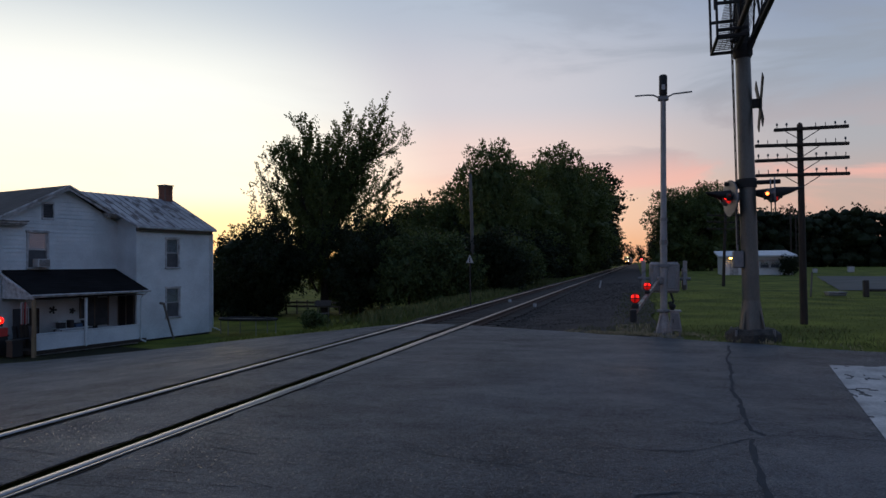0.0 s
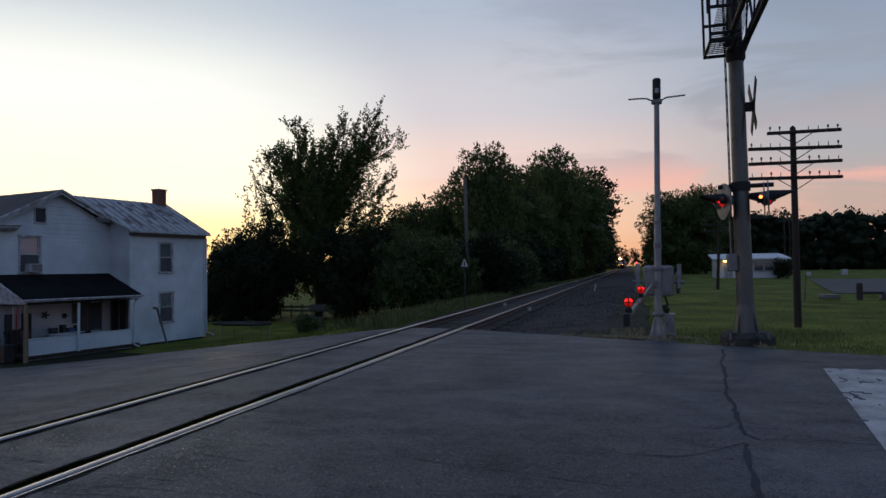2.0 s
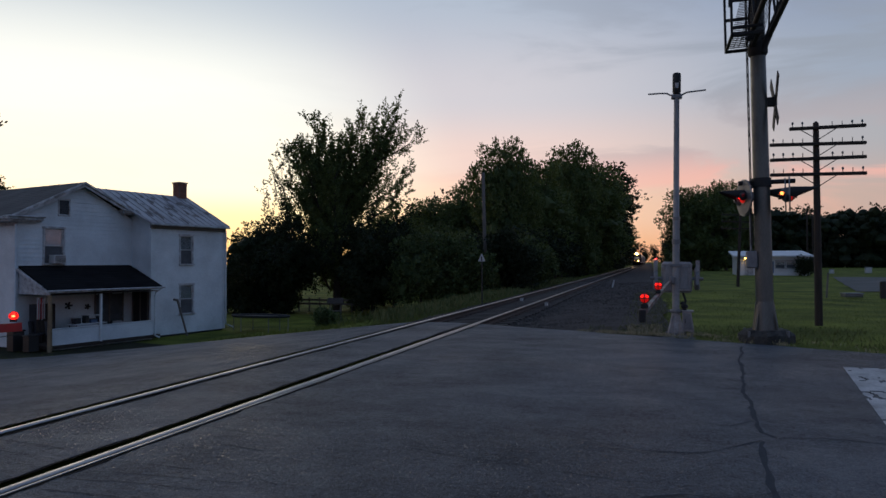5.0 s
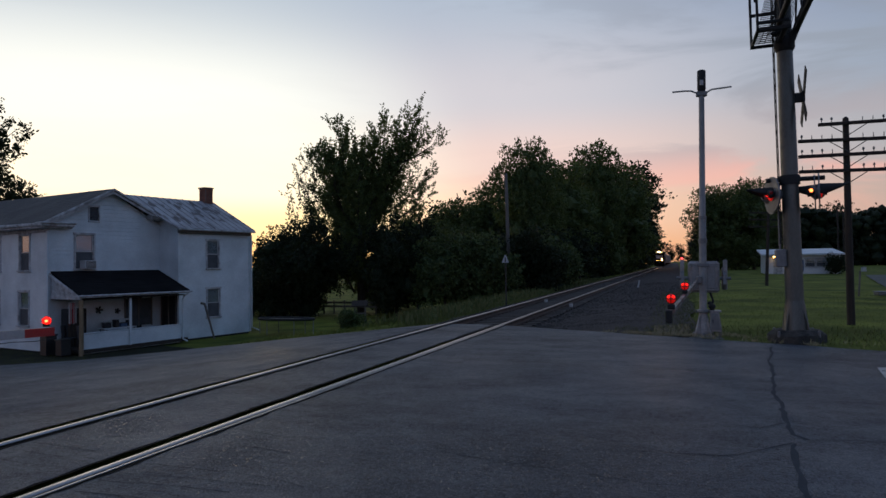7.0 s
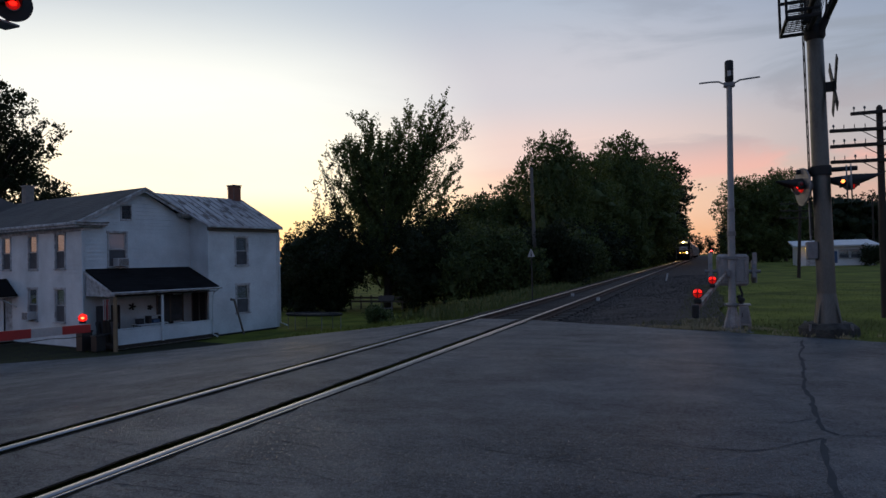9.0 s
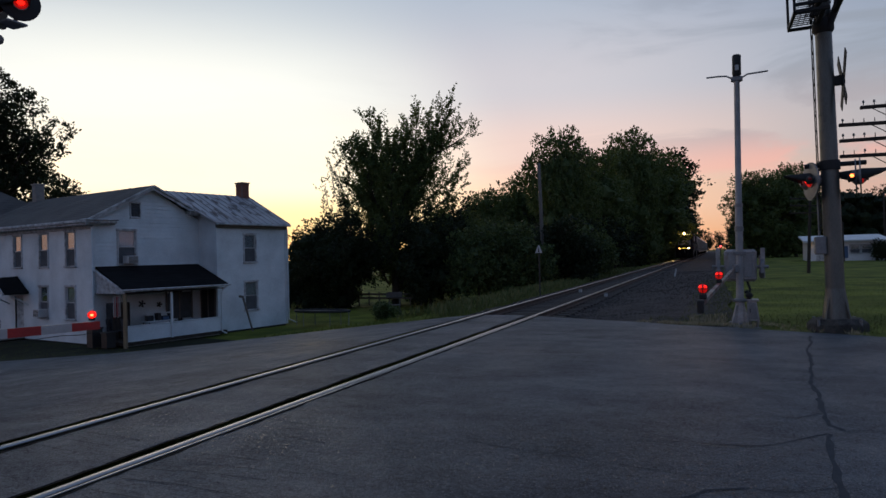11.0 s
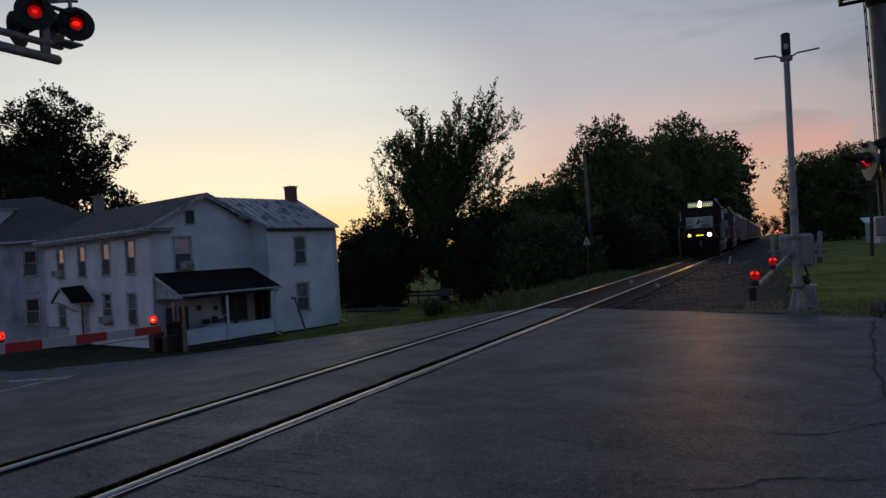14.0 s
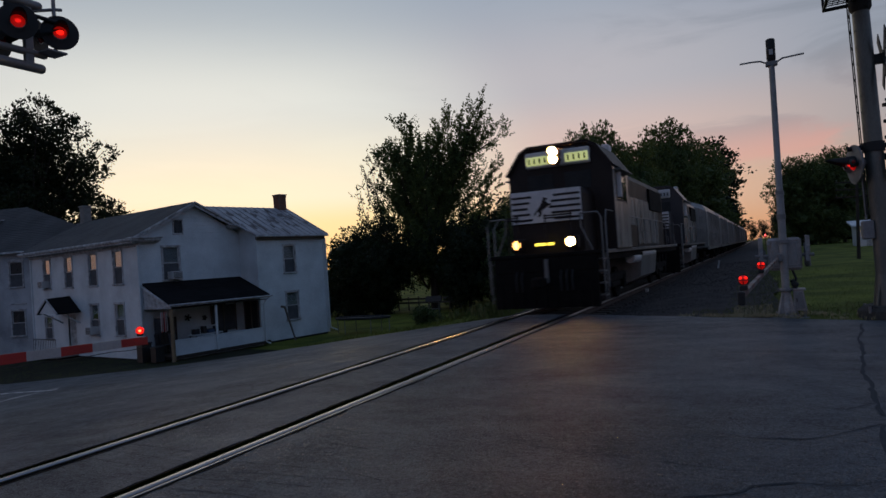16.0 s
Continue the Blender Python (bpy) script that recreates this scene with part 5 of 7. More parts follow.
def plume_tree(name, m, leaders, trunk, bough_gap, shoot_gap, leaves, leaf, material, label, seed):
    """A tree of long leaders (from, to, bough length), boughs that rise from them, and leafy shoots along the boughs."""
    rng = np.random.default_rng(seed)
    t = thing(name, m, label, "tree")
    th, tr = trunk
    g = Geo()
    g.tube([(0, 0, -0.3), (0.03, 0, th * 0.3), (-0.04, 0.03, th * 0.65), (0, 0, th)], [tr * 1.4, tr, tr * 0.8, tr * 0.5], 10)
    part("trunk", g, M["bark"], t, "dark rough trunk")
    g = Geo()
    base, way, ln = [], [], []
    unit = lambda q: q / np.linalg.norm(q)
    for a, e, w in leaders:
        a, e = np.array(a, float), np.array(e, float)
        d = unit(e - a)
        size = np.linalg.norm(e - a)
        mid = (a + e) / 2 + rng.normal(size=3) * 0.2 - np.array([0, 0, 0.05 * size])
        curve = lambda u: a * (1 - u) ** 2 + 2 * mid * u * (1 - u) + e * u * u
        r = tr * 0.34
        g.tube([tuple(curve(u)) for u in (0, 0.3, 0.6, 0.85, 1)], [r, r * 0.75, r * 0.5, r * 0.25, r * 0.08], 6, cap=False)
        for k in range(int(size / bough_gap)):
            u = 0.12 + 0.88 * (k + rng.random()) * bough_gap / size
            if u > 1:
                continue
            p = curve(u)
            side = rng.normal(size=3)
            side -= d * side.dot(d)
            side = unit(side)
            bd = unit(d * 0.8 + side * rng.uniform(0.4, 1.0) + np.array([0, 0, 0.35]))
            bl = w * (1.0 - 0.42 * u) * rng.uniform(0.4, 1.3)
            q = p + bd * bl + np.array([0, 0, 0.12 * bl])
            g.tube([tuple(p), tuple((p + q) / 2), tuple(q)], [0.022, 0.014, 0.005], 3, cap=False)
            for j in range(max(2, int(bl / shoot_gap))):
                f = 1.0 if j == 0 else 0.3 + 0.7 * rng.random()
                base.append(p + (q - p) * f)
                way.append(unit(bd + rng.normal(size=3) * 0.35 + np.array([0, 0, 0.40])))
                ln.append(rng.uniform(0.5, 1.3) * (1.1 - 0.3 * u))
    part("limb", g, M["bark"], t)
    base, way, ln = np.array(base), np.array(way), np.array(ln)
    s = np.linspace(0.0, 1, leaves)[None, :, None]
    pos = base[:, None, :] + way[:, None, :] * ln[:, None, None] * s
    pos = pos + rng.normal(size=pos.shape) * 0.062 * (1.15 - s)
    cards("crown", pos.reshape(-1, 3), leaf, M[material], t, rng, lean=np.repeat(way, leaves, 0) * 0.9, aspect=0.55)
    return t


def blob_crown(rng, n, c, r, size, flat=1.0):
    """Blobs scattered through an ellipsoid about c."""
    out = []
    for _ in range(n):
        d = rng.normal(size=3)
        d /= np.linalg.norm(d)
        q = np.array(c) + d * np.array(r) * rng.uniform(0.25, 1.0)
        s = size * rng.uniform(0.6, 1.2)
        out.append((*q, s, s, s * flat))
    return out


def build_trees():
    # tall feathery tree behind the house, several leaning leaders
    leaders = [((-0.8, 0, 5.0), (-3.9, 0.4, 13.2), 2.7), ((-1.0, 0.3, 6.0), (-1.4, -0.5, 14.6), 2.5), ((0, 0, 5.0), (-0.1, 1.0, 13.4), 2.6), ((0.5, -0.2, 5.6), (2.1, 0.3, 14.8), 2.4), ((0.8, 0, 6.0), (4.9, -0.3, 15.3), 2.2),
               ((3.2, 0, 11.4), (6.3, 0, 13.4), 1.6), ((1.5, 0.3, 7.5), (5.6, 0.5, 11.0), 1.7), ((1.2, -0.2, 6.0), (5.2, 0, 9.2), 1.7), ((0, 0, 3.2), (3.4, 0.6, 7.6), 2.4), ((-0.6, 0, 3.4), (-3.0, 0, 8.0), 2.5),
               ((0, 0.3, 2.6), (0.4, 1.2, 9.0), 2.9), ((0.2, -0.4, 3), (0.6, -1.6, 11.0), 2.8), ((-0.4, 0.4, 4.0), (-1.8, -1.2, 11.0), 2.6), ((0.8, 0, 8.0), (3.4, 0.8, 13.0), 1.9), ((-0.6, 0, 1.6), (-2.2, 0, 5.2), 2.6), ((0.5, 0, 1.6), (2.4, 0, 5.2), 2.6), ((0, 0, 1.2), (0.2, -1.2, 4.6), 2.6),
               ((-0.6, 0, 5), (-2.6, 0.6, 12.4), 2.8), ((0.4, 0, 5), (1.0, -0.6, 12.8), 2.8), ((0.6, 0, 5), (2.9, 0.5, 11.6), 2.6), ((0, 0, 4), (1.8, 0.2, 9.6), 2.8), ((-0.5, 0, 4), (-2.4, 0.4, 9.8), 2.8), ((1.0, 0, 7.6), (3.8, 0, 14.0), 2.2), ((-0.6, 0, 8.0), (-2.3, 0.2, 13.6), 2.2), ((0.6, 0, 3.6), (3.8, 0, 6.6), 2.0)]
    leaders += [((-0.8, 0.2, 7.0), (-2.9, 0.2, 13.2), 1.9), ((-0.4, -0.2, 8.0), (-0.6, -0.4, 13.4), 1.9), ((2.6, 0, 10.0), (5.4, 0.2, 13.8), 1.4)]
    leaders = [(p, (q[0], q[1], q[2] - 0.6), w * 0.85) for p, q, w in leaders]
    plume_tree("tree", pose(-18.3, 47.5, -2.1), leaders, (6.5, 0.28), 0.19, 0.24, 15, 0.21, "leaf", "tall feathery green tree with several upright leaders", 22)
    # slender sparse neighbour on its sunset side
    leaders = [((0.2, 0, 3.0), (0.1, 0, 12.5), 1.7), ((0.1, 0, 5.0), (-1.7, 0.2, 11.2), 1.3), ((0, 0, 4.4), (-2.1, -0.2, 9.0), 1.2), ((0.1, 0, 6.0), (-0.9, 0, 12.0), 1.2), ((0.2, 0, 5.0), (0.9, 0.3, 11.2), 1.4), ((0, 0, 4.0), (-1.7, 0.1, 7.4), 1.2)]
    plume_tree("tree", pose(-22.4, 47.3, -2.1), leaders, (5.0, 0.12), 0.42, 0.34, 13, 0.20, "leaf_dark", "slender sparse young tree beside the tall one", 23)
    # broad low dark tree by the house, its crown near the ground
    rng = np.random.default_rng(31)
    b = blob_crown(rng, 95, (0, 0, 3.9), (4.4, 3.6, 2.6), 1.0, 0.9)
    make_tree("tree", pose(-22.2, 45, -2.15), b, (2.4, 0.24), 4600, 11, 0.19, 0.34, "leaf_dark", "broad low tree beside the house, leaves coloured dark for shade", 32, up=0.1, hang=0.4, core=0.7)
    # bushes between the tall tree and the track
    for i, (x, y, rx, h, n) in enumerate(((-14.4, 43, 3.6, 7.6, 54), (-10.8, 43.5, 2.7, 6.0, 40), (-7.6, 45, 2.6, 5.0, 36), (-5.2, 47.5, 2.3, 4.6, 32), (-12.2, 50, 3.4, 7.6, 44), (-4.6, 55, 2.4, 4.0, 30), (-8.5, 52, 3.0, 6.5, 40), (-17.6, 46.5, 2.3, 4.8, 32), (-17.2, 51.5, 2.2, 7.0, 34), (-15.6, 50.0, 2.6, 8.2, 36))):
        rng = np.random.default_rng(40 + i)
        b = blob_crown(rng, n, (0, 0, h * 0.5), (rx * 0.85, rx * 0.8, h * 0.42), 0.85)
        y *= 1.055
        gz = land_height(x, y)
        make_tree("bush", pose(x, y, gz), b, (h * 0.4, 0.12), 1900, 9, 0.22, 0.32, "leaf_bush" if i % 3 else "leaf_dark", "dense rounded green bush by the railway", 50 + i, up=0.35, category="bush", limbs=False, core=0.62)
    # added bushes that give a dark backdrop and hide the bright lawn
    for i, (x, y, rx, h) in enumerate(((-36.0, 58, 3.2, 4.6), (-32.2, 57, 3.0, 4.4), (-29.4, 56.5, 1.7, 4.2))):
        rng = np.random.default_rng(140 + i)
        b = blob_crown(rng, 30, (0, 0, h * 0.45), (rx * 0.9, rx * 0.6, h * 0.42), 0.9)
        make_tree("bush", pose(x, y, land_height(x, y)), b, (h * 0.4, 0.10), 1100, 8, 0.24, 0.32, "leaf_dark", "dark bush added as a dark backdrop behind the garden", 150 + i, up=0.3, category="bush", limbs=False, core=0.7)
    # added bushes: dark leaves fill the deep shade under the broad tree
    for i, (x, y, rx, h) in enumerate(((-25.4, 44.4, 1.5, 2.8), (-23.4, 43.8, 1.4, 2.5), (-21.5, 44.6, 1.3, 2.3))):
        rng = np.random.default_rng(170 + i)
        b = blob_crown(rng, 22, (0, 0, h * 0.45), (rx * 0.9, rx * 0.8, h * 0.4), 0.6)
        make_tree("bush", pose(x, y, land_height(x, y)), b, (h * 0.4, 0.07), 800, 8, 0.18, 0.26, "leaf_dark", "dark low bush added for the deep shade under the broad tree", 180 + i, up=0.3, category="bush", limbs=False, core=0.7)
    # woodland models along the line: near ones in full, far ones in fewer, larger leaves
    models, thin = [], []
    for i, (h, r, n) in enumerate(((18.0, 4.8, 74), (17.0, 4.3, 66), (15.0, 4.6, 60))):
        rng = np.random.default_rng(70 + i)
        b = blob_crown(rng, n, (0, 0, h * 0.60), (r, r, h * 0.34), 1.3)
        b += blob_crown(rng, n // 2, (0, 0, h * 0.27), (r * 0.9, r * 0.9, h * 0.25), 1.4)
        b += [(r * 0.55 * math.cos(k * 1.1), r * 0.55 * math.sin(k * 1.1), h * (0.84 + 0.04 * rng.random()), 1.25, 1.25, 1.0) for k in range(6)]
        spot = ((-9.5, 86, -1.0), (-6.5, 135, -0.8), (-9.9, 70, -1.3))[i]
        shape = ((1, 1, 0.9), (1, 1, 1), (0.72, 0.72, 1.08))[i]
        models.append((make_tree("tree", pose(*spot, 0, 0, 40 * i) @ Matrix.Diagonal((*shape, 1)), b, (h * 0.5, 0.32), 3250, 8, 0.35, 0.42, "leaf", "tall full-crowned woodland tree along the railway", 80 + i, up=0.25, shell=0.75, core=0.64), h))
        spot = ((-62, 130, -2.2), (22, 176, 0), (40, 175, 0))[i]
        thin.append((make_tree("tree", pose(*spot, 0, 0, 40 * i), b[::2], (h * 0.5, 0.32), 520, 6, 0.62, 0.5, "leaf_dark", "distant dark full-crowned tree", 86 + i, up=0.3, limbs=False, twigs=False, core=0.55, shell=0.7), h))
    for ob, h in models:
        tagged(ob, group="woodland trees")
    for ob, h in thin:
        tagged(ob, group="distant trees")
    rng = random.Random(9)

    def plant(kinds, x, y, h, w=1.0):
        y *= 1.055
        ob, h0 = kinds[rng.randrange(3)]
        k = h / h0
        copy_thing(ob, pose(x, y, land_height(x, y) - 0.1, 0, 0, rng.uniform(0, 360)) @ Matrix.Diagonal((k * w * rng.uniform(0.88, 1.1), k * w * rng.uniform(0.88, 1.1), k, 1)))

    for x, y, h in ((-14.0, 86, 15.5), (-16.4, 76, 13.2), (-10.5, 92, 17.3), (-6.6, 100, 20.0), (-11.5, 112, 20), (-5.6, 112, 22.5), (-8.6, 70, 11.0), (-20.0, 74, 12.4), (-6.0, 134, 25), (-10, 145, 23)):
        plant(models, x, y, h, 1.05)
    for x, y, h in ((-21, 86, 14.6), (-25, 78, 12.5), (-16, 96, 15), (-7.0, 165, 29), (-6.6, 190, 30), (-9, 215, 28), (-8, 245, 24), (-9, 290, 25), (-10, 340, 26), (-11, 420, 26), (-30, 90, 10), (-36, 106, 9), (-46, 116, 8), (-56, 112, 7), (-66, 116, 7.5), (-76, 112, 7), (-12, 125, 18), (-14, 150, 20), (-90, 110, 8), (-104, 100, 8), (-118, 95, 8)):
        plant(thin, x, y, h, 1.15)
    for x, y, h in ((-26.8, 78, 10.6), (-24.0, 80, 11.8), (-21.6, 81, 12.4), (-19.2, 81, 12.2), (-30.5, 80, 9.6)):
        plant(models, x, y, h, 0.85)
    # undergrowth along the left of the line
    for i in range(18):
        y = 58 + i * 9.0
        plant(thin, -6.6 - rng.uniform(0, 1.5) + 0.012 * y, y, rng.uniform(4.5, 7.5), 1.5)
        plant(thin, -11.5 - rng.uniform(0, 3), y + 3, rng.uniform(6, 9), 1.5)
    # the group right of the line
    for x, y, h in ((11.2, 112, 14.8), (14.4, 114, 15.6), (17.2, 117, 14.6), (13.2, 122, 15.6), (20.0, 122, 12.4)):
        plant(models, x, y, h, 1.1)
    for x, y, h in ((12.6, 150, 12.5), (13.2, 190, 13), (13.5, 240, 14), (14, 310, 16), (15, 400, 18), (0, 520, 16), (8, 530, 16), (-8, 510, 18)):
        plant(thin, x, y, h, 1.2)
    # far wood behind the field, with a hedge before it
    nr = np.random.default_rng(61)
    b = []
    for k in range(2300):
        x = 13 + 205 * nr.random()
        top = 12.7 + 1.6 * noise.noise((x * 0.11, 0, 0)) + 1.0 * noise.noise((x * 0.4, 4, 0))
        r = nr.uniform(0.9, 1.75)
        b.append((x, 174 - 0.12 * (x - 20) + nr.uniform(-5, 5), r * 0.5 + (top - r) * nr.random() ** 1.05, r, r, r))
    for k in range(700):
        x = 13 + 205 * nr.random()
        r = nr.uniform(1.3, 2.0)
        b.append((x, 172 - 0.12 * (x - 20) + nr.uniform(-3, 8), nr.uniform(0.5, 6.0), r, r, r))
    for k in range(60):
        r = nr.uniform(1.5, 2.1)
        b.append((49.0 + 6.0 * nr.random(), 170 + nr.uniform(-3, 4), 0.5 + 7.0 * nr.random(), r, r, r))
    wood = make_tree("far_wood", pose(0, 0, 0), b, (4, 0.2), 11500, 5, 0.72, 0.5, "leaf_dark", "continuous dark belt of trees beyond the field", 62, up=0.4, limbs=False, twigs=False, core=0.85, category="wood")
    for ob in wood.children:
        if ob.name.startswith("trunk"):
            ob.matrix_basis = pose(60, 170, -0.2)
    tagged(wood, kind="stuff")
    # dark trees behind the houses
    rng2 = np.random.default_rng(91)
    b = blob_crown(rng2, 140, (-0.8, 0, 15.7), (10.6, 8, 8.4), 1.5, 0.75)
    make_tree("tree", pose(-66.8, 46.6, -2.6), b, (9, 0.6), 4700, 10, 0.36, 0.6, "leaf_dark", "large dark spreading tree behind the houses", 92, up=0.4)
    b = blob_crown(rng2, 50, (0, 0, 9.5), (5.5, 5, 4.5), 1.6)
    make_tree("tree", pose(-72, 60, -2.6), b, (7, 0.4), 2800, 11, 0.36, 0.7, "leaf_dark", "dark full tree behind the houses", 93, up=0.4, core=0.6)


build_trees()


# ---- crossing signals ----
def ring(r, n=16):
    return [(r * math.cos(2 * math.pi * i / n), r * math.sin(2 * math.pi * i / n)) for i in range(n)]


def flasher(parent, m, lit, name="flasher", plate="hood"):
    """A round-backed crossing lamp that looks along -y of m, with a visor."""
    g = Geo(m)
    g.prism(ring(0.29, 28), 0.0, 0.02)
    f = part(name, g, M[plate], parent, "round lamp background with a black visor")
    g = Geo(m)
    g.tube([(0, -0.01, 0), (0, 0.10, 0), (0, 0.16, 0)], [0.12, 0.11, 0.05], 12)
    part("housing", g, M["galv"], f)
    g = Geo(m)
    g.tube([(0, -0.012, 0), (0, -0.030, 0)], [0.105, 0.09], 14)
    part("lens", g, M["lens_face" if lit != "lens_off" else lit], f, "round red lens")
    if lit != "lens_off":
        g = Geo(m)
        g.dome((0, -0.026, 0), 0.058 if lit == "lens_red" else 0.045, 12, 8, 0.7)
        part("bulb", g, M[lit], f, "bright red glow in the lens")
    g = Geo(m)
    n = 14
    vs, fs = [], []
    for i in range(n + 1):
        a = math.radians(-20 + 220 * i / n)
        c, s = math.cos(a), math.sin(a)
        ln = 0.10 + 0.30 * max(0.0, s) ** 0.8
        vs += [(0.115 * c, 0, 0.115 * s), (0.112 * c, -ln, 0.112 * s - 0.02), (0.120 * c, -ln, 0.120 * s - 0.02), (0.125 * c, 0, 0.125 * s)]
    for i in range(n):
        a, b = 4 * i, 4 * i + 4
        fs += [(a, b, b + 1, a + 1), (a + 2, b + 2, b + 3, a + 3), (a + 1, b + 1, b + 2, a + 2)]
    g.add(vs, fs, True)
    part("visor", g, M["hood"], f)
    return f


def gate_arm(parent, pts, h, lamps, striped):
    """A striped arm from the pivot to the tip; lamps: fractions along it."""
    a, b = Vector(pts[0]), Vector(pts[1])
    d = (b - a).normalized()
    side = d.cross(Vector((0, 0, 1))).normalized()
    L = (b - a).length
    k = int(L / (0.56 if h > 0.1 else 0.42))
    for i in range(k):
        g = Geo()
        p, q = a + d * L * i / k, a + d * L * (i + 1) / k
        hh = h * (1.0 - 0.25 * i / k)
        vs = []
        for c in (p, q):
            for s, z in ((-1, -1), (1, -1), (1, 1), (-1, 1)):
                vs.append(c + side * s * 0.022 + Vector((0, 0, z * hh / 2)))
        g.add(vs, [(0, 1, 5, 4), (1, 2, 6, 5), (2, 3, 7, 6), (3, 0, 4, 7), (0, 3, 2, 1), (4, 5, 6, 7)])
        pair = ("red_paint", "white_paint") if striped else ("arm_back_dark", "arm_back")
        part("stripe", g, M[pair[0] if i % 2 == (k + 1) % 2 else pair[1]], parent)
    for f, lit, r in lamps:
        c = a + d * L * f + Vector((0, 0, h * 0.5 + 0.10))
        g = Geo(Matrix.Translation(c))
        g.box((0, 0, -0.075), (0.07, 0.10, 0.05), 0.01)
        lamp = part("arm_lamp", g, M["hood"], parent, "small lamp on the gate arm")
        g = Geo(Matrix.Translation(c))
        g.dome((0, 0, 0), r, 16, 10)
        part("lens", g, M["lens_face"] if r < 0.06 else M["lens_red"], lamp, "round red lens")
        if r > 0.06:
            g = Geo(Matrix.Translation(c))
            g.dome((r * 0.62, -r * 0.55, 0), r * 0.42, 10, 8, 0.7)
            part("bulb", g, M["arm_bulb"], lamp, "bright core of the lamp")
        for sx in (-1, 1) if r < 0.06 else ():
            for sy in (-1, 1):
                g = Geo(Matrix.Translation(c))
                g.dome((sx * r * 0.48, sy * r * 0.62, r * 0.42), r * 0.34, 8, 6)
                part("bulb", g, M[lit], lamp, "bright red spot")
        g = Geo(Matrix.Translation(c) @ Matrix.Rotation(math.atan2(side.y, side.x), 4, "Z"))
        n = 16
        for ax in range(2):
            ringp = [(1.06 * r * math.cos(2 * math.pi * i / n) * (1 - ax), 1.06 * r * math.cos(2 * math.pi * i / n) * ax, 1.06 * r * math.sin(2 * math.pi * i / n)) for i in range(n + 1)]
            g.tube(ringp, 0.005, 4, cap=False)
        g.tube([(1.06 * r * math.cos(2 * math.pi * i / n), 1.06 * r * math.sin(2 * math.pi * i / n), 0.0) for i in range(n + 1)], 0.006, 4, cap=False)
        part("guard", g, M["hood"], lamp)
    g = Geo()
    pts = [a + d * L * i / 24 + Vector((0, 0, -h * 0.5 - 0.015 - 0.03 * abs(math.sin(i * 1.3)))) + side * 0.03 for i in range(25)]
    g.tube(pts, 0.008, 4)
    part("cable", g, M["hood"], parent)


def build_gate_right():
    t = thing("gate_mast", pose(5.545, 15.1, -0.02, 0, 0.78, 0), "grey steel crossing gate mast with lowered arm and red lamps", "crossing gate")
    g = Geo()
    g.tube([(0, 0, 0.4), (0, 0, 2.5), (0, 0, 2.52), (0, 0, 5.15)], [0.075, 0.07, 0.062, 0.055], 14)
    part("pole", g, M["alu"], t, "dull aluminium pole")
    g = Geo()
    g.tube([(0, 0, 1.95), (0, 0, 2.05)], 0.085, 14)
    part("collar", g, M["galv"], t)
    g = Geo()
    g.tube([(0, 0, 2.45), (0, 0, 2.52)], 0.078, 14)
    part("collar", g, M["galv"], t)
    # socket base with fins and a bolted collar
    g = Geo()
    g.tube([(0, 0, 0.0), (0, 0, 0.06), (0, 0, 0.48), (0, 0, 0.52)], [0.105, 0.10, 0.088, 0.08], 16)
    for i in range(4):
        c, d = math.cos(math.radians(45 + 90 * i)), math.sin(math.radians(45 + 90 * i))
        n = Vector((-d, c, 0)) * 0.014
        f = [Vector((c * r, d * r, z)) for r, z in ((0.08, 0.02), (0.235, 0.02), (0.225, 0.07), (0.105, 0.46), (0.08, 0.46))]
        g.add([p - n for p in f] + [p + n for p in f], [(4, 3, 2, 1, 0), (5, 6, 7, 8, 9)] + [(k, (k + 1) % 5, (k + 1) % 5 + 5, k + 5) for k in range(5)])
    g.box((0, 0, 0.02), (0.44, 0.44, 0.05), 0.012)
    base = part("base", g, M["gate_cast"], t, "pale flared cast base with fins")
    g = Geo()
    g.tube([(0, 0, 0.50), (0, 0, 0.52), (0, 0, 0.56), (0, 0, 0.58)], [0.10, 0.125, 0.125, 0.09], 16)
    part("collar", g, M["galv"], base, "bolted clamp ring")
    for i in range(4):
        c, d = math.cos(math.radians(90 * i)), math.sin(math.radians(90 * i))
        for r, z0, z1, q in ((0.185, 0.04, 0.10, 0.020), (0.135, 0.51, 0.57, 0.014)):
            g = Geo()
            g.tube([(c * r, d * r, z0), (c * r, d * r, z1)], q, 6)
            part("bolt", g, M["galv"], base)
    g = Geo()
    g.prism([(0.13, 0.13), (0.36, 0.13), (0.30, 0.53), (0.13, 0.53)], -0.12, 0.22)
    g.box((0.235, 0.05, 0.545), (0.23, 0.38, 0.03), 0.008)
    g.box((0.16, 0.05, 0.07), (0.05, 0.26, 0.14), 0.006)
    g.box((0.32, 0.05, 0.07), (0.05, 0.26, 0.14), 0.006)
    b = part("junction_box", g, M["gate_cast"], t, "pale tapered steel junction box on short legs")
    g = Geo()
    g.prism([(0.15, 0.17), (0.325, 0.17), (0.28, 0.50), (0.15, 0.50)], -0.135, -0.121)
    dr = part("door", g, M["galv"], b)
    g = Geo()
    g.box((0.18, -0.145, 0.34), (0.015, 0.02, 0.08), 0.004)
    part("latch", g, M["hood"], dr)
    g = Geo()
    g.dome((0.17, 0.02, 0.64), 0.075, 12, 8, 0.8)
    g.tube([(0.17, 0.02, 0.56), (0.17, 0.02, 0.64), (0.12, 0.06, 0.72)], 0.045, 10)
    part("conduit_elbow", g, M["hood"], t, "black rubber conduit elbow")
    g = Geo()
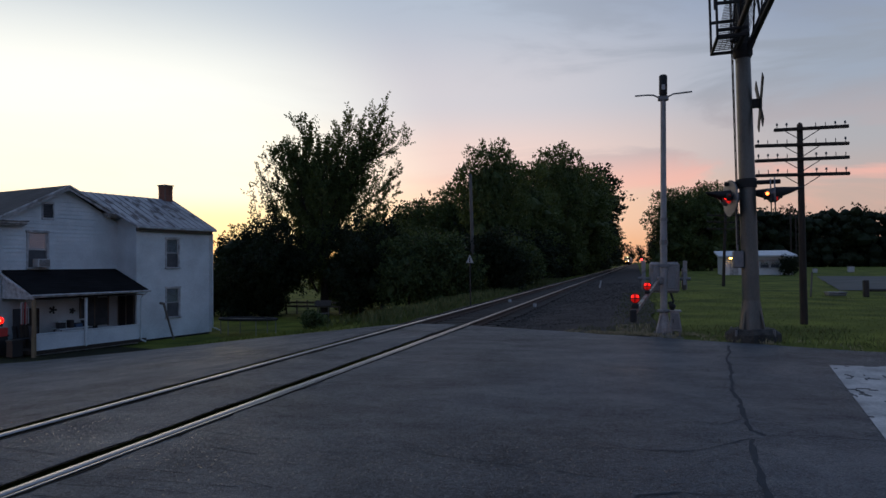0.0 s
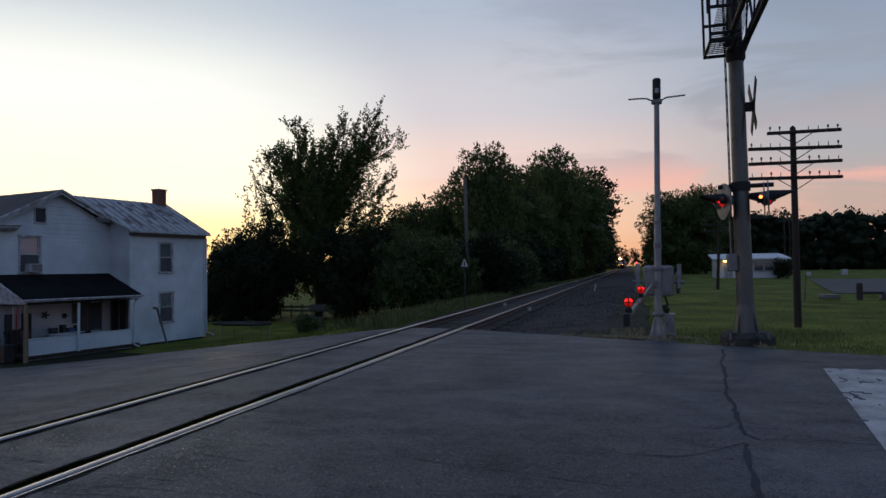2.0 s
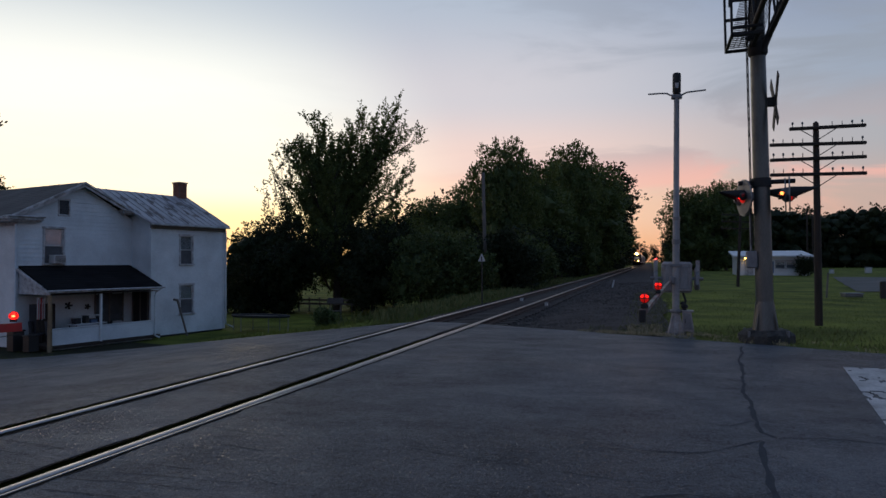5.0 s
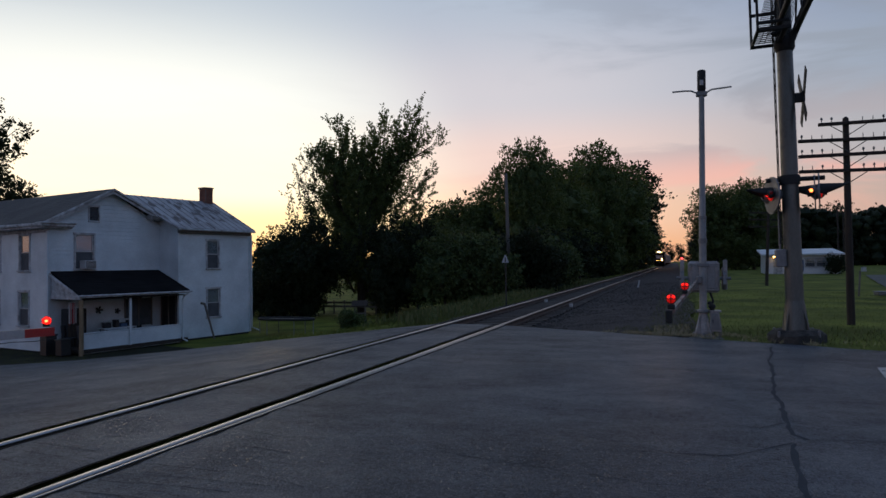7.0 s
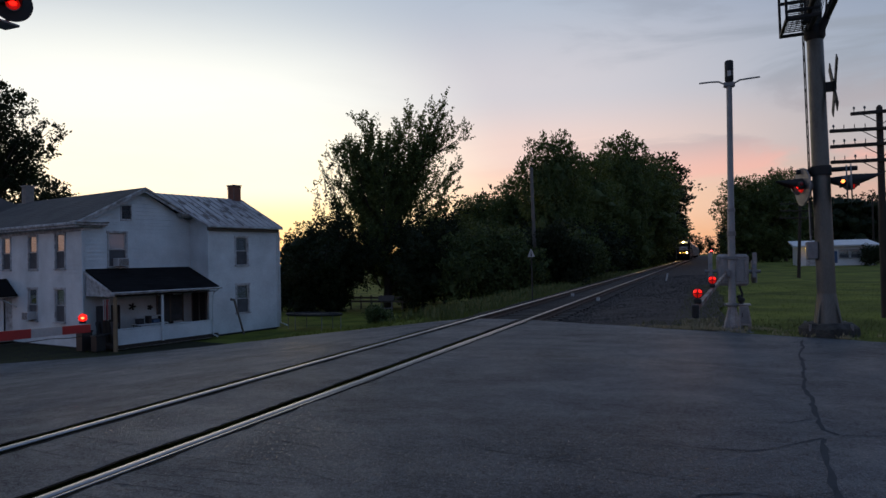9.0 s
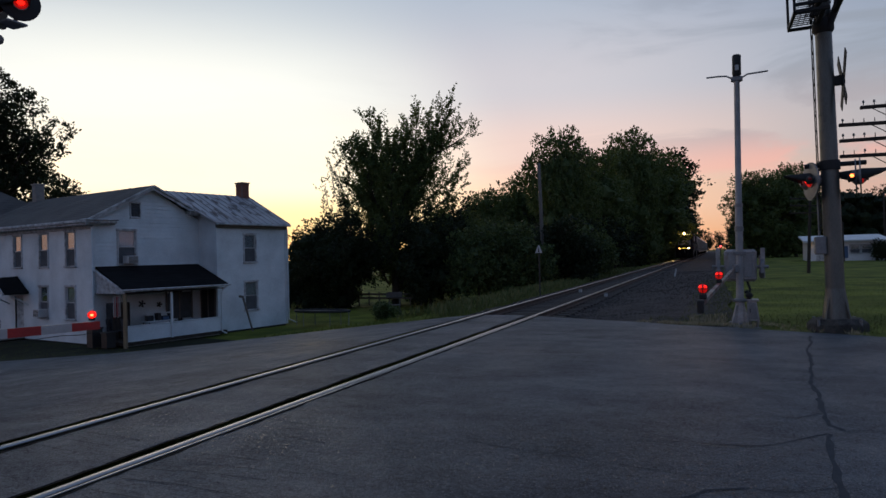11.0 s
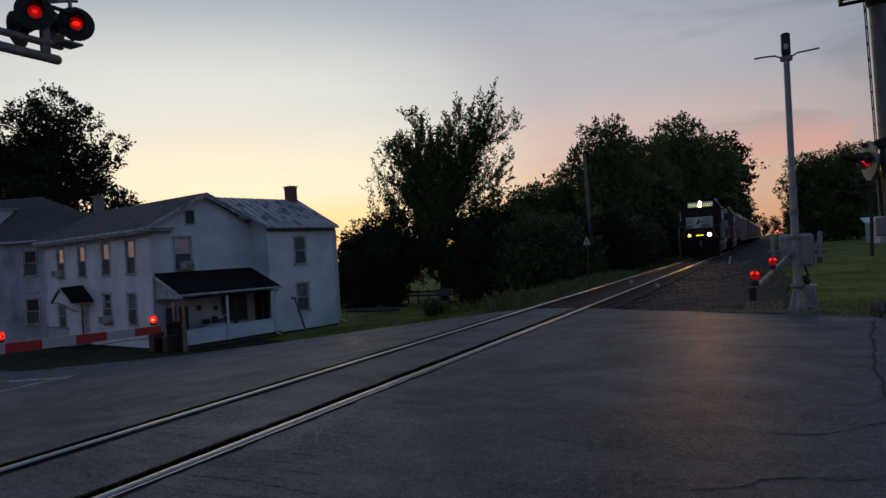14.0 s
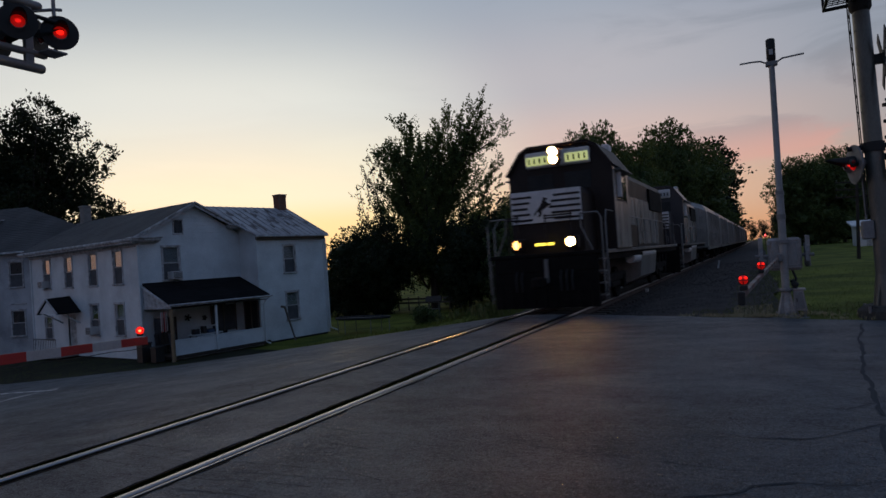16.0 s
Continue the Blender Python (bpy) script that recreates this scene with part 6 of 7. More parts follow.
    g.box((0.05, 0, -0.05), (0.72, 0.6, 0.12), 0.03)
    part("footing", g, M["concrete"], t, "concrete footing")
    # gate mechanism and counterweights
    g = Geo()
    g.box((0.02, 0.32, 1.25), (0.62, 0.45, 0.66), 0.05)
    mech = part("gate_mechanism", g, M["gate_cast"], t, "grey cast gate mechanism housing")
    g = Geo()
    for x in (-0.26, 0.26):
        for z in (1.02, 1.48):
            g.tube([(x, 0.07, z), (x, 0.10, z)], 0.03, 8)
    g.box((0.02, 0.085, 1.25), (0.46, 0.03, 0.5), 0.015)
    part("cover", g, M["alu"], mech)
    for z in (0.98, 1.52):
        g = Geo()
        g.box((0.02, 0.088, z), (0.58, 0.03, 0.035), 0.008)
        part("rib", g, M["gate_cast"], mech)
    g = Geo()
    g.tube([(0.0, -0.09, 1.50), (0.0, 0.10, 1.50)], 0.03, 8)
    g.box((0, -0.085, 1.50), (0.24, 0.025, 0.07), 0.008)
    part("mast_clamp", g, M["galv"], mech, "bolted mast clamp")
    for x in (-0.10, 0.10):
        g = Geo()
        g.tube([(x, -0.11, 1.50), (x, -0.08, 1.50)], 0.016, 6)
        part("bolt", g, M["galv"], mech)
    for x in (-0.41, 0.44):
        g = Geo()
        g.box((x, 0.18, 1.30), (0.085, 0.035, 0.62), 0.01)
        part("side_arm", g, M["gate_cast"], t, "upright pale iron side arm")
    for x in (-0.40, 0.42):
        g = Geo()
        g.prism([(0.02, 1.10), (0.16, 0.98), (0.62, 1.0), (0.70, 1.15), (0.64, 1.42), (0.30, 1.46), (0.05, 1.30)], x - 0.03, x + 0.03, "x")
        part("counterweight", g, M["galv"], t, "grey iron counterweight plate")
    g = Geo()
    g.tube([(-0.52, 0.18, 1.22), (0.55, 0.18, 1.22)], 0.035, 10)
    part("shaft", g, M["galv"], t)
    g = Geo()
    g.tube([(0.14, 0.12, 0.55), (0.2, 0.15, 0.75), (0.12, 0.2, 1.0)], 0.025, 8)
    part("conduit", g, M["hood"], t)
    # bell and arms at the head
    g = Geo()
    g.tube([(0, 0, 5.13), (0, 0, 5.17), (0, 0, 5.56), (0, 0, 5.58)], [0.065, 0.085, 0.085, 0.06], 14)
    bell = part("bell", g, M["hood"], t, "dark cylindrical electronic bell")
    g = Geo()
    g.box((-0.0, -0.086, 5.30), (0.07, 0.012, 0.11), 0.004)
    part("plate", g, M["white_metal"], bell)
    g = Geo()
    g.box((0, 0, 5.08), (0.22, 0.12, 0.10), 0.015)
    part("bracket", g, M["galv"], t)
    for s in (-1, 1):
        g = Geo()
        g.tube([(s * 0.05, 0, 5.02), (s * 0.09, 0, 5.10), (s * 0.2, 0, 5.16), (s * 0.35, 0, 5.17), (s * 0.58, 0, 5.165 + (0.02 if s > 0 else 0.0))], 0.017, 8)
        part("arm", g, M["galv"], t, "thin curved bracket arm")
    gate_arm(t, ((-0.12, -0.2, 1.17), (-0.575, -8.35, 1.09)), 0.055, ((0.975, "lens_red", 0.044), (0.64, "lens_red", 0.050)), False)
    g = Geo()
    g.box((-0.58, -8.42, 1.07), (0.062, 0.12, 0.12), 0.01)
    part("arm_tip", g, M["hood"], t, "dark end cap of the arm")
    g = Geo()
    g.box((-0.08, 0.0, 1.19), (0.10, 0.6, 0.16), 0.02)
    part("arm_clamp", g, M["galv"], t)
    return t


def build_cantilever_right():
    t = thing("cantilever_signal", pose(7.20, 14.6, -0.02, 0, -0.75, 0), "tall grey steel cantilever mast with flashing red lamps and crossbuck", "railway signal")
    g = Geo()
    g.tube([(0, 0, 0.1), (0, 0, 2.5), (0, 0, 5.6), (0, 0, 8.6)], [0.165, 0.155, 0.142, 0.135], 20)
    part("mast", g, M["mast_steel"], t, "thick dull aluminium mast")
    g = Geo()
    for k in range(4):
        a = math.pi / 4 + k * math.pi / 2
        c, s = math.cos(a), math.sin(a)
        g.add([(0.15 * c - 0.015 * s, 0.15 * s + 0.015 * c, 0.75), (0.15 * c + 0.015 * s, 0.15 * s - 0.015 * c, 0.75), (0.33 * c + 0.015 * s, 0.33 * s - 0.015 * c, 0.12), (0.33 * c - 0.015 * s, 0.33 * s + 0.015 * c, 0.12), (0.15 * c - 0.015 * s, 0.15 * s + 0.015 * c, 0.12), (0.15 * c + 0.015 * s, 0.15 * s - 0.015 * c, 0.12)],
              [(0, 1, 2, 3), (0, 3, 4), (1, 5, 2), (3, 2, 5, 4)])
    g.tube([(0, 0, 0.1), (0, 0, 0.80)], [0.26, 0.165], 12)
    part("flared_base", g, M["mast_steel"], t)
    g = Geo()
    vs = []
    for z, r in ((-0.2, 0.54), (0.15, 0.50), (0.24, 0.40)):
        vs += [((r + 0.07 * noise.noise((3 * math.cos(k * 0.42), 3 * math.sin(k * 0.42), z * 9))) * math.cos(k * 0.4189), (r + 0.07 * noise.noise((3 * math.cos(k * 0.42), 3 * math.sin(k * 0.42), z * 9 + 5))) * math.sin(k * 0.4189), z + 0.03 * noise.noise((k * 1.7, z, 1))) for k in range(15)]
    vs.append((0, 0, 0.24))
    g.add(vs, [(j * 15 + k, j * 15 + (k + 1) % 15, j * 15 + 15 + (k + 1) % 15, j * 15 + 15 + k) for j in range(2) for k in range(15)] + [(30 + k, 30 + (k + 1) % 15, 45) for k in range(15)])
    part("footing", g, M["old_concrete"], t, "crumbling dark concrete footing")
    for k in range(4):
        g = Geo()
        x, y = (0.34 if k % 2 else -0.34), (0.34 if k < 2 else -0.34)
        g.tube([(x, y, 0.12), (x, y, 0.24)], 0.025, 6)
        part("anchor_bolt", g, M["galv"], t)
    # ladder
    g = Geo()
    for x, y in ((-0.225, -0.13), (-0.16, 0.18)):
        g.tube([(x, y, 1.9), (x, y, 8.0)], 0.010, 6)
    lad = part("ladder", g, M["hood"], t, "narrow dark steel ladder")
    for k in range(20):
        g = Geo()
        g.tube([(-0.225, -0.13, 2.0 + 0.3 * k), (-0.16, 0.18, 2.0 + 0.3 * k)], 0.011, 5)
        part("rung", g, M["hood"], lad)
    # platform cage with grating round the arm
    z0 = 5.84
    g = Geo()
    g.tube([(-0.10, -0.9, z0), (-0.10, 0.2, z0)], 0.045, 6)
    c = part("platform_cage", g, M["hood"], t, "dark steel maintenance cage")
    bars = []
    for y in (-0.95, 0.15):
        bars += [((-0.30, y, z0), (0.58, 0.05, 0.06)), ((-0.57, y, z0 + 0.60), (0.045, 0.045, 1.2)), ((-0.34, y, z0 + 0.64), (0.48, 0.04, 0.06))]
    bars += [((-0.30, -0.95, z0 + 0.13), (0.54, 0.04, 0.05)), ((-0.42, -0.95, z0 + 1.2), (0.045, 0.045, 1.15)), ((-0.60, -0.95, z0 + 0.95), (0.04, 0.04, 0.85))]
    bars += [((-0.57, -0.4, z), (0.045, 1.15, 0.05)) for z in (z0, z0 + 1.2)]
    for p, q in bars:
        g = Geo()
        g.box(p, q, 0.006)
        part("cage_bar", g, M["hood"], c)
    for i in range(6):
        g = Geo()
        g.box((-0.52 + 0.09 * i, -0.4, z0 + 0.05), (0.006, 1.05, 0.02))
        part("grate_bar", g, M["hood"], c)
    for i in range(9):
        g = Geo()
        g.box((-0.29, -0.88 + 0.12 * i, z0 + 0.05), (0.50, 0.006, 0.02))
        part("grate_bar", g, M["hood"], c)
    # leaning mesh panel
    g = Geo()
    for i in range(17):
        g.box((-0.36 + 0.024 * i + 0.18, -0.45, z0 + 0.75), (0.011, 0.012, 1.5), ry=14)
    for i in range(48):
        zz = z0 + 0.04 + 0.031 * i
        g.box((-0.18 + (zz - z0 - 0.75) * 0.25 + 0.01, -0.45, zz), (0.40, 0.012, 0.012))
    part("mesh_panel", g, M["hood"], c)
    # truss arm going out over the road
    g = Geo()
    for x in (-0.16, 0.20):
        g.tube([(x, 0.0, 6.0), (x, -6.5, 6.25)], 0.05, 8)
        g.tube([(x, 0.0, 7.0), (x, -6.5, 6.95)], 0.05, 8)
    for i in range(7):
        for x in (-0.16, 0.20):
            g.tube([(x, -0.9 * i, 6.0 + 0.03 * i), (x, -0.9 * i - 0.45, 7.0), (x, -0.9 * i - 0.9, 6.03 + 0.03 * i)], 0.025, 6)
    part("truss_arm", g, M["hood"], t, "dark steel truss arm over the road")
    g = Geo()
    g.tube([(0.06, -0.12, 5.7), (0.55, -0.25, 6.9)], 0.07, 8)
    g.tube([(0, 0, 5.64), (0, 0, 5.70), (0, 0, 5.86), (0, 0, 5.92)], [0.15, 0.185, 0.185, 0.15], 16)
    part("brace", g, M["hood"], t)
    # crossbuck
    xb = Geo()
    xb.box((0.22, 0, 4.72), (0.20, 0.10, 0.18), 0.01)
    part("crossbuck_bracket", xb, M["hood"], t)
    for s in (-1, 1):
        g = Geo(pose(0.285, 0, 4.72, 0, 0, -1) @ pose(0, 0, 0, s * 40, 0, 0))
        g.box((0.012 * s, 0, 0), (0.018, 0.20, 1.22), 0.004)
        part("crossbuck_blade", g, M["hood"], t, "narrow dark crossbuck blade")
    # lamp clusters on a crossarm
    g = Geo()
    g.tube([(-0.42, 0, 3.14), (0.60, 0, 3.14)], 0.045, 10)
    g.tube([(0, 0, 3.04), (0, 0, 3.22)], 0.18, 16)
    part("lamp_crossarm", g, M["hood"], t)
    flasher(t, pose(-0.34, -0.05, 2.86, 0, 0, -74) @ Matrix.Scale(1.2, 4), "lens_red", plate="galv")
    flasher(t, pose(-0.30, 0.16, 2.84, 0, 0, 104) @ Matrix.Scale(1.2, 4), "lens_off", plate="galv")
    flasher(t, pose(0.50, -0.05, 2.88, 0, 0, 80) @ Matrix.Scale(1.2, 4), "lens_red", plate="galv")
    flasher(t, pose(0.44, 0.16, 2.88, 0, 0, -100) @ Matrix.Scale(1.2, 4), "lens_off", plate="galv")
    for x in (-0.37, 0.31):
        g = Geo()
        g.dome((x, -0.24, 2.86), 0.07, 12, 6, 1.2)
        lp = part("side_lamp", g, M["hood"], t, "small dark lamp beside the flashers")
        g = Geo()
        g.dome((x, -0.29, 2.88), 0.036, 10, 6, 1.0)
        part("lens", g, M["lens_amber" if x > 0 else "lens_off"], lp, "small round lens")
    g = Geo()
    g.box((-0.22, -0.05, 1.62), (0.19, 0.20, 0.34), 0.02)
    part("junction_box", g, M["galv"], t, "grey junction box on the mast")
    g = Geo()
    g.tube([(-0.22, 0, 1.8), (-0.22, 0, 3.1)], 0.02, 6)
    part("conduit", g, M["galv"], t)


def build_left_signals():
    zg = road_height(-5.2)
    t = thing("gate_mast", pose(-5.2, -0.9, zg), "lowered red and white striped crossing gate with lit red lamps", "crossing gate")
    g = Geo()
    g.tube([(0, 0, 0), (0, 0, 3.2)], 0.065, 12)
    part("pole", g, M["alu"], t)
    g = Geo()
    g.box((0, -0.3, 1.0), (0.6, 0.45, 0.66), 0.05)
    part("gate_mechanism", g, M["galv"], t)
    g = Geo()
    g.box((0, 0, 0.02), (0.8, 0.8, 0.2), 0.03)
    part("footing", g, M["concrete"], t)
    gate_arm(t, ((0.05, 0.2, 1.18), (0.08, 9.74, 0.935)), 0.185, ((0.985, "lens_red", 0.072), (0.70, "lens_red", 0.068), (0.42, "lens_red_dim", 0.068)), True)
    t = thing("cantilever_signal", pose(-5.5, -1.85, road_height(-5.5)), "grey pipe cantilever arm with black round red lamps over the road", "railway signal")
    g = Geo()
    g.tube([(0, 0, 0), (0, 0, 7.2)], [0.18, 0.15], 18)
    part("mast", g, M["alu"], t)
    g = Geo()
    g.box((0, 0, 0.05), (1.0, 1.0, 0.25), 0.04)
    part("footing", g, M["concrete"], t)
    zz = 5.70
    for name, z, y1, r in (("lower_pipe", zz, 9.24, 0.08), ("upper_pipe", zz + 1.05, 9.24, 0.08), ("walkway_bar", zz + 0.24, 9.30, 0.06)):
        g = Geo()
        g.tube([(0.05, 0, z), (0.05, y1 - 0.03, z), (0.05, y1, z)], [r, r, r * 0.8], 14)
        part(name, g, M["galv"], t, "grey steel pipe of the arm")
    g = Geo()
    g.box((0.20, 9.30, zz + 0.26), (0.34, 0.34, 0.04), 0.01)
    part("foot_plate", g, M["galv"], t)
    for y in (2.0, 4.5, 7.0, 9.0):
        g = Geo()
        g.box((0.05, y, zz + 0.52), (0.09, 0.14, 1.02), 0.01)
        part("upright", g, M["galv"], t)
    g = Geo()
    g.tube([(0.14, 6.0, zz + 1.95), (0.14, 9.36, zz + 1.95), (0.14, 9.42, zz + 1.85), (0.14, 9.42, zz + 0.25)], 0.032, 8)
    g.tube([(0.05, 9.10, zz + 0.95), (0.14, 9.42, zz + 1.05), (0.16, 9.55, zz + 1.08)], 0.028, 6)
    part("hand_rail", g, M["galv"], t)
    g = Geo()
    g.tube([(0.10, 9.0, zz + 0.86), (0.24, 9.45, zz + 0.80)], 0.035, 8)
    g.tube([(0.10, 8.6, zz + 0.92), (0.22, 8.8, zz + 0.86)], 0.035, 8)
    part("lamp_bracket", g, M["hood"], t)
    flasher(t, pose(-0.10, 8.66, zz + 0.40, 0, 0, 118), "lens_off")
    flasher(t, pose(0.22, 8.74, zz + 0.64, 0, 0, 62), "lens_red_dim")
    flasher(t, pose(0.24, 9.44, zz + 0.64, 0, 0, 60), "lens_red")
    flasher(t, pose(-0.04, 9.26, zz + 0.58, 0, 0, 118), "lens_off")


build_gate_right()
build_cantilever_right()
build_left_signals()


# ---- poles, signs, yard ----
def telegraph_pole(m, h, arms, r=0.13, label="dark wooden telegraph pole with four crossarms of insulators", wood="pole_wood", w=2.25, lean=0.0):
    t = thing("telegraph_pole", m, label, "utility pole")
    g = Geo()
    g.tube([(0, 0, -0.4), (0, 0, h * 0.5), (0, 0, h), (0, 0, h + 0.05)], [r, r * 0.86, r * 0.72, r * 0.3], 12)
    part("pole", g, M[wood], t)
    rng = random.Random(int(h * 10))
    for i, z in enumerate(arms):
        g = Geo(pose(0, -r, z, 0, rng.uniform(-1.0, 1.0), 0))
        x0 = -w / 2 + (0.45 if i == 0 and len(arms) > 3 else 0)
        g.box(((x0 + w / 2) / 2, 0, 0), (w / 2 - x0, 0.08, 0.08), 0.012)
        a = part("crossarm", g, M[wood], t)
        for s in (-1, 1):
            g = Geo(pose(0, -r - 0.05, z))
            g.tube([(0, 0, -0.30), (s * 0.42, 0, -0.03)], 0.011, 5)
            part("brace", g, M["black"], a)
        for k in range(10):
            x = -w / 2 + 0.08 + (w - 0.16) * k / 9
            if x < x0 or abs(x) < 0.12:
                continue
            g = Geo(pose(x, -r, z + 0.04))
            g.tube([(0, 0, 0), (0, 0, 0.10)], 0.010, 5)
            if rng.random() < 0.5:
                g.tube([(0, 0, 0.06), (0, 0, 0.08), (0, 0, 0.11), (0, 0, 0.12)], [0.028, 0.024, 0.022, 0.008], 8)
            part("insulator", g, M["insulator"], a)
    return t


telegraph_pole(pose(8.94, 18.4, 0, 0, 0, 6), 4.92, (4.80, 4.405, 4.05, 3.67), 0.092, w=2.15)
telegraph_pole(pose(10.5, 48, 0, 0, 2.5, -8), 4.8, (4.6, 4.15, 3.7), 0.11, "distant dark leaning telegraph pole", "pole_wood", 2.3)
telegraph_pole(pose(-7.0, 50, -1.4, 0, -1, 0), 9.8, (), 0.16, "tall bare grey wooden pole among the bushes", "old_pole")
telegraph_pole(pose(16.4, 74, 0), 3.8, (), 0.11, "short bare wooden pole by the shed", "pole_wood")
telegraph_pole(pose(23.8, 94, 0), 7.8, (), 0.12, "tall thin bare pole behind the shed", "pole_wood")
telegraph_pole(pose(24.4, 94, 0), 7.4, (), 0.10, "thin bare pole behind the shed", "pole_wood")


def build_sign():
    t = thing("track_sign", pose(-2.0, 28.6, -0.42), "small pale triangular sign on a thin dark post", "sign")
    g = Geo()
    g.tube([(0, 0, -0.2), (0, 0, 2.05)], 0.03, 8)
    part("post", g, M["black"], t)
    g = Geo()
    g.prism([(-0.16, 2.02), (0.16, 2.02), (0.02, 2.36), (-0.02, 2.36)], -0.045, -0.03)
    p = part("plate", g, M["white_metal"], t)
    g = Geo()
    g.prism([(-0.03, 2.05), (0.03, 2.05), (0.012, 2.26), (-0.012, 2.26)], -0.053, -0.047)
    part("mark", g, M["black"], p)


def build_yard():
    # white shed across the field
    S = pose(13.77, 77.5, -0.02, 0, 0, -2)
    t = thing("shed", S, "long low white building with a row of windows and pale roof", "building")
    g = Geo()
    holes = [(3.75 + 0.98 * i, 4.58 + 0.98 * i, 0.85, 1.6) for i in range(3)] + [(0.75, 1.6, 0.05, 1.9)]
    lap_wall(g, (0, 0), (6.85, 0), 0, 2.15, holes, None, 0.3, 0.01)
    lap_wall(g, (6.85, 0), (6.85, 6), 0, 2.15, (), None, 0.3, 0.01)
    lap_wall(g, (0, 6), (0, 0), 0, 2.15, (), None, 0.3, 0.01)
    lap_wall(g, (6.85, 6), (0, 6), 0, 2.15, (), None, 0.3, 0.01)
    w = part("wall", g, M["shed_white"], t)
    wm = wall_frame((0, 0), (6.85, 0))
    for h in holes[:3]:
        window(w, wm, h, 0.4)
    g = Geo(wm)
    g.box((1.175, -0.06, 0.97), (0.85, 0.05, 1.85), 0.01)
    part("door", g, M["trim"], w)
    g = Geo(wm)
    g.box((3.25, 0.04, 0.95), (0.6, 0.05, 1.2), 0.01)
    part("notice_panel", g, M["blue"], w, "faded blue panel on the wall")
    g = Geo()
    slab(g, (-0.4, -0.5, 2.16), (7.2, -0.5, 2.16), (7.2, 6.4, 2.75), (-0.4, 6.4, 2.75), 0.16)
    part("roof", g, M["shed_white"], t, "shallow white metal roof")
    lamp = thing("wall_lamp", S @ pose(0.85, -0.16, 1.85), "small lit amber lamp over the shed door", "lamp")
    g = Geo()
    g.box((0, 0, 0.05), (0.4, 0.14, 0.18), 0.03)
    part("shade", g, M["white_metal"], lamp)
    g = Geo()
    g.box((0, -0.14, 0.03), (0.26, 0.16, 0.14), 0.03)
    part("bulb", g, M["porch_lamp"], lamp)
    rng = np.random.default_rng(7)
    make_tree("bush", S @ pose(6.2, -1.2, 0), blob_crown(rng, 14, (0, 0, 1.0), (0.6, 0.6, 0.9), 0.45), (0.6, 0.08), 500, 8, 0.16, 0.25, "leaf_dark", "small clipped dark evergreen by the shed", 8, category="bush", limbs=False)
    # pale gravel drive behind the lawn
    g = Geo()
    vs = []
    for j in range(13):
        for i in range(25):
            y = 41 + 2.5 * j
            x = 15.6 + 0.19 * (y - 41) + 0.15 * noise.noise((y * 0.3, 0, 0)) * (i == 0) + 2.2 * i
            y += 0.7 * noise.noise((x * 0.2, 3, 0)) * (j in (0, 12))
            vs.append((x, y - 0.05 * i, land_height(x, y - 0.05 * i) + 0.04))
    g.add(vs, [(j * 25 + i, j * 25 + i + 1, (j + 1) * 25 + i + 1, (j + 1) * 25 + i) for j in range(12) for i in range(24)], True)
    tagged(part("gravel_drive", g, M["drive"]), "pale grey gravel drive across the field", "drive", kind="structure")
    # dark mailbox-like switch box and low slab near the lawn
    t = thing("equipment_post", pose(14.5, 33.0, -0.05), "black box on a short post with a side arm", "signal post")
    g = Geo()
    g.box((0, 0, 0.37), (0.22, 0.2, 0.74), 0.03)
    part("post", g, M["black"], t)
    g = Geo()
    g.box((0.7, 0, 0.30), (1.2, 0.12, 0.12), 0.03)
    part("side_arm", g, M["black"], t)
    g = Geo()
    g.dome((1.15, 0, 0.0), 0.42, 12, 6, 0.9, False)
    part("drum", g, M["black"], t)
    t = thing("lawn_cover", pose(13.5, 33.7, -0.02, 0, 0, 10), "low grey metal cover lying on the lawn", "utility cover")
    g = Geo()
    g.box((0, 0, 0.06), (0.75, 0.5, 0.14), 0.04)
    part("body", g, M["galv"], t)
    g = Geo()
    g.box((0, 0, 0.145), (0.8, 0.55, 0.04), 0.015)
    part("lid", g, M["galv"], t)
    t = thing("marker_stake", pose(12.35, 33, 0, 0, 4, 0), "thin pale leaning stake on the lawn", "stake")
    g = Geo()
    g.box((0, 0, 0.5), (0.07, 0.05, 1.1), 0.01)
    part("stake", g, M["old_pole"], t)
    for x, y, s in ((26, 92, 0.5), (31, 96, 0.7), (36, 88, 0.45)):
        t = thing("utility_box", pose(x, y, 0), "small pale utility box beyond the field", "box", "far utility boxes")
        g = Geo()
        g.box((0, 0, s / 2), (s, s * 0.7, s), 0.03)
        part("body", g, M["white_metal"], t)
        g = Geo()
        g.box((0, 0, s + 0.03), (s * 1.08, s * 0.78, 0.06), 0.01)
        part("lid", g, M["galv"], t)
    # far red signal
    t = thing("block_signal", pose(6.0, 150, -0.1), "distant railway signal with one red lamp", "railway signal")
    g = Geo()
    g.tube([(0, 0, 0), (0, 0, 3.2)], 0.07, 8)
    part("post", g, M["black"], t)
    g = Geo()
    g.box((0, 0, 2.2), (0.5, 0.2, 0.9), 0.04)
    hd = part("head", g, M["black"], t)
    g = Geo()
    g.tube([(0, -0.11, 2.2), (0, -0.14, 2.2)], 0.16, 12)
    part("lens", g, M["far_red"], hd)
    t = thing("mile_marker", pose(2.6, 46, -0.12, 0, 12, 0), "short pale leaning marker stake beside the ballast", "stake")
    g = Geo()
    g.box((0, 0, 0.2), (0.09, 0.05, 0.55), 0.01)
    part("stake", g, M["white_metal"], t)
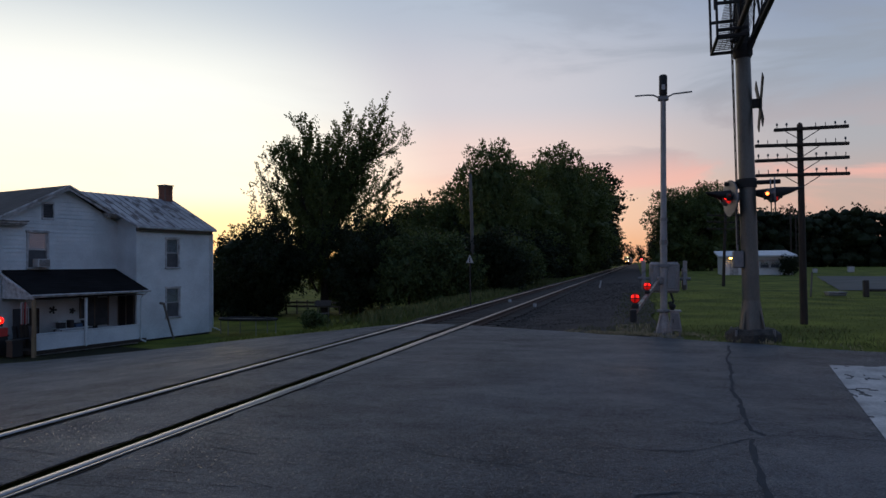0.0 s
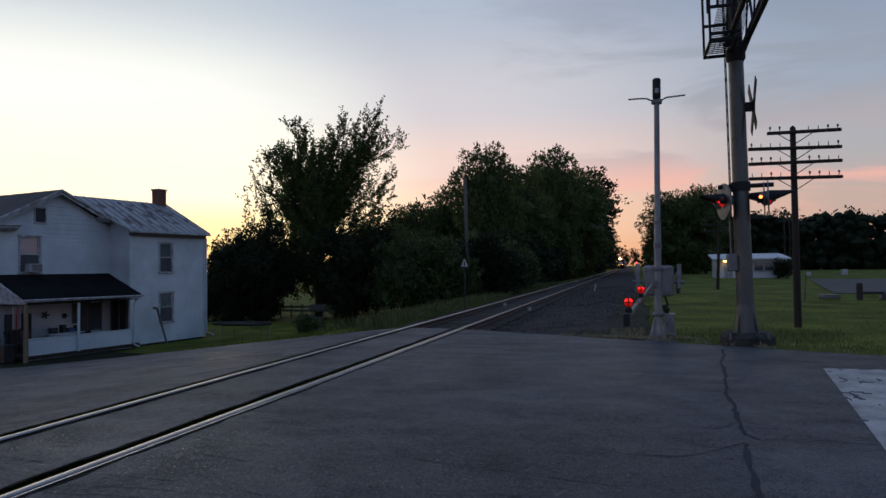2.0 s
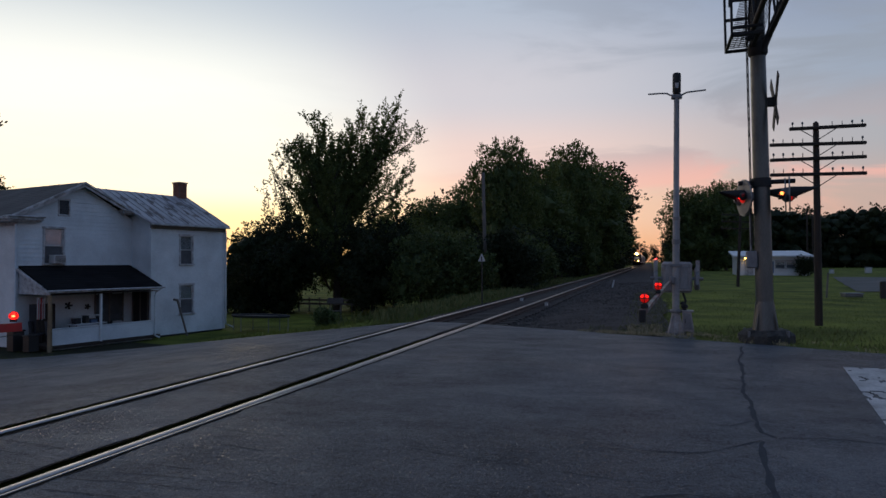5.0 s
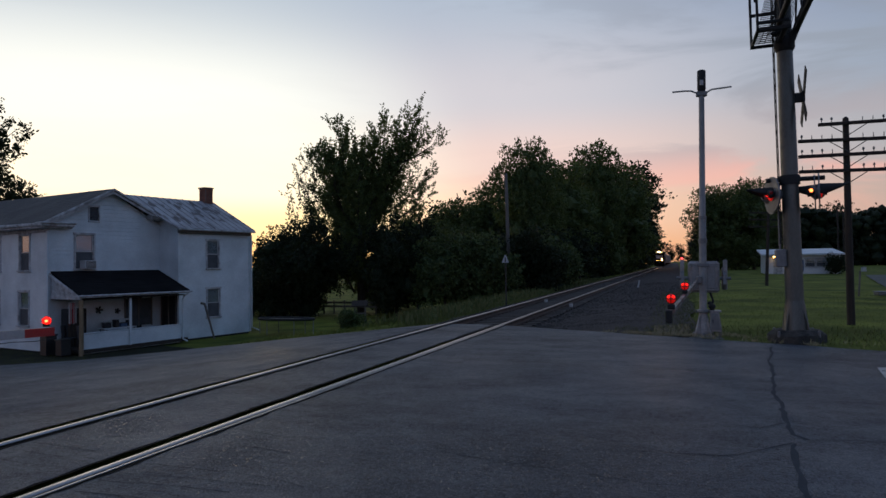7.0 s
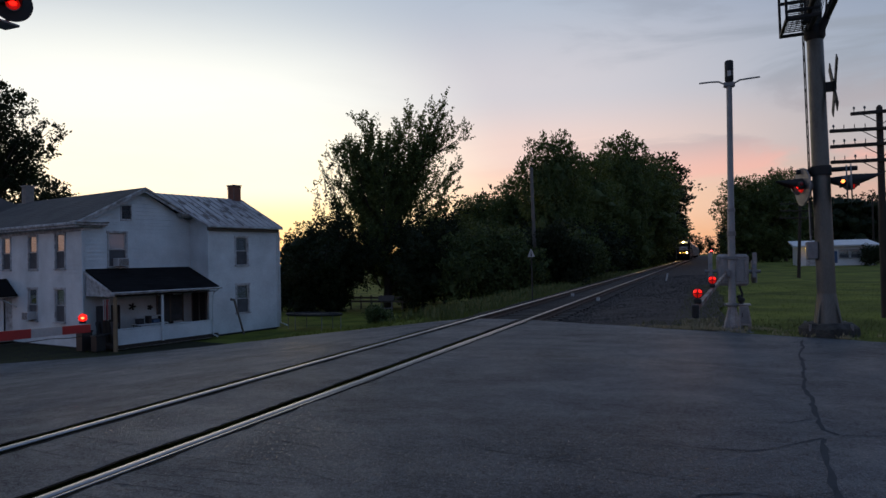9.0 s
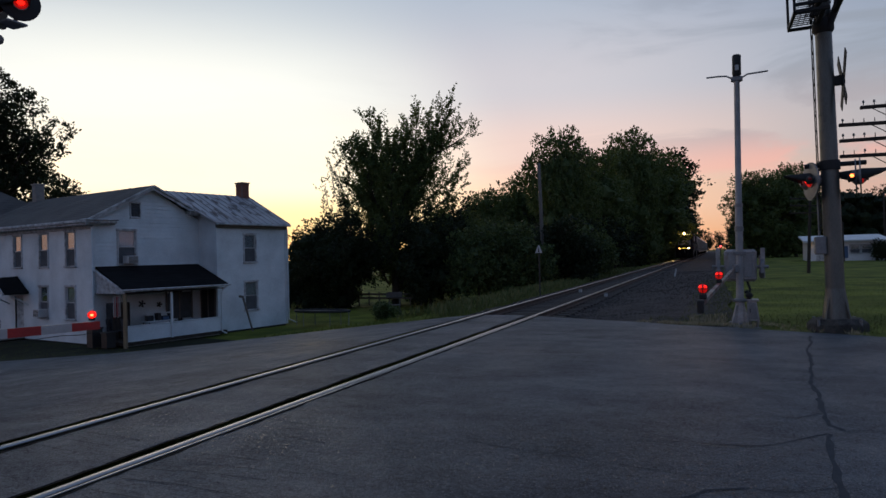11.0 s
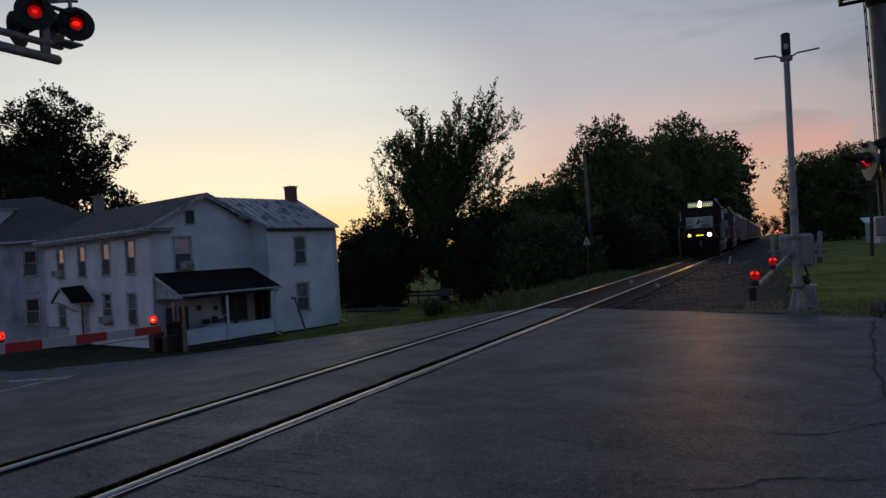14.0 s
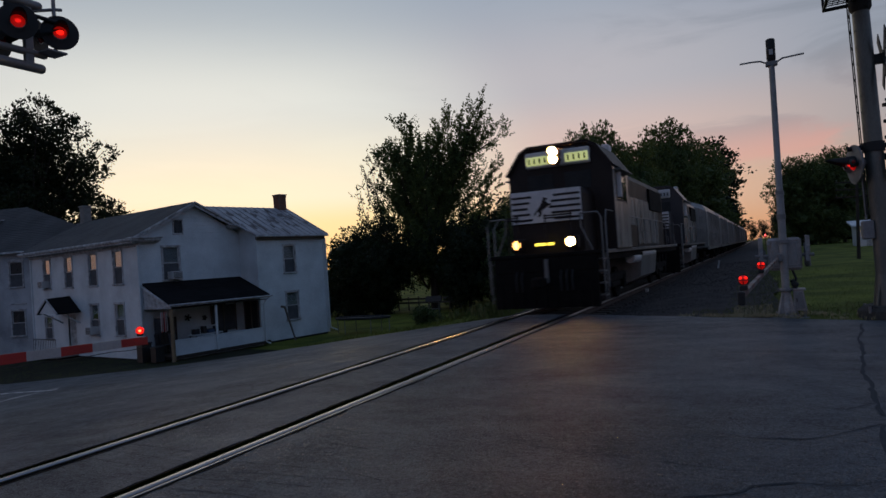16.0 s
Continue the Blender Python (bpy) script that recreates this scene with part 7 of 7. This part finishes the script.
    # rail joint boxes on the ties
    for x, y in ((-0.42, 29.5), (1.12, 26.5)):
        t = thing("track_box", pose(x, y, -0.16), "small pale box between the ties", "box", "track boxes")
        g = Geo()
        g.box((0, 0, 0.06), (0.11, 0.2, 0.12), 0.015)
        part("body", g, M["white_metal"], t)
        g = Geo()
        g.box((0, 0, 0.13), (0.13, 0.22, 0.02), 0.005)
        part("lid", g, M["galv"], t)
    # back garden things under the dark tree
    t = thing("trampoline", pose(-15.6, 32.6, -2.2), "oval trampoline with a dark rim before the tree", "trampoline")
    g = Geo()
    n = 28
    g.tube([(1.75 * math.cos(2 * math.pi * i / n), 0.7 * math.sin(2 * math.pi * i / n), 0.85) for i in range(n + 1)], 0.07, 6, cap=False)
    part("rim", g, M["hood"], t, "dark padded rim")
    g = Geo()
    g.prism([(1.68 * x, 0.64 * y) for x, y in ring(1.0, 28)], 0.82, 0.84, "z")
    part("mat", g, M["black"], t)
    for k in range(6):
        g = Geo()
        a = k * math.pi / 3
        g.tube([(1.72 * math.cos(a), 0.67 * math.sin(a), 0), (1.72 * math.cos(a), 0.67 * math.sin(a), 0.85)], 0.025, 6)
        part("leg", g, M["galv"], t)
    t = thing("garden_fence", pose(-24, 47, -2.15), "low weathered board fence behind the garden", "fence")
    for k in range(10):
        g = Geo()
        g.box((k * 0.9, 0, 0.5), (0.09, 0.09, 1.1), 0.01)
        part("post", g, M["old_pole"], t)
    for z in (0.55, 0.85):
        g = Geo()
        g.box((4.05, -0.06, z), (8.2, 0.03, 0.16), 0.005)
        part("rail_board", g, M["old_pole"], t)
    t = thing("garden_swing", pose(-14.0, 38.6, -2.1, 0, 0, 20), "small dark wooden garden stand on the lawn", "garden furniture")
    g = Geo()
    for x in (-0.32, 0.32):
        g.tube([(x, -0.35, 0), (x, 0, 1.25), (x, 0.35, 0)], 0.04, 6)
    g.box((0, 0, 0.62), (0.7, 0.5, 0.06), 0.01)
    part("frame", g, M["old_pole"], t)
    g = Geo()
    slab(g, (-0.5, -0.4, 1.12), (0.5, -0.4, 1.12), (0.5, 0, 1.45), (-0.5, 0, 1.45), 0.04)
    slab(g, (-0.5, 0.4, 1.12), (0.5, 0.4, 1.12), (0.5, 0, 1.45), (-0.5, 0, 1.45), 0.04)
    part("roof", g, M["pole_wood"], t)
    rng = np.random.default_rng(17)
    make_tree("bush", pose(-13.6, 36.6, -2.1), blob_crown(rng, 12, (0, 0, 0.35), (0.8, 0.5, 0.35), 0.35), (0.3, 0.04), 420, 8, 0.14, 0.2, "leaf_bush", "low green shrub on the lawn", 18, category="bush", limbs=False)


build_sign()
build_yard()


def build_grass():
    """Blades on the verge by the road and along the line."""
    nr = np.random.default_rng(77)

    def patch(name, n, draw, size, material, label):
        pts = []
        while len(pts) < n:
            x, y = draw()
            if y < road_edge(x) + 0.08:
                continue
            bed = float(np.interp(x, [2.4, 3.4, 4.5, 5.1, 5.5], [-0.16, -0.10, -0.075, -0.04, -0.03])) if 2.4 < x < 5.5 else -9.0
            pts.append((x, y, max(land_height(x, y), bed) + (0.03 if material == "straw" else 0.0)))
        ob = cards(name, np.array(pts), size, M[material], None, nr, lean=np.array([0, 0, 2.4]), aspect=0.12)
        tagged(ob, label, "grass", kind="stuff")

    patch("grass", 30000, lambda: (nr.uniform(5.2, 19), 13.0 + 26 * nr.random() ** 2.2), 0.062, "blade", "short mown grass blades on the lawn")
    patch("grass", 16000, lambda: (-2.6 - 11 * nr.random() ** 1.3, 17.1 + 30 * nr.random() ** 1.4), 0.17, "blade", "uncut grass on the bank beside the track")
    patch("weeds", 1300, lambda: (nr.uniform(3.6, 9.5), 13.1 + 4.2 * nr.random() ** 1.2), 0.11, "weed", "dry weeds along the road edge")
    patch("weeds", 3000, lambda: (4.3 + 1.5 * nr.random() ** 0.8, 14.6 + 22 * nr.random() ** 1.6), 0.10, "weed", "dry weeds between the gravel and the lawn")
    patch("weeds", 5000, lambda: (-3.2 - 2.6 * nr.random(), 22 + 60 * nr.random()), 0.42, "weed", "tall weeds along the ballast")
    def edge_strip():
        while True:
            x, off = 3.2 + 5.6 * nr.random(), 0.09 + 0.55 * nr.random() ** 1.7
            if noise.noise((x * 2.3, off * 3.0, 4.0)) + 0.25 * nr.normal() > 0.12 + 0.12 * abs(x - 5.0):
                return x, road_edge(x) + off
    patch("straw", 1500, edge_strip, 0.085, "straw", "pale dry straw along the broken road edge")
    patch("straw", 700, lambda: (4.5 + 0.8 * nr.random(), 14.9 + 2.6 * nr.random() ** 1.3), 0.08, "straw", "pale dry straw between gravel and lawn")
    patch("grass", 9000, lambda: (-2.5 - 1.7 * nr.random() ** 1.2, 17.2 + 45 * nr.random() ** 1.5), 0.13, "weed", "thin dry grass on the ballast shoulder")
    patch("grass", 2200, lambda: (-10 - 24 * nr.random(), 17.2 + 6.0 * nr.random()), 0.09, "blade", "grass strip in front of the house")


build_grass()


# ---- train ----
def wheelset(parent, y, x=0.753, r=0.5):
    for s in (-1, 1):
        g = Geo()
        g.tube([(s * (x - 0.06), y, r), (s * (x + 0.07), y, r)], r, 20)
        w = part("wheel", g, M["loco_dirty"], parent)
        g = Geo()
        g.tube([(s * (x + 0.07), y, r), (s * (x + 0.18), y, r)], 0.16, 12)
        part("axle_box", g, M["loco_dirty"], w)


def truck(parent, y, n, gap):
    g = Geo()
    L = gap * (n - 1)
    for s in (-1, 1):
        g.box((s * 0.98, y, 0.72), (0.14, L + 0.9, 0.26), 0.03)
        g.box((s * 1.0, y, 0.50), (0.12, L * 0.5, 0.16), 0.03)
        for k in range(n):
            yy = y - L / 2 + gap * k
            g.box((s * 1.0, yy, 0.55), (0.16, 0.34, 0.42), 0.03)
    g.box((0, y, 0.72), (2.0, 0.34, 0.22), 0.03)
    t = part("truck", g, M["loco_dirty"], parent, "dirty dark truck frame")
    for k in range(n):
        wheelset(t, y - L / 2 + gap * k)


def coupler(parent, y, s):
    g = Geo()
    g.box((0, y + s * 0.30, 0.85), (0.16, 0.6, 0.2), 0.03)
    g.box((0, y + s * 0.62, 0.85), (0.30, 0.22, 0.28), 0.05)
    part("coupler", g, M["loco_dirty"], parent)


def locomotive(paint, label, lit):
    """Road-switcher; its front is at y = 0 and looks along -y; z = 0 is the rail top."""
    t = thing("locomotive", pose(0, 0, 0), label, "locomotive", "locomotives")
    P = M[paint]
    g = Geo()
    g.box((0, 9.0, 1.42), (2.7, 17.6, 0.26), 0.02)
    part("underframe", g, M["loco_dirty"], t)
    g = Geo()
    for s in (-1, 1):
        g.box((s * 1.44, 9.0, 1.53), (0.10, 16.2, 0.10), 0.01)
    part("sill_stripe", g, M["loco_step"], t, "pale worn walkway edge")
    # nose
    g = Geo()
    o = [(-0.98, 1.5), (0.98, 1.5), (0.98, 3.12), (0.88, 3.30), (-0.88, 3.30), (-0.98, 3.12)]
    g.prism(o, 0.55, 2.05)
    g.box((0, 0.53, 2.84), (1.98, 0.06, 0.90), 0.02)
    part("nose", g, P, t, "short low nose")
    # striped panel with a plain emblem
    g = Geo()
    g.box((0, 0.49, 2.84), (1.94, 0.02, 0.86), 0.006)
    panel = part("nose_panel", g, M["loco_white"], t, "white striped nose panel with a dark plain emblem")
    for i in range(5):
        z = 2.50 + i * 0.155
        for s in (-1, 1):
            wdt = 0.56 + (0.16 if (s > 0) else 0.0) + 0.06 * (2 - abs(i - 2)) * (1 if s > 0 else -1)
            x0 = 0.94 if s > 0 else -0.94
            g = Geo()
            g.box((x0 - s * wdt / 2, 0.475, z), (wdt, 0.012, 0.062), 0.003)
            part("stripe", g, M["loco"], panel)
    g = Geo()
    o = [(-0.15, 3.09), (-0.03, 3.05), (-0.06, 3.005), (-0.10, 3.00), (-0.02, 2.90), (0.06, 2.91), (0.05, 2.82), (0.02, 2.87), (-0.05, 2.835), (-0.13, 2.78), (-0.22, 2.72), (-0.21, 2.65), (-0.27, 2.565), (-0.325, 2.565), (-0.275, 2.66), (-0.325, 2.72), (-0.42, 2.60), (-0.445, 2.63), (-0.35, 2.75), (-0.31, 2.79), (-0.24, 2.88), (-0.19, 2.98)]
    g.prism([(x + 0.10, z) for x, z in o], 0.466, 0.478)
    part("emblem", g, M["loco"], panel, "dark plain emblem")
    # cab
    g = Geo()
    o = [(-1.52, 1.55), (1.52, 1.55), (1.52, 3.95), (1.10, 4.52), (0.85, 4.66), (-0.85, 4.66), (-1.10, 4.52), (-1.52, 3.95)]
    g.prism(o, 2.05, 4.35)
    cab = part("cab", g, P, t, "black cab")
    g = Geo()
    g.prism([(-1.60, 3.92), (-1.14, 4.58), (-0.87, 4.72), (0.87, 4.72), (1.14, 4.58), (1.60, 3.92), (1.52, 3.92), (1.08, 4.52), (0.84, 4.66), (-0.84, 4.66), (-1.08, 4.52), (-1.52, 3.92)], 1.92, 4.5)
    part("cab_roof", g, P, cab)
    for x, w in ((-0.55, 0.75), (0.55, 0.75)):
        g = Geo()
        g.box((x, 2.035, 3.62), (w, 0.02, 0.50), 0.01)
        part("windshield", g, M["dark"], cab, "dark windshield pane")
    for s in (-1, 1):
        for y in (2.75, 3.65):
            g = Geo()
            g.box((s * 1.525, y, 3.35), (0.02, 0.72, 0.72), 0.01)
            part("side_window", g, M["glass"], cab)
        g = Geo()
        g.box((s * 1.60, 2.52, 3.4), (0.14, 0.06, 0.72), 0.02)
        part("mirror", g, M["loco_white"], cab, "pale side mirror and wind deflector")
        g = Geo()
        g.box((s * 1.62, 3.2, 3.82), (0.22, 1.8, 0.05), 0.01)
        part("sunshade", g, M["loco_step"], cab, "pale window sunshade")
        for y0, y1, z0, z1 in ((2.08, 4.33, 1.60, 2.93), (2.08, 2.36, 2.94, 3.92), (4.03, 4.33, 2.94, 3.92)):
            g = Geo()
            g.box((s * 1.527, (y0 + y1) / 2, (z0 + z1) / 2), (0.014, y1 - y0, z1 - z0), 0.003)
            part("cab_panel", g, M["loco_side"], cab, "worn glossy side panel, colour paled for sky sheen")
    # lit boards and headlight
    g = Geo()
    g.box((0, 1.99, 4.30), (1.90, 0.14, 0.46), 0.04)
    hb = part("headlight_housing", g, M["loco_white"], t, "pale headlight housing")
    for s in (-1, 1):
        g = Geo()
        g.box((s * 0.58, 1.905, 4.27), (0.66, 0.03, 0.24), 0.01)
        nbx = part("lit_board", g, M["board_glow"] if lit else M["white_metal"], hb, "yellow lit board with plain dark bars")
        for k in range(4):
            g = Geo()
            g.box((s * 0.58 - 0.235 + 0.157 * k, 1.885, 4.27), (0.055, 0.012, 0.16), 0.003)
            part("bar", g, M["loco"], nbx)
    for dz in (-0.115, 0.115):
        # casing made deeper than a real one, to narrow the headlight beam
        g = Geo()
        g.tube([(0, 1.93, 4.33 + dz), (0, 1.47, 4.33 + dz)], 0.138, 18, cap=False)
        g.tube([(0, 1.93, 4.33 + dz), (0, 1.47, 4.33 + dz)], 0.126, 18, cap=False)
        cs = part("headlight_casing", g, M["hood"], hb, "black open headlight casing, deepened to narrow the beam")
        g = Geo()
        g.tube([(0, 1.935, 4.33 + dz), (0, 1.90, 4.33 + dz), (0, 1.885, 4.33 + dz)], [0.080, 0.078, 0.06], 18)
        rf = Geo()
        rf.tube([(0, 1.932, 4.33 + dz), (0, 1.925, 4.33 + dz)], [0.125, 0.125], 18)
        part("reflector", rf, M["hood"], hb)
        part("headlight_lens", g, M["headlight"] if lit else M["glass"], hb, "bright warm headlight lens")
    # ditch lights
    for s in (-1, 1):
        g = Geo()
        g.box((s * 0.73, 0.22, 1.83), (0.34, 0.30, 0.34), 0.04)
        d = part("ditch_light", g, P, t)
        g = Geo()
        for r in (0.138, 0.126):
            g.tube([(s * 0.73, 0.08, 1.84), (s * 0.73, -0.04, 1.84)], r, 18, cap=False)
        part("casing", g, M["hood"], d)
        g = Geo()
        g.tube([(s * 0.73, 0.075, 1.84), (s * 0.73, 0.05, 1.84)], [0.122, 0.105], 16)
        part("lens", g, M["ditchlight" if s > 0 else "ditchlight_dim"] if lit else M["glass"], d, "bright warm lens")
    g = Geo()
    g.box((0.02, 0.08, 1.82), (0.52, 0.05, 0.07), 0.01)
    part("walkway_lamp", g, M["step_glow"] if lit else M["loco_step"], t, "lit yellow strip")
    # front platform, pilot, steps, rails
    g = Geo()
    g.box((0, 0.30, 1.53), (3.0, 0.72, 0.10), 0.02)
    g.box((0, 0.02, 1.28), (2.8, 0.16, 0.40), 0.04)
    part("platform", g, M["loco_dirty"], t)
    g = Geo()
    g.prism([(-1.4, 0.16), (1.4, 0.16), (1.4, 1.1), (-1.4, 1.1)], -0.06, 0.02)
    pilot = part("pilot", g, M["loco_dirty"], t, "black pilot plate")
    for k in range(9):
        g = Geo()
        g.box((-1.2 + 0.3 * k, -0.08, 0.5), (0.05, 0.05, 0.66), 0.01, rx=-8)
        part("pilot_rib", g, M["loco_dirty"], pilot)
    coupler(t, -0.05, -1)
    for x in (-0.75, -0.6, 0.45, 0.6, 0.75):
        g = Geo()
        g.tube([(x, -0.03, 1.15), (x, -0.16, 0.95), (x, -0.12, 0.6)], 0.025, 6)
        part("air_hose", g, M["hood"], t)
    g = Geo()
    g.box((0.08, -0.12, 1.12), (0.10, 0.05, 0.62), 0.01)
    part("uncoupling_plate", g, M["loco_step"], t, "pale metal plate over the coupler")
    for s in (-1, 1):
        g = Geo()
        for k in range(4):
            g.box((s * 1.36, 0.28 + 0.02 * k, 0.42 + 0.31 * k), (0.34, 0.34, 0.04), 0.008)
        for y in (0.10, 0.46):
            g.box((s * 1.52, y, 0.9), (0.03, 0.04, 1.2), 0.006)
        part("steps", g, M["loco_step"], t, "side steps with pale edges")
        g = Geo()
        g.tube([(s * 1.54, 0.04, 0.55), (s * 1.54, 0.04, 2.4), (s * 1.45, 0.06, 2.55), (s * 1.0, 0.05, 2.55)], 0.022, 6)
        g.tube([(s * 1.54, 0.52, 0.6), (s * 1.54, 0.54, 2.35), (s * 1.50, 0.9, 2.62), (s * 1.48, 1.9, 2.62)], 0.022, 6)
        g.tube([(s * 1.0, 0.05, 2.55), (s * 1.02, 0.05, 2.2), (s * 1.28, 0.05, 1.6)], 0.022, 6)
        part("handrail", g, M["loco_step"], t, "pale front handrail")
        g = Geo()
        x0, x1 = (0.05, 0.82) if s > 0 else (-0.98, -0.62)
        for z in (2.50, 2.56):
            g.tube([(x0, 0.03, z), (x1, 0.03, z)], 0.02, 6)
        for x in (x0 + 0.04, x1 - 0.06):
            g.tube([(x, 0.03, 2.60), (x, 0.03, 1.55)], 0.02, 6)
        part("front_rail", g, M["loco"], t, "black rail before the nose")
        g = Geo()
        pts = [(s * 1.48, 4.4, 2.55)] + [(s * 1.48, 4.4 + 0.8 * k, 2.55) for k in range(1, 16)]
        g.tube(pts, 0.018, 6)
        for k in range(9):
            g.tube([(s * 1.48, 4.5 + 1.45 * k, 1.58), (s * 1.48, 4.5 + 1.45 * k, 2.55)], 0.016, 5)
        part("walkway_rail", g, M["loco_step"], t, "pale side handrail")
    # long hood with doors, radiator and fans
    g = Geo()
    o = [(-0.92, 1.55), (0.92, 1.55), (0.92, 4.05), (0.78, 4.28), (-0.78, 4.28), (-0.92, 4.05)]
    g.prism(o, 4.35, 16.9)
    hood = part("long_hood", g, P, t, "long black engine hood")
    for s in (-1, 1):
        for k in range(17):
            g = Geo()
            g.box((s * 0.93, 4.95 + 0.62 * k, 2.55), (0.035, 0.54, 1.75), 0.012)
            part("hood_door", g, M["loco_side"], hood, "worn glossy hood door, colour paled for sky sheen" if k == 0 else "")
        g = Geo()
        g.box((s * 0.96, 14.3, 3.55), (0.10, 3.6, 0.9), 0.02)
        r = part("radiator_grille", g, M["loco_dirty"], hood)
        g = Geo()
        g.box((s * 1.24, 5.4, 1.95), (0.45, 1.7, 0.75), 0.03)
        part("battery_box", g, P, t)
        g = Geo()
        g.box((s * 0.97, 5.35, 3.55), (0.14, 1.5, 0.9), 0.02)
        part("inertial_grille", g, M["loco_dirty"], hood)
    g = Geo()
    for y in (12.9, 14.2, 15.5):
        g = Geo()
        g.tube([(0, y, 4.26), (0, y, 4.42)], 0.62, 20)
        part("roof_fan", g, M["loco_dirty"], hood)
    g = Geo()
    g.box((0, 9.2, 4.34), (0.5, 1.3, 0.18), 0.04)
    part("exhaust_stack", g, M["loco_dirty"], hood)
    g = Geo()
    g.box((0, 6.2, 4.34), (1.1, 1.8, 0.2), 0.05)
    part("roof_hatch", g, M["loco_dirty"], hood)
    g = Geo()
    g.tube([(0.5, 3.0, 4.7), (0.5, 3.35, 4.78)], [0.08, 0.03], 8)
    part("horn", g, P, cab)
    g = Geo()
    g.tube([(0.36, 3.0, 4.7), (0.36, 3.4, 4.78)], [0.07, 0.03], 8)
    part("horn", g, P, cab)
    g = Geo()
    g.tube([(-0.75, 3.2, 4.66), (-0.75, 3.2, 4.95)], 0.015, 5)
    part("aerial", g, P, cab)
    g = Geo()
    g.box((1.05, 3.9, 4.62), (0.2, 0.5, 0.3), 0.03)
    part("roof_unit", g, M["loco_white"], cab, "pale box on the cab roof")
    # tank, air tanks, trucks
    g = Geo()
    g.prism([(-1.25, 0.55), (-0.9, 0.38), (0.9, 0.38), (1.25, 0.55), (1.35, 1.28), (-1.35, 1.28)], 7.2, 10.8)
    part("fuel_tank", g, M["car_grey"], t, "dusty grey fuel tank")
    for s in (-1, 1):
        for x, y0, y1, z, r in ((1.22, 5.6, 7.0, 1.22, 0.16), (1.26, 7.4, 10.6, 1.34, 0.12)):
            g = Geo()
            g.tube([(s * x, y0, z), (s * x, y1, z)], r, 12)
            part("air_tank", g, M["loco_white"], t, "pale air reservoir")
    truck(t, 3.9, 2, 2.75)
    truck(t, 14.1, 2, 2.75)
    coupler(t, 17.7, 1)
    return t


def freight_car(paint, label, L=17.2):
    """A tall ribbed freight car; y = 0 is its front end."""
    t = thing("freight_car", pose(0, 0, 0), label, "freight car", "freight cars")
    g = Geo()
    o = [(-1.5, 1.15), (1.5, 1.15), (1.56, 2.4), (1.52, 3.9), (1.2, 4.48), (0.55, 4.72), (-0.55, 4.72), (-1.2, 4.48), (-1.52, 3.9), (-1.56, 2.4)]
    n = len(o)
    vs = []
    for y, k, dz in ((0.9, 0.97, -0.35), (1.7, 1.0, 0), (L - 1.7, 1.0, 0), (L - 0.9, 0.97, -0.35)):
        vs += [(x * k, y, z + (dz if z > 4 else 0)) for x, z in o]
    fs = [tuple(range(n))[::-1], tuple(range(3 * n, 4 * n))]
    for j in range(3):
        fs += [(j * n + i, j * n + (i + 1) % n, (j + 1) * n + (i + 1) % n, (j + 1) * n + i) for i in range(n)]
    g.add(vs, fs)
    body = part("body", g, M[paint], t)
    for s in (-1, 1):
        for k in range(12):
            y = 1.8 + (L - 3.6) * k / 11
            g = Geo()
            g.box((s * 1.56, y, 2.55), (0.08, 0.09, 2.8), 0.01)
            part("rib", g, M[paint], body)
        g = Geo()
        g.box((s * 1.5, L / 2, 1.12), (0.12, L - 1.2, 0.26), 0.02)
        part("side_sill", g, M[paint], t)
        g = Geo()
        for k in range(8):
            g.tube([(s * 1.45, 0.55, 1.2 + 0.38 * k), (s * 1.0, 0.55, 1.2 + 0.38 * k)], 0.012, 5)
        for x in (1.0, 1.45):
            g.tube([(s * x, 0.55, 1.0), (s * x, 0.55, 4.2)], 0.016, 5)
        part("end_ladder", g, M["loco_step"], t)
    g = Geo()
    g.box((0, L / 2, 4.80), (0.7, L - 1.6, 0.04), 0.008)
    for k in range(6):
        g.box((0, 2.6 + (L - 5.2) * k / 5, 4.76), (0.9, 0.9, 0.10), 0.03)
    part("running_board", g, M["galv"], t)
    g = Geo()
    g.box((0, L / 2, 1.0), (0.5, L - 0.4, 0.34), 0.03)
    g.box((0, 0.6, 1.02), (2.5, 0.8, 0.12), 0.02)
    g.box((0, L - 0.6, 1.02), (2.5, 0.8, 0.12), 0.02)
    part("centre_sill", g, M["loco_dirty"], t)
    truck(t, 2.5, 2, 1.75)
    truck(t, L - 2.5, 2, 1.75)
    coupler(t, 0.1, -1)
    return t


lead = locomotive("loco", "black road-switcher locomotive with white striped nose and lit headlights", True)
second = locomotive("loco_blue", "second worn black locomotive coupled behind the first", False)
TRAIN = [(lead, 0.0), (second, 18.6)]
car = freight_car("car_grey", "tall ribbed grey covered freight car")
car_b = freight_car("car_brown", "tall ribbed brown covered freight car")
TRAIN.append((car, 37.4))
for i in range(8):
    TRAIN.append((car_b if i == 7 else copy_thing(car, pose(0, 0, 0)), 37.4 + 17.9 * (i + 1)))

# seconds and the place of the lead locomotive's front along the track
RUN = [(0.0, 362.0), (4.0, 275.0), (7.0, 210.0), (9.0, 167.0), (11.0, 122.9), (11.5, 111.5), (12.5, 88.6), (13.0, 77.0), (13.5, 66.2), (14.0, 55.9), (14.5, 45.7), (15.0, 35.9), (15.5, 26.2), (16.0, 17.0)]


def motions():
    for ob, back in TRAIN:
        walk(ob, [(t, pose(0.04, y + back, 0.0)) for t, y in RUN])


motions()
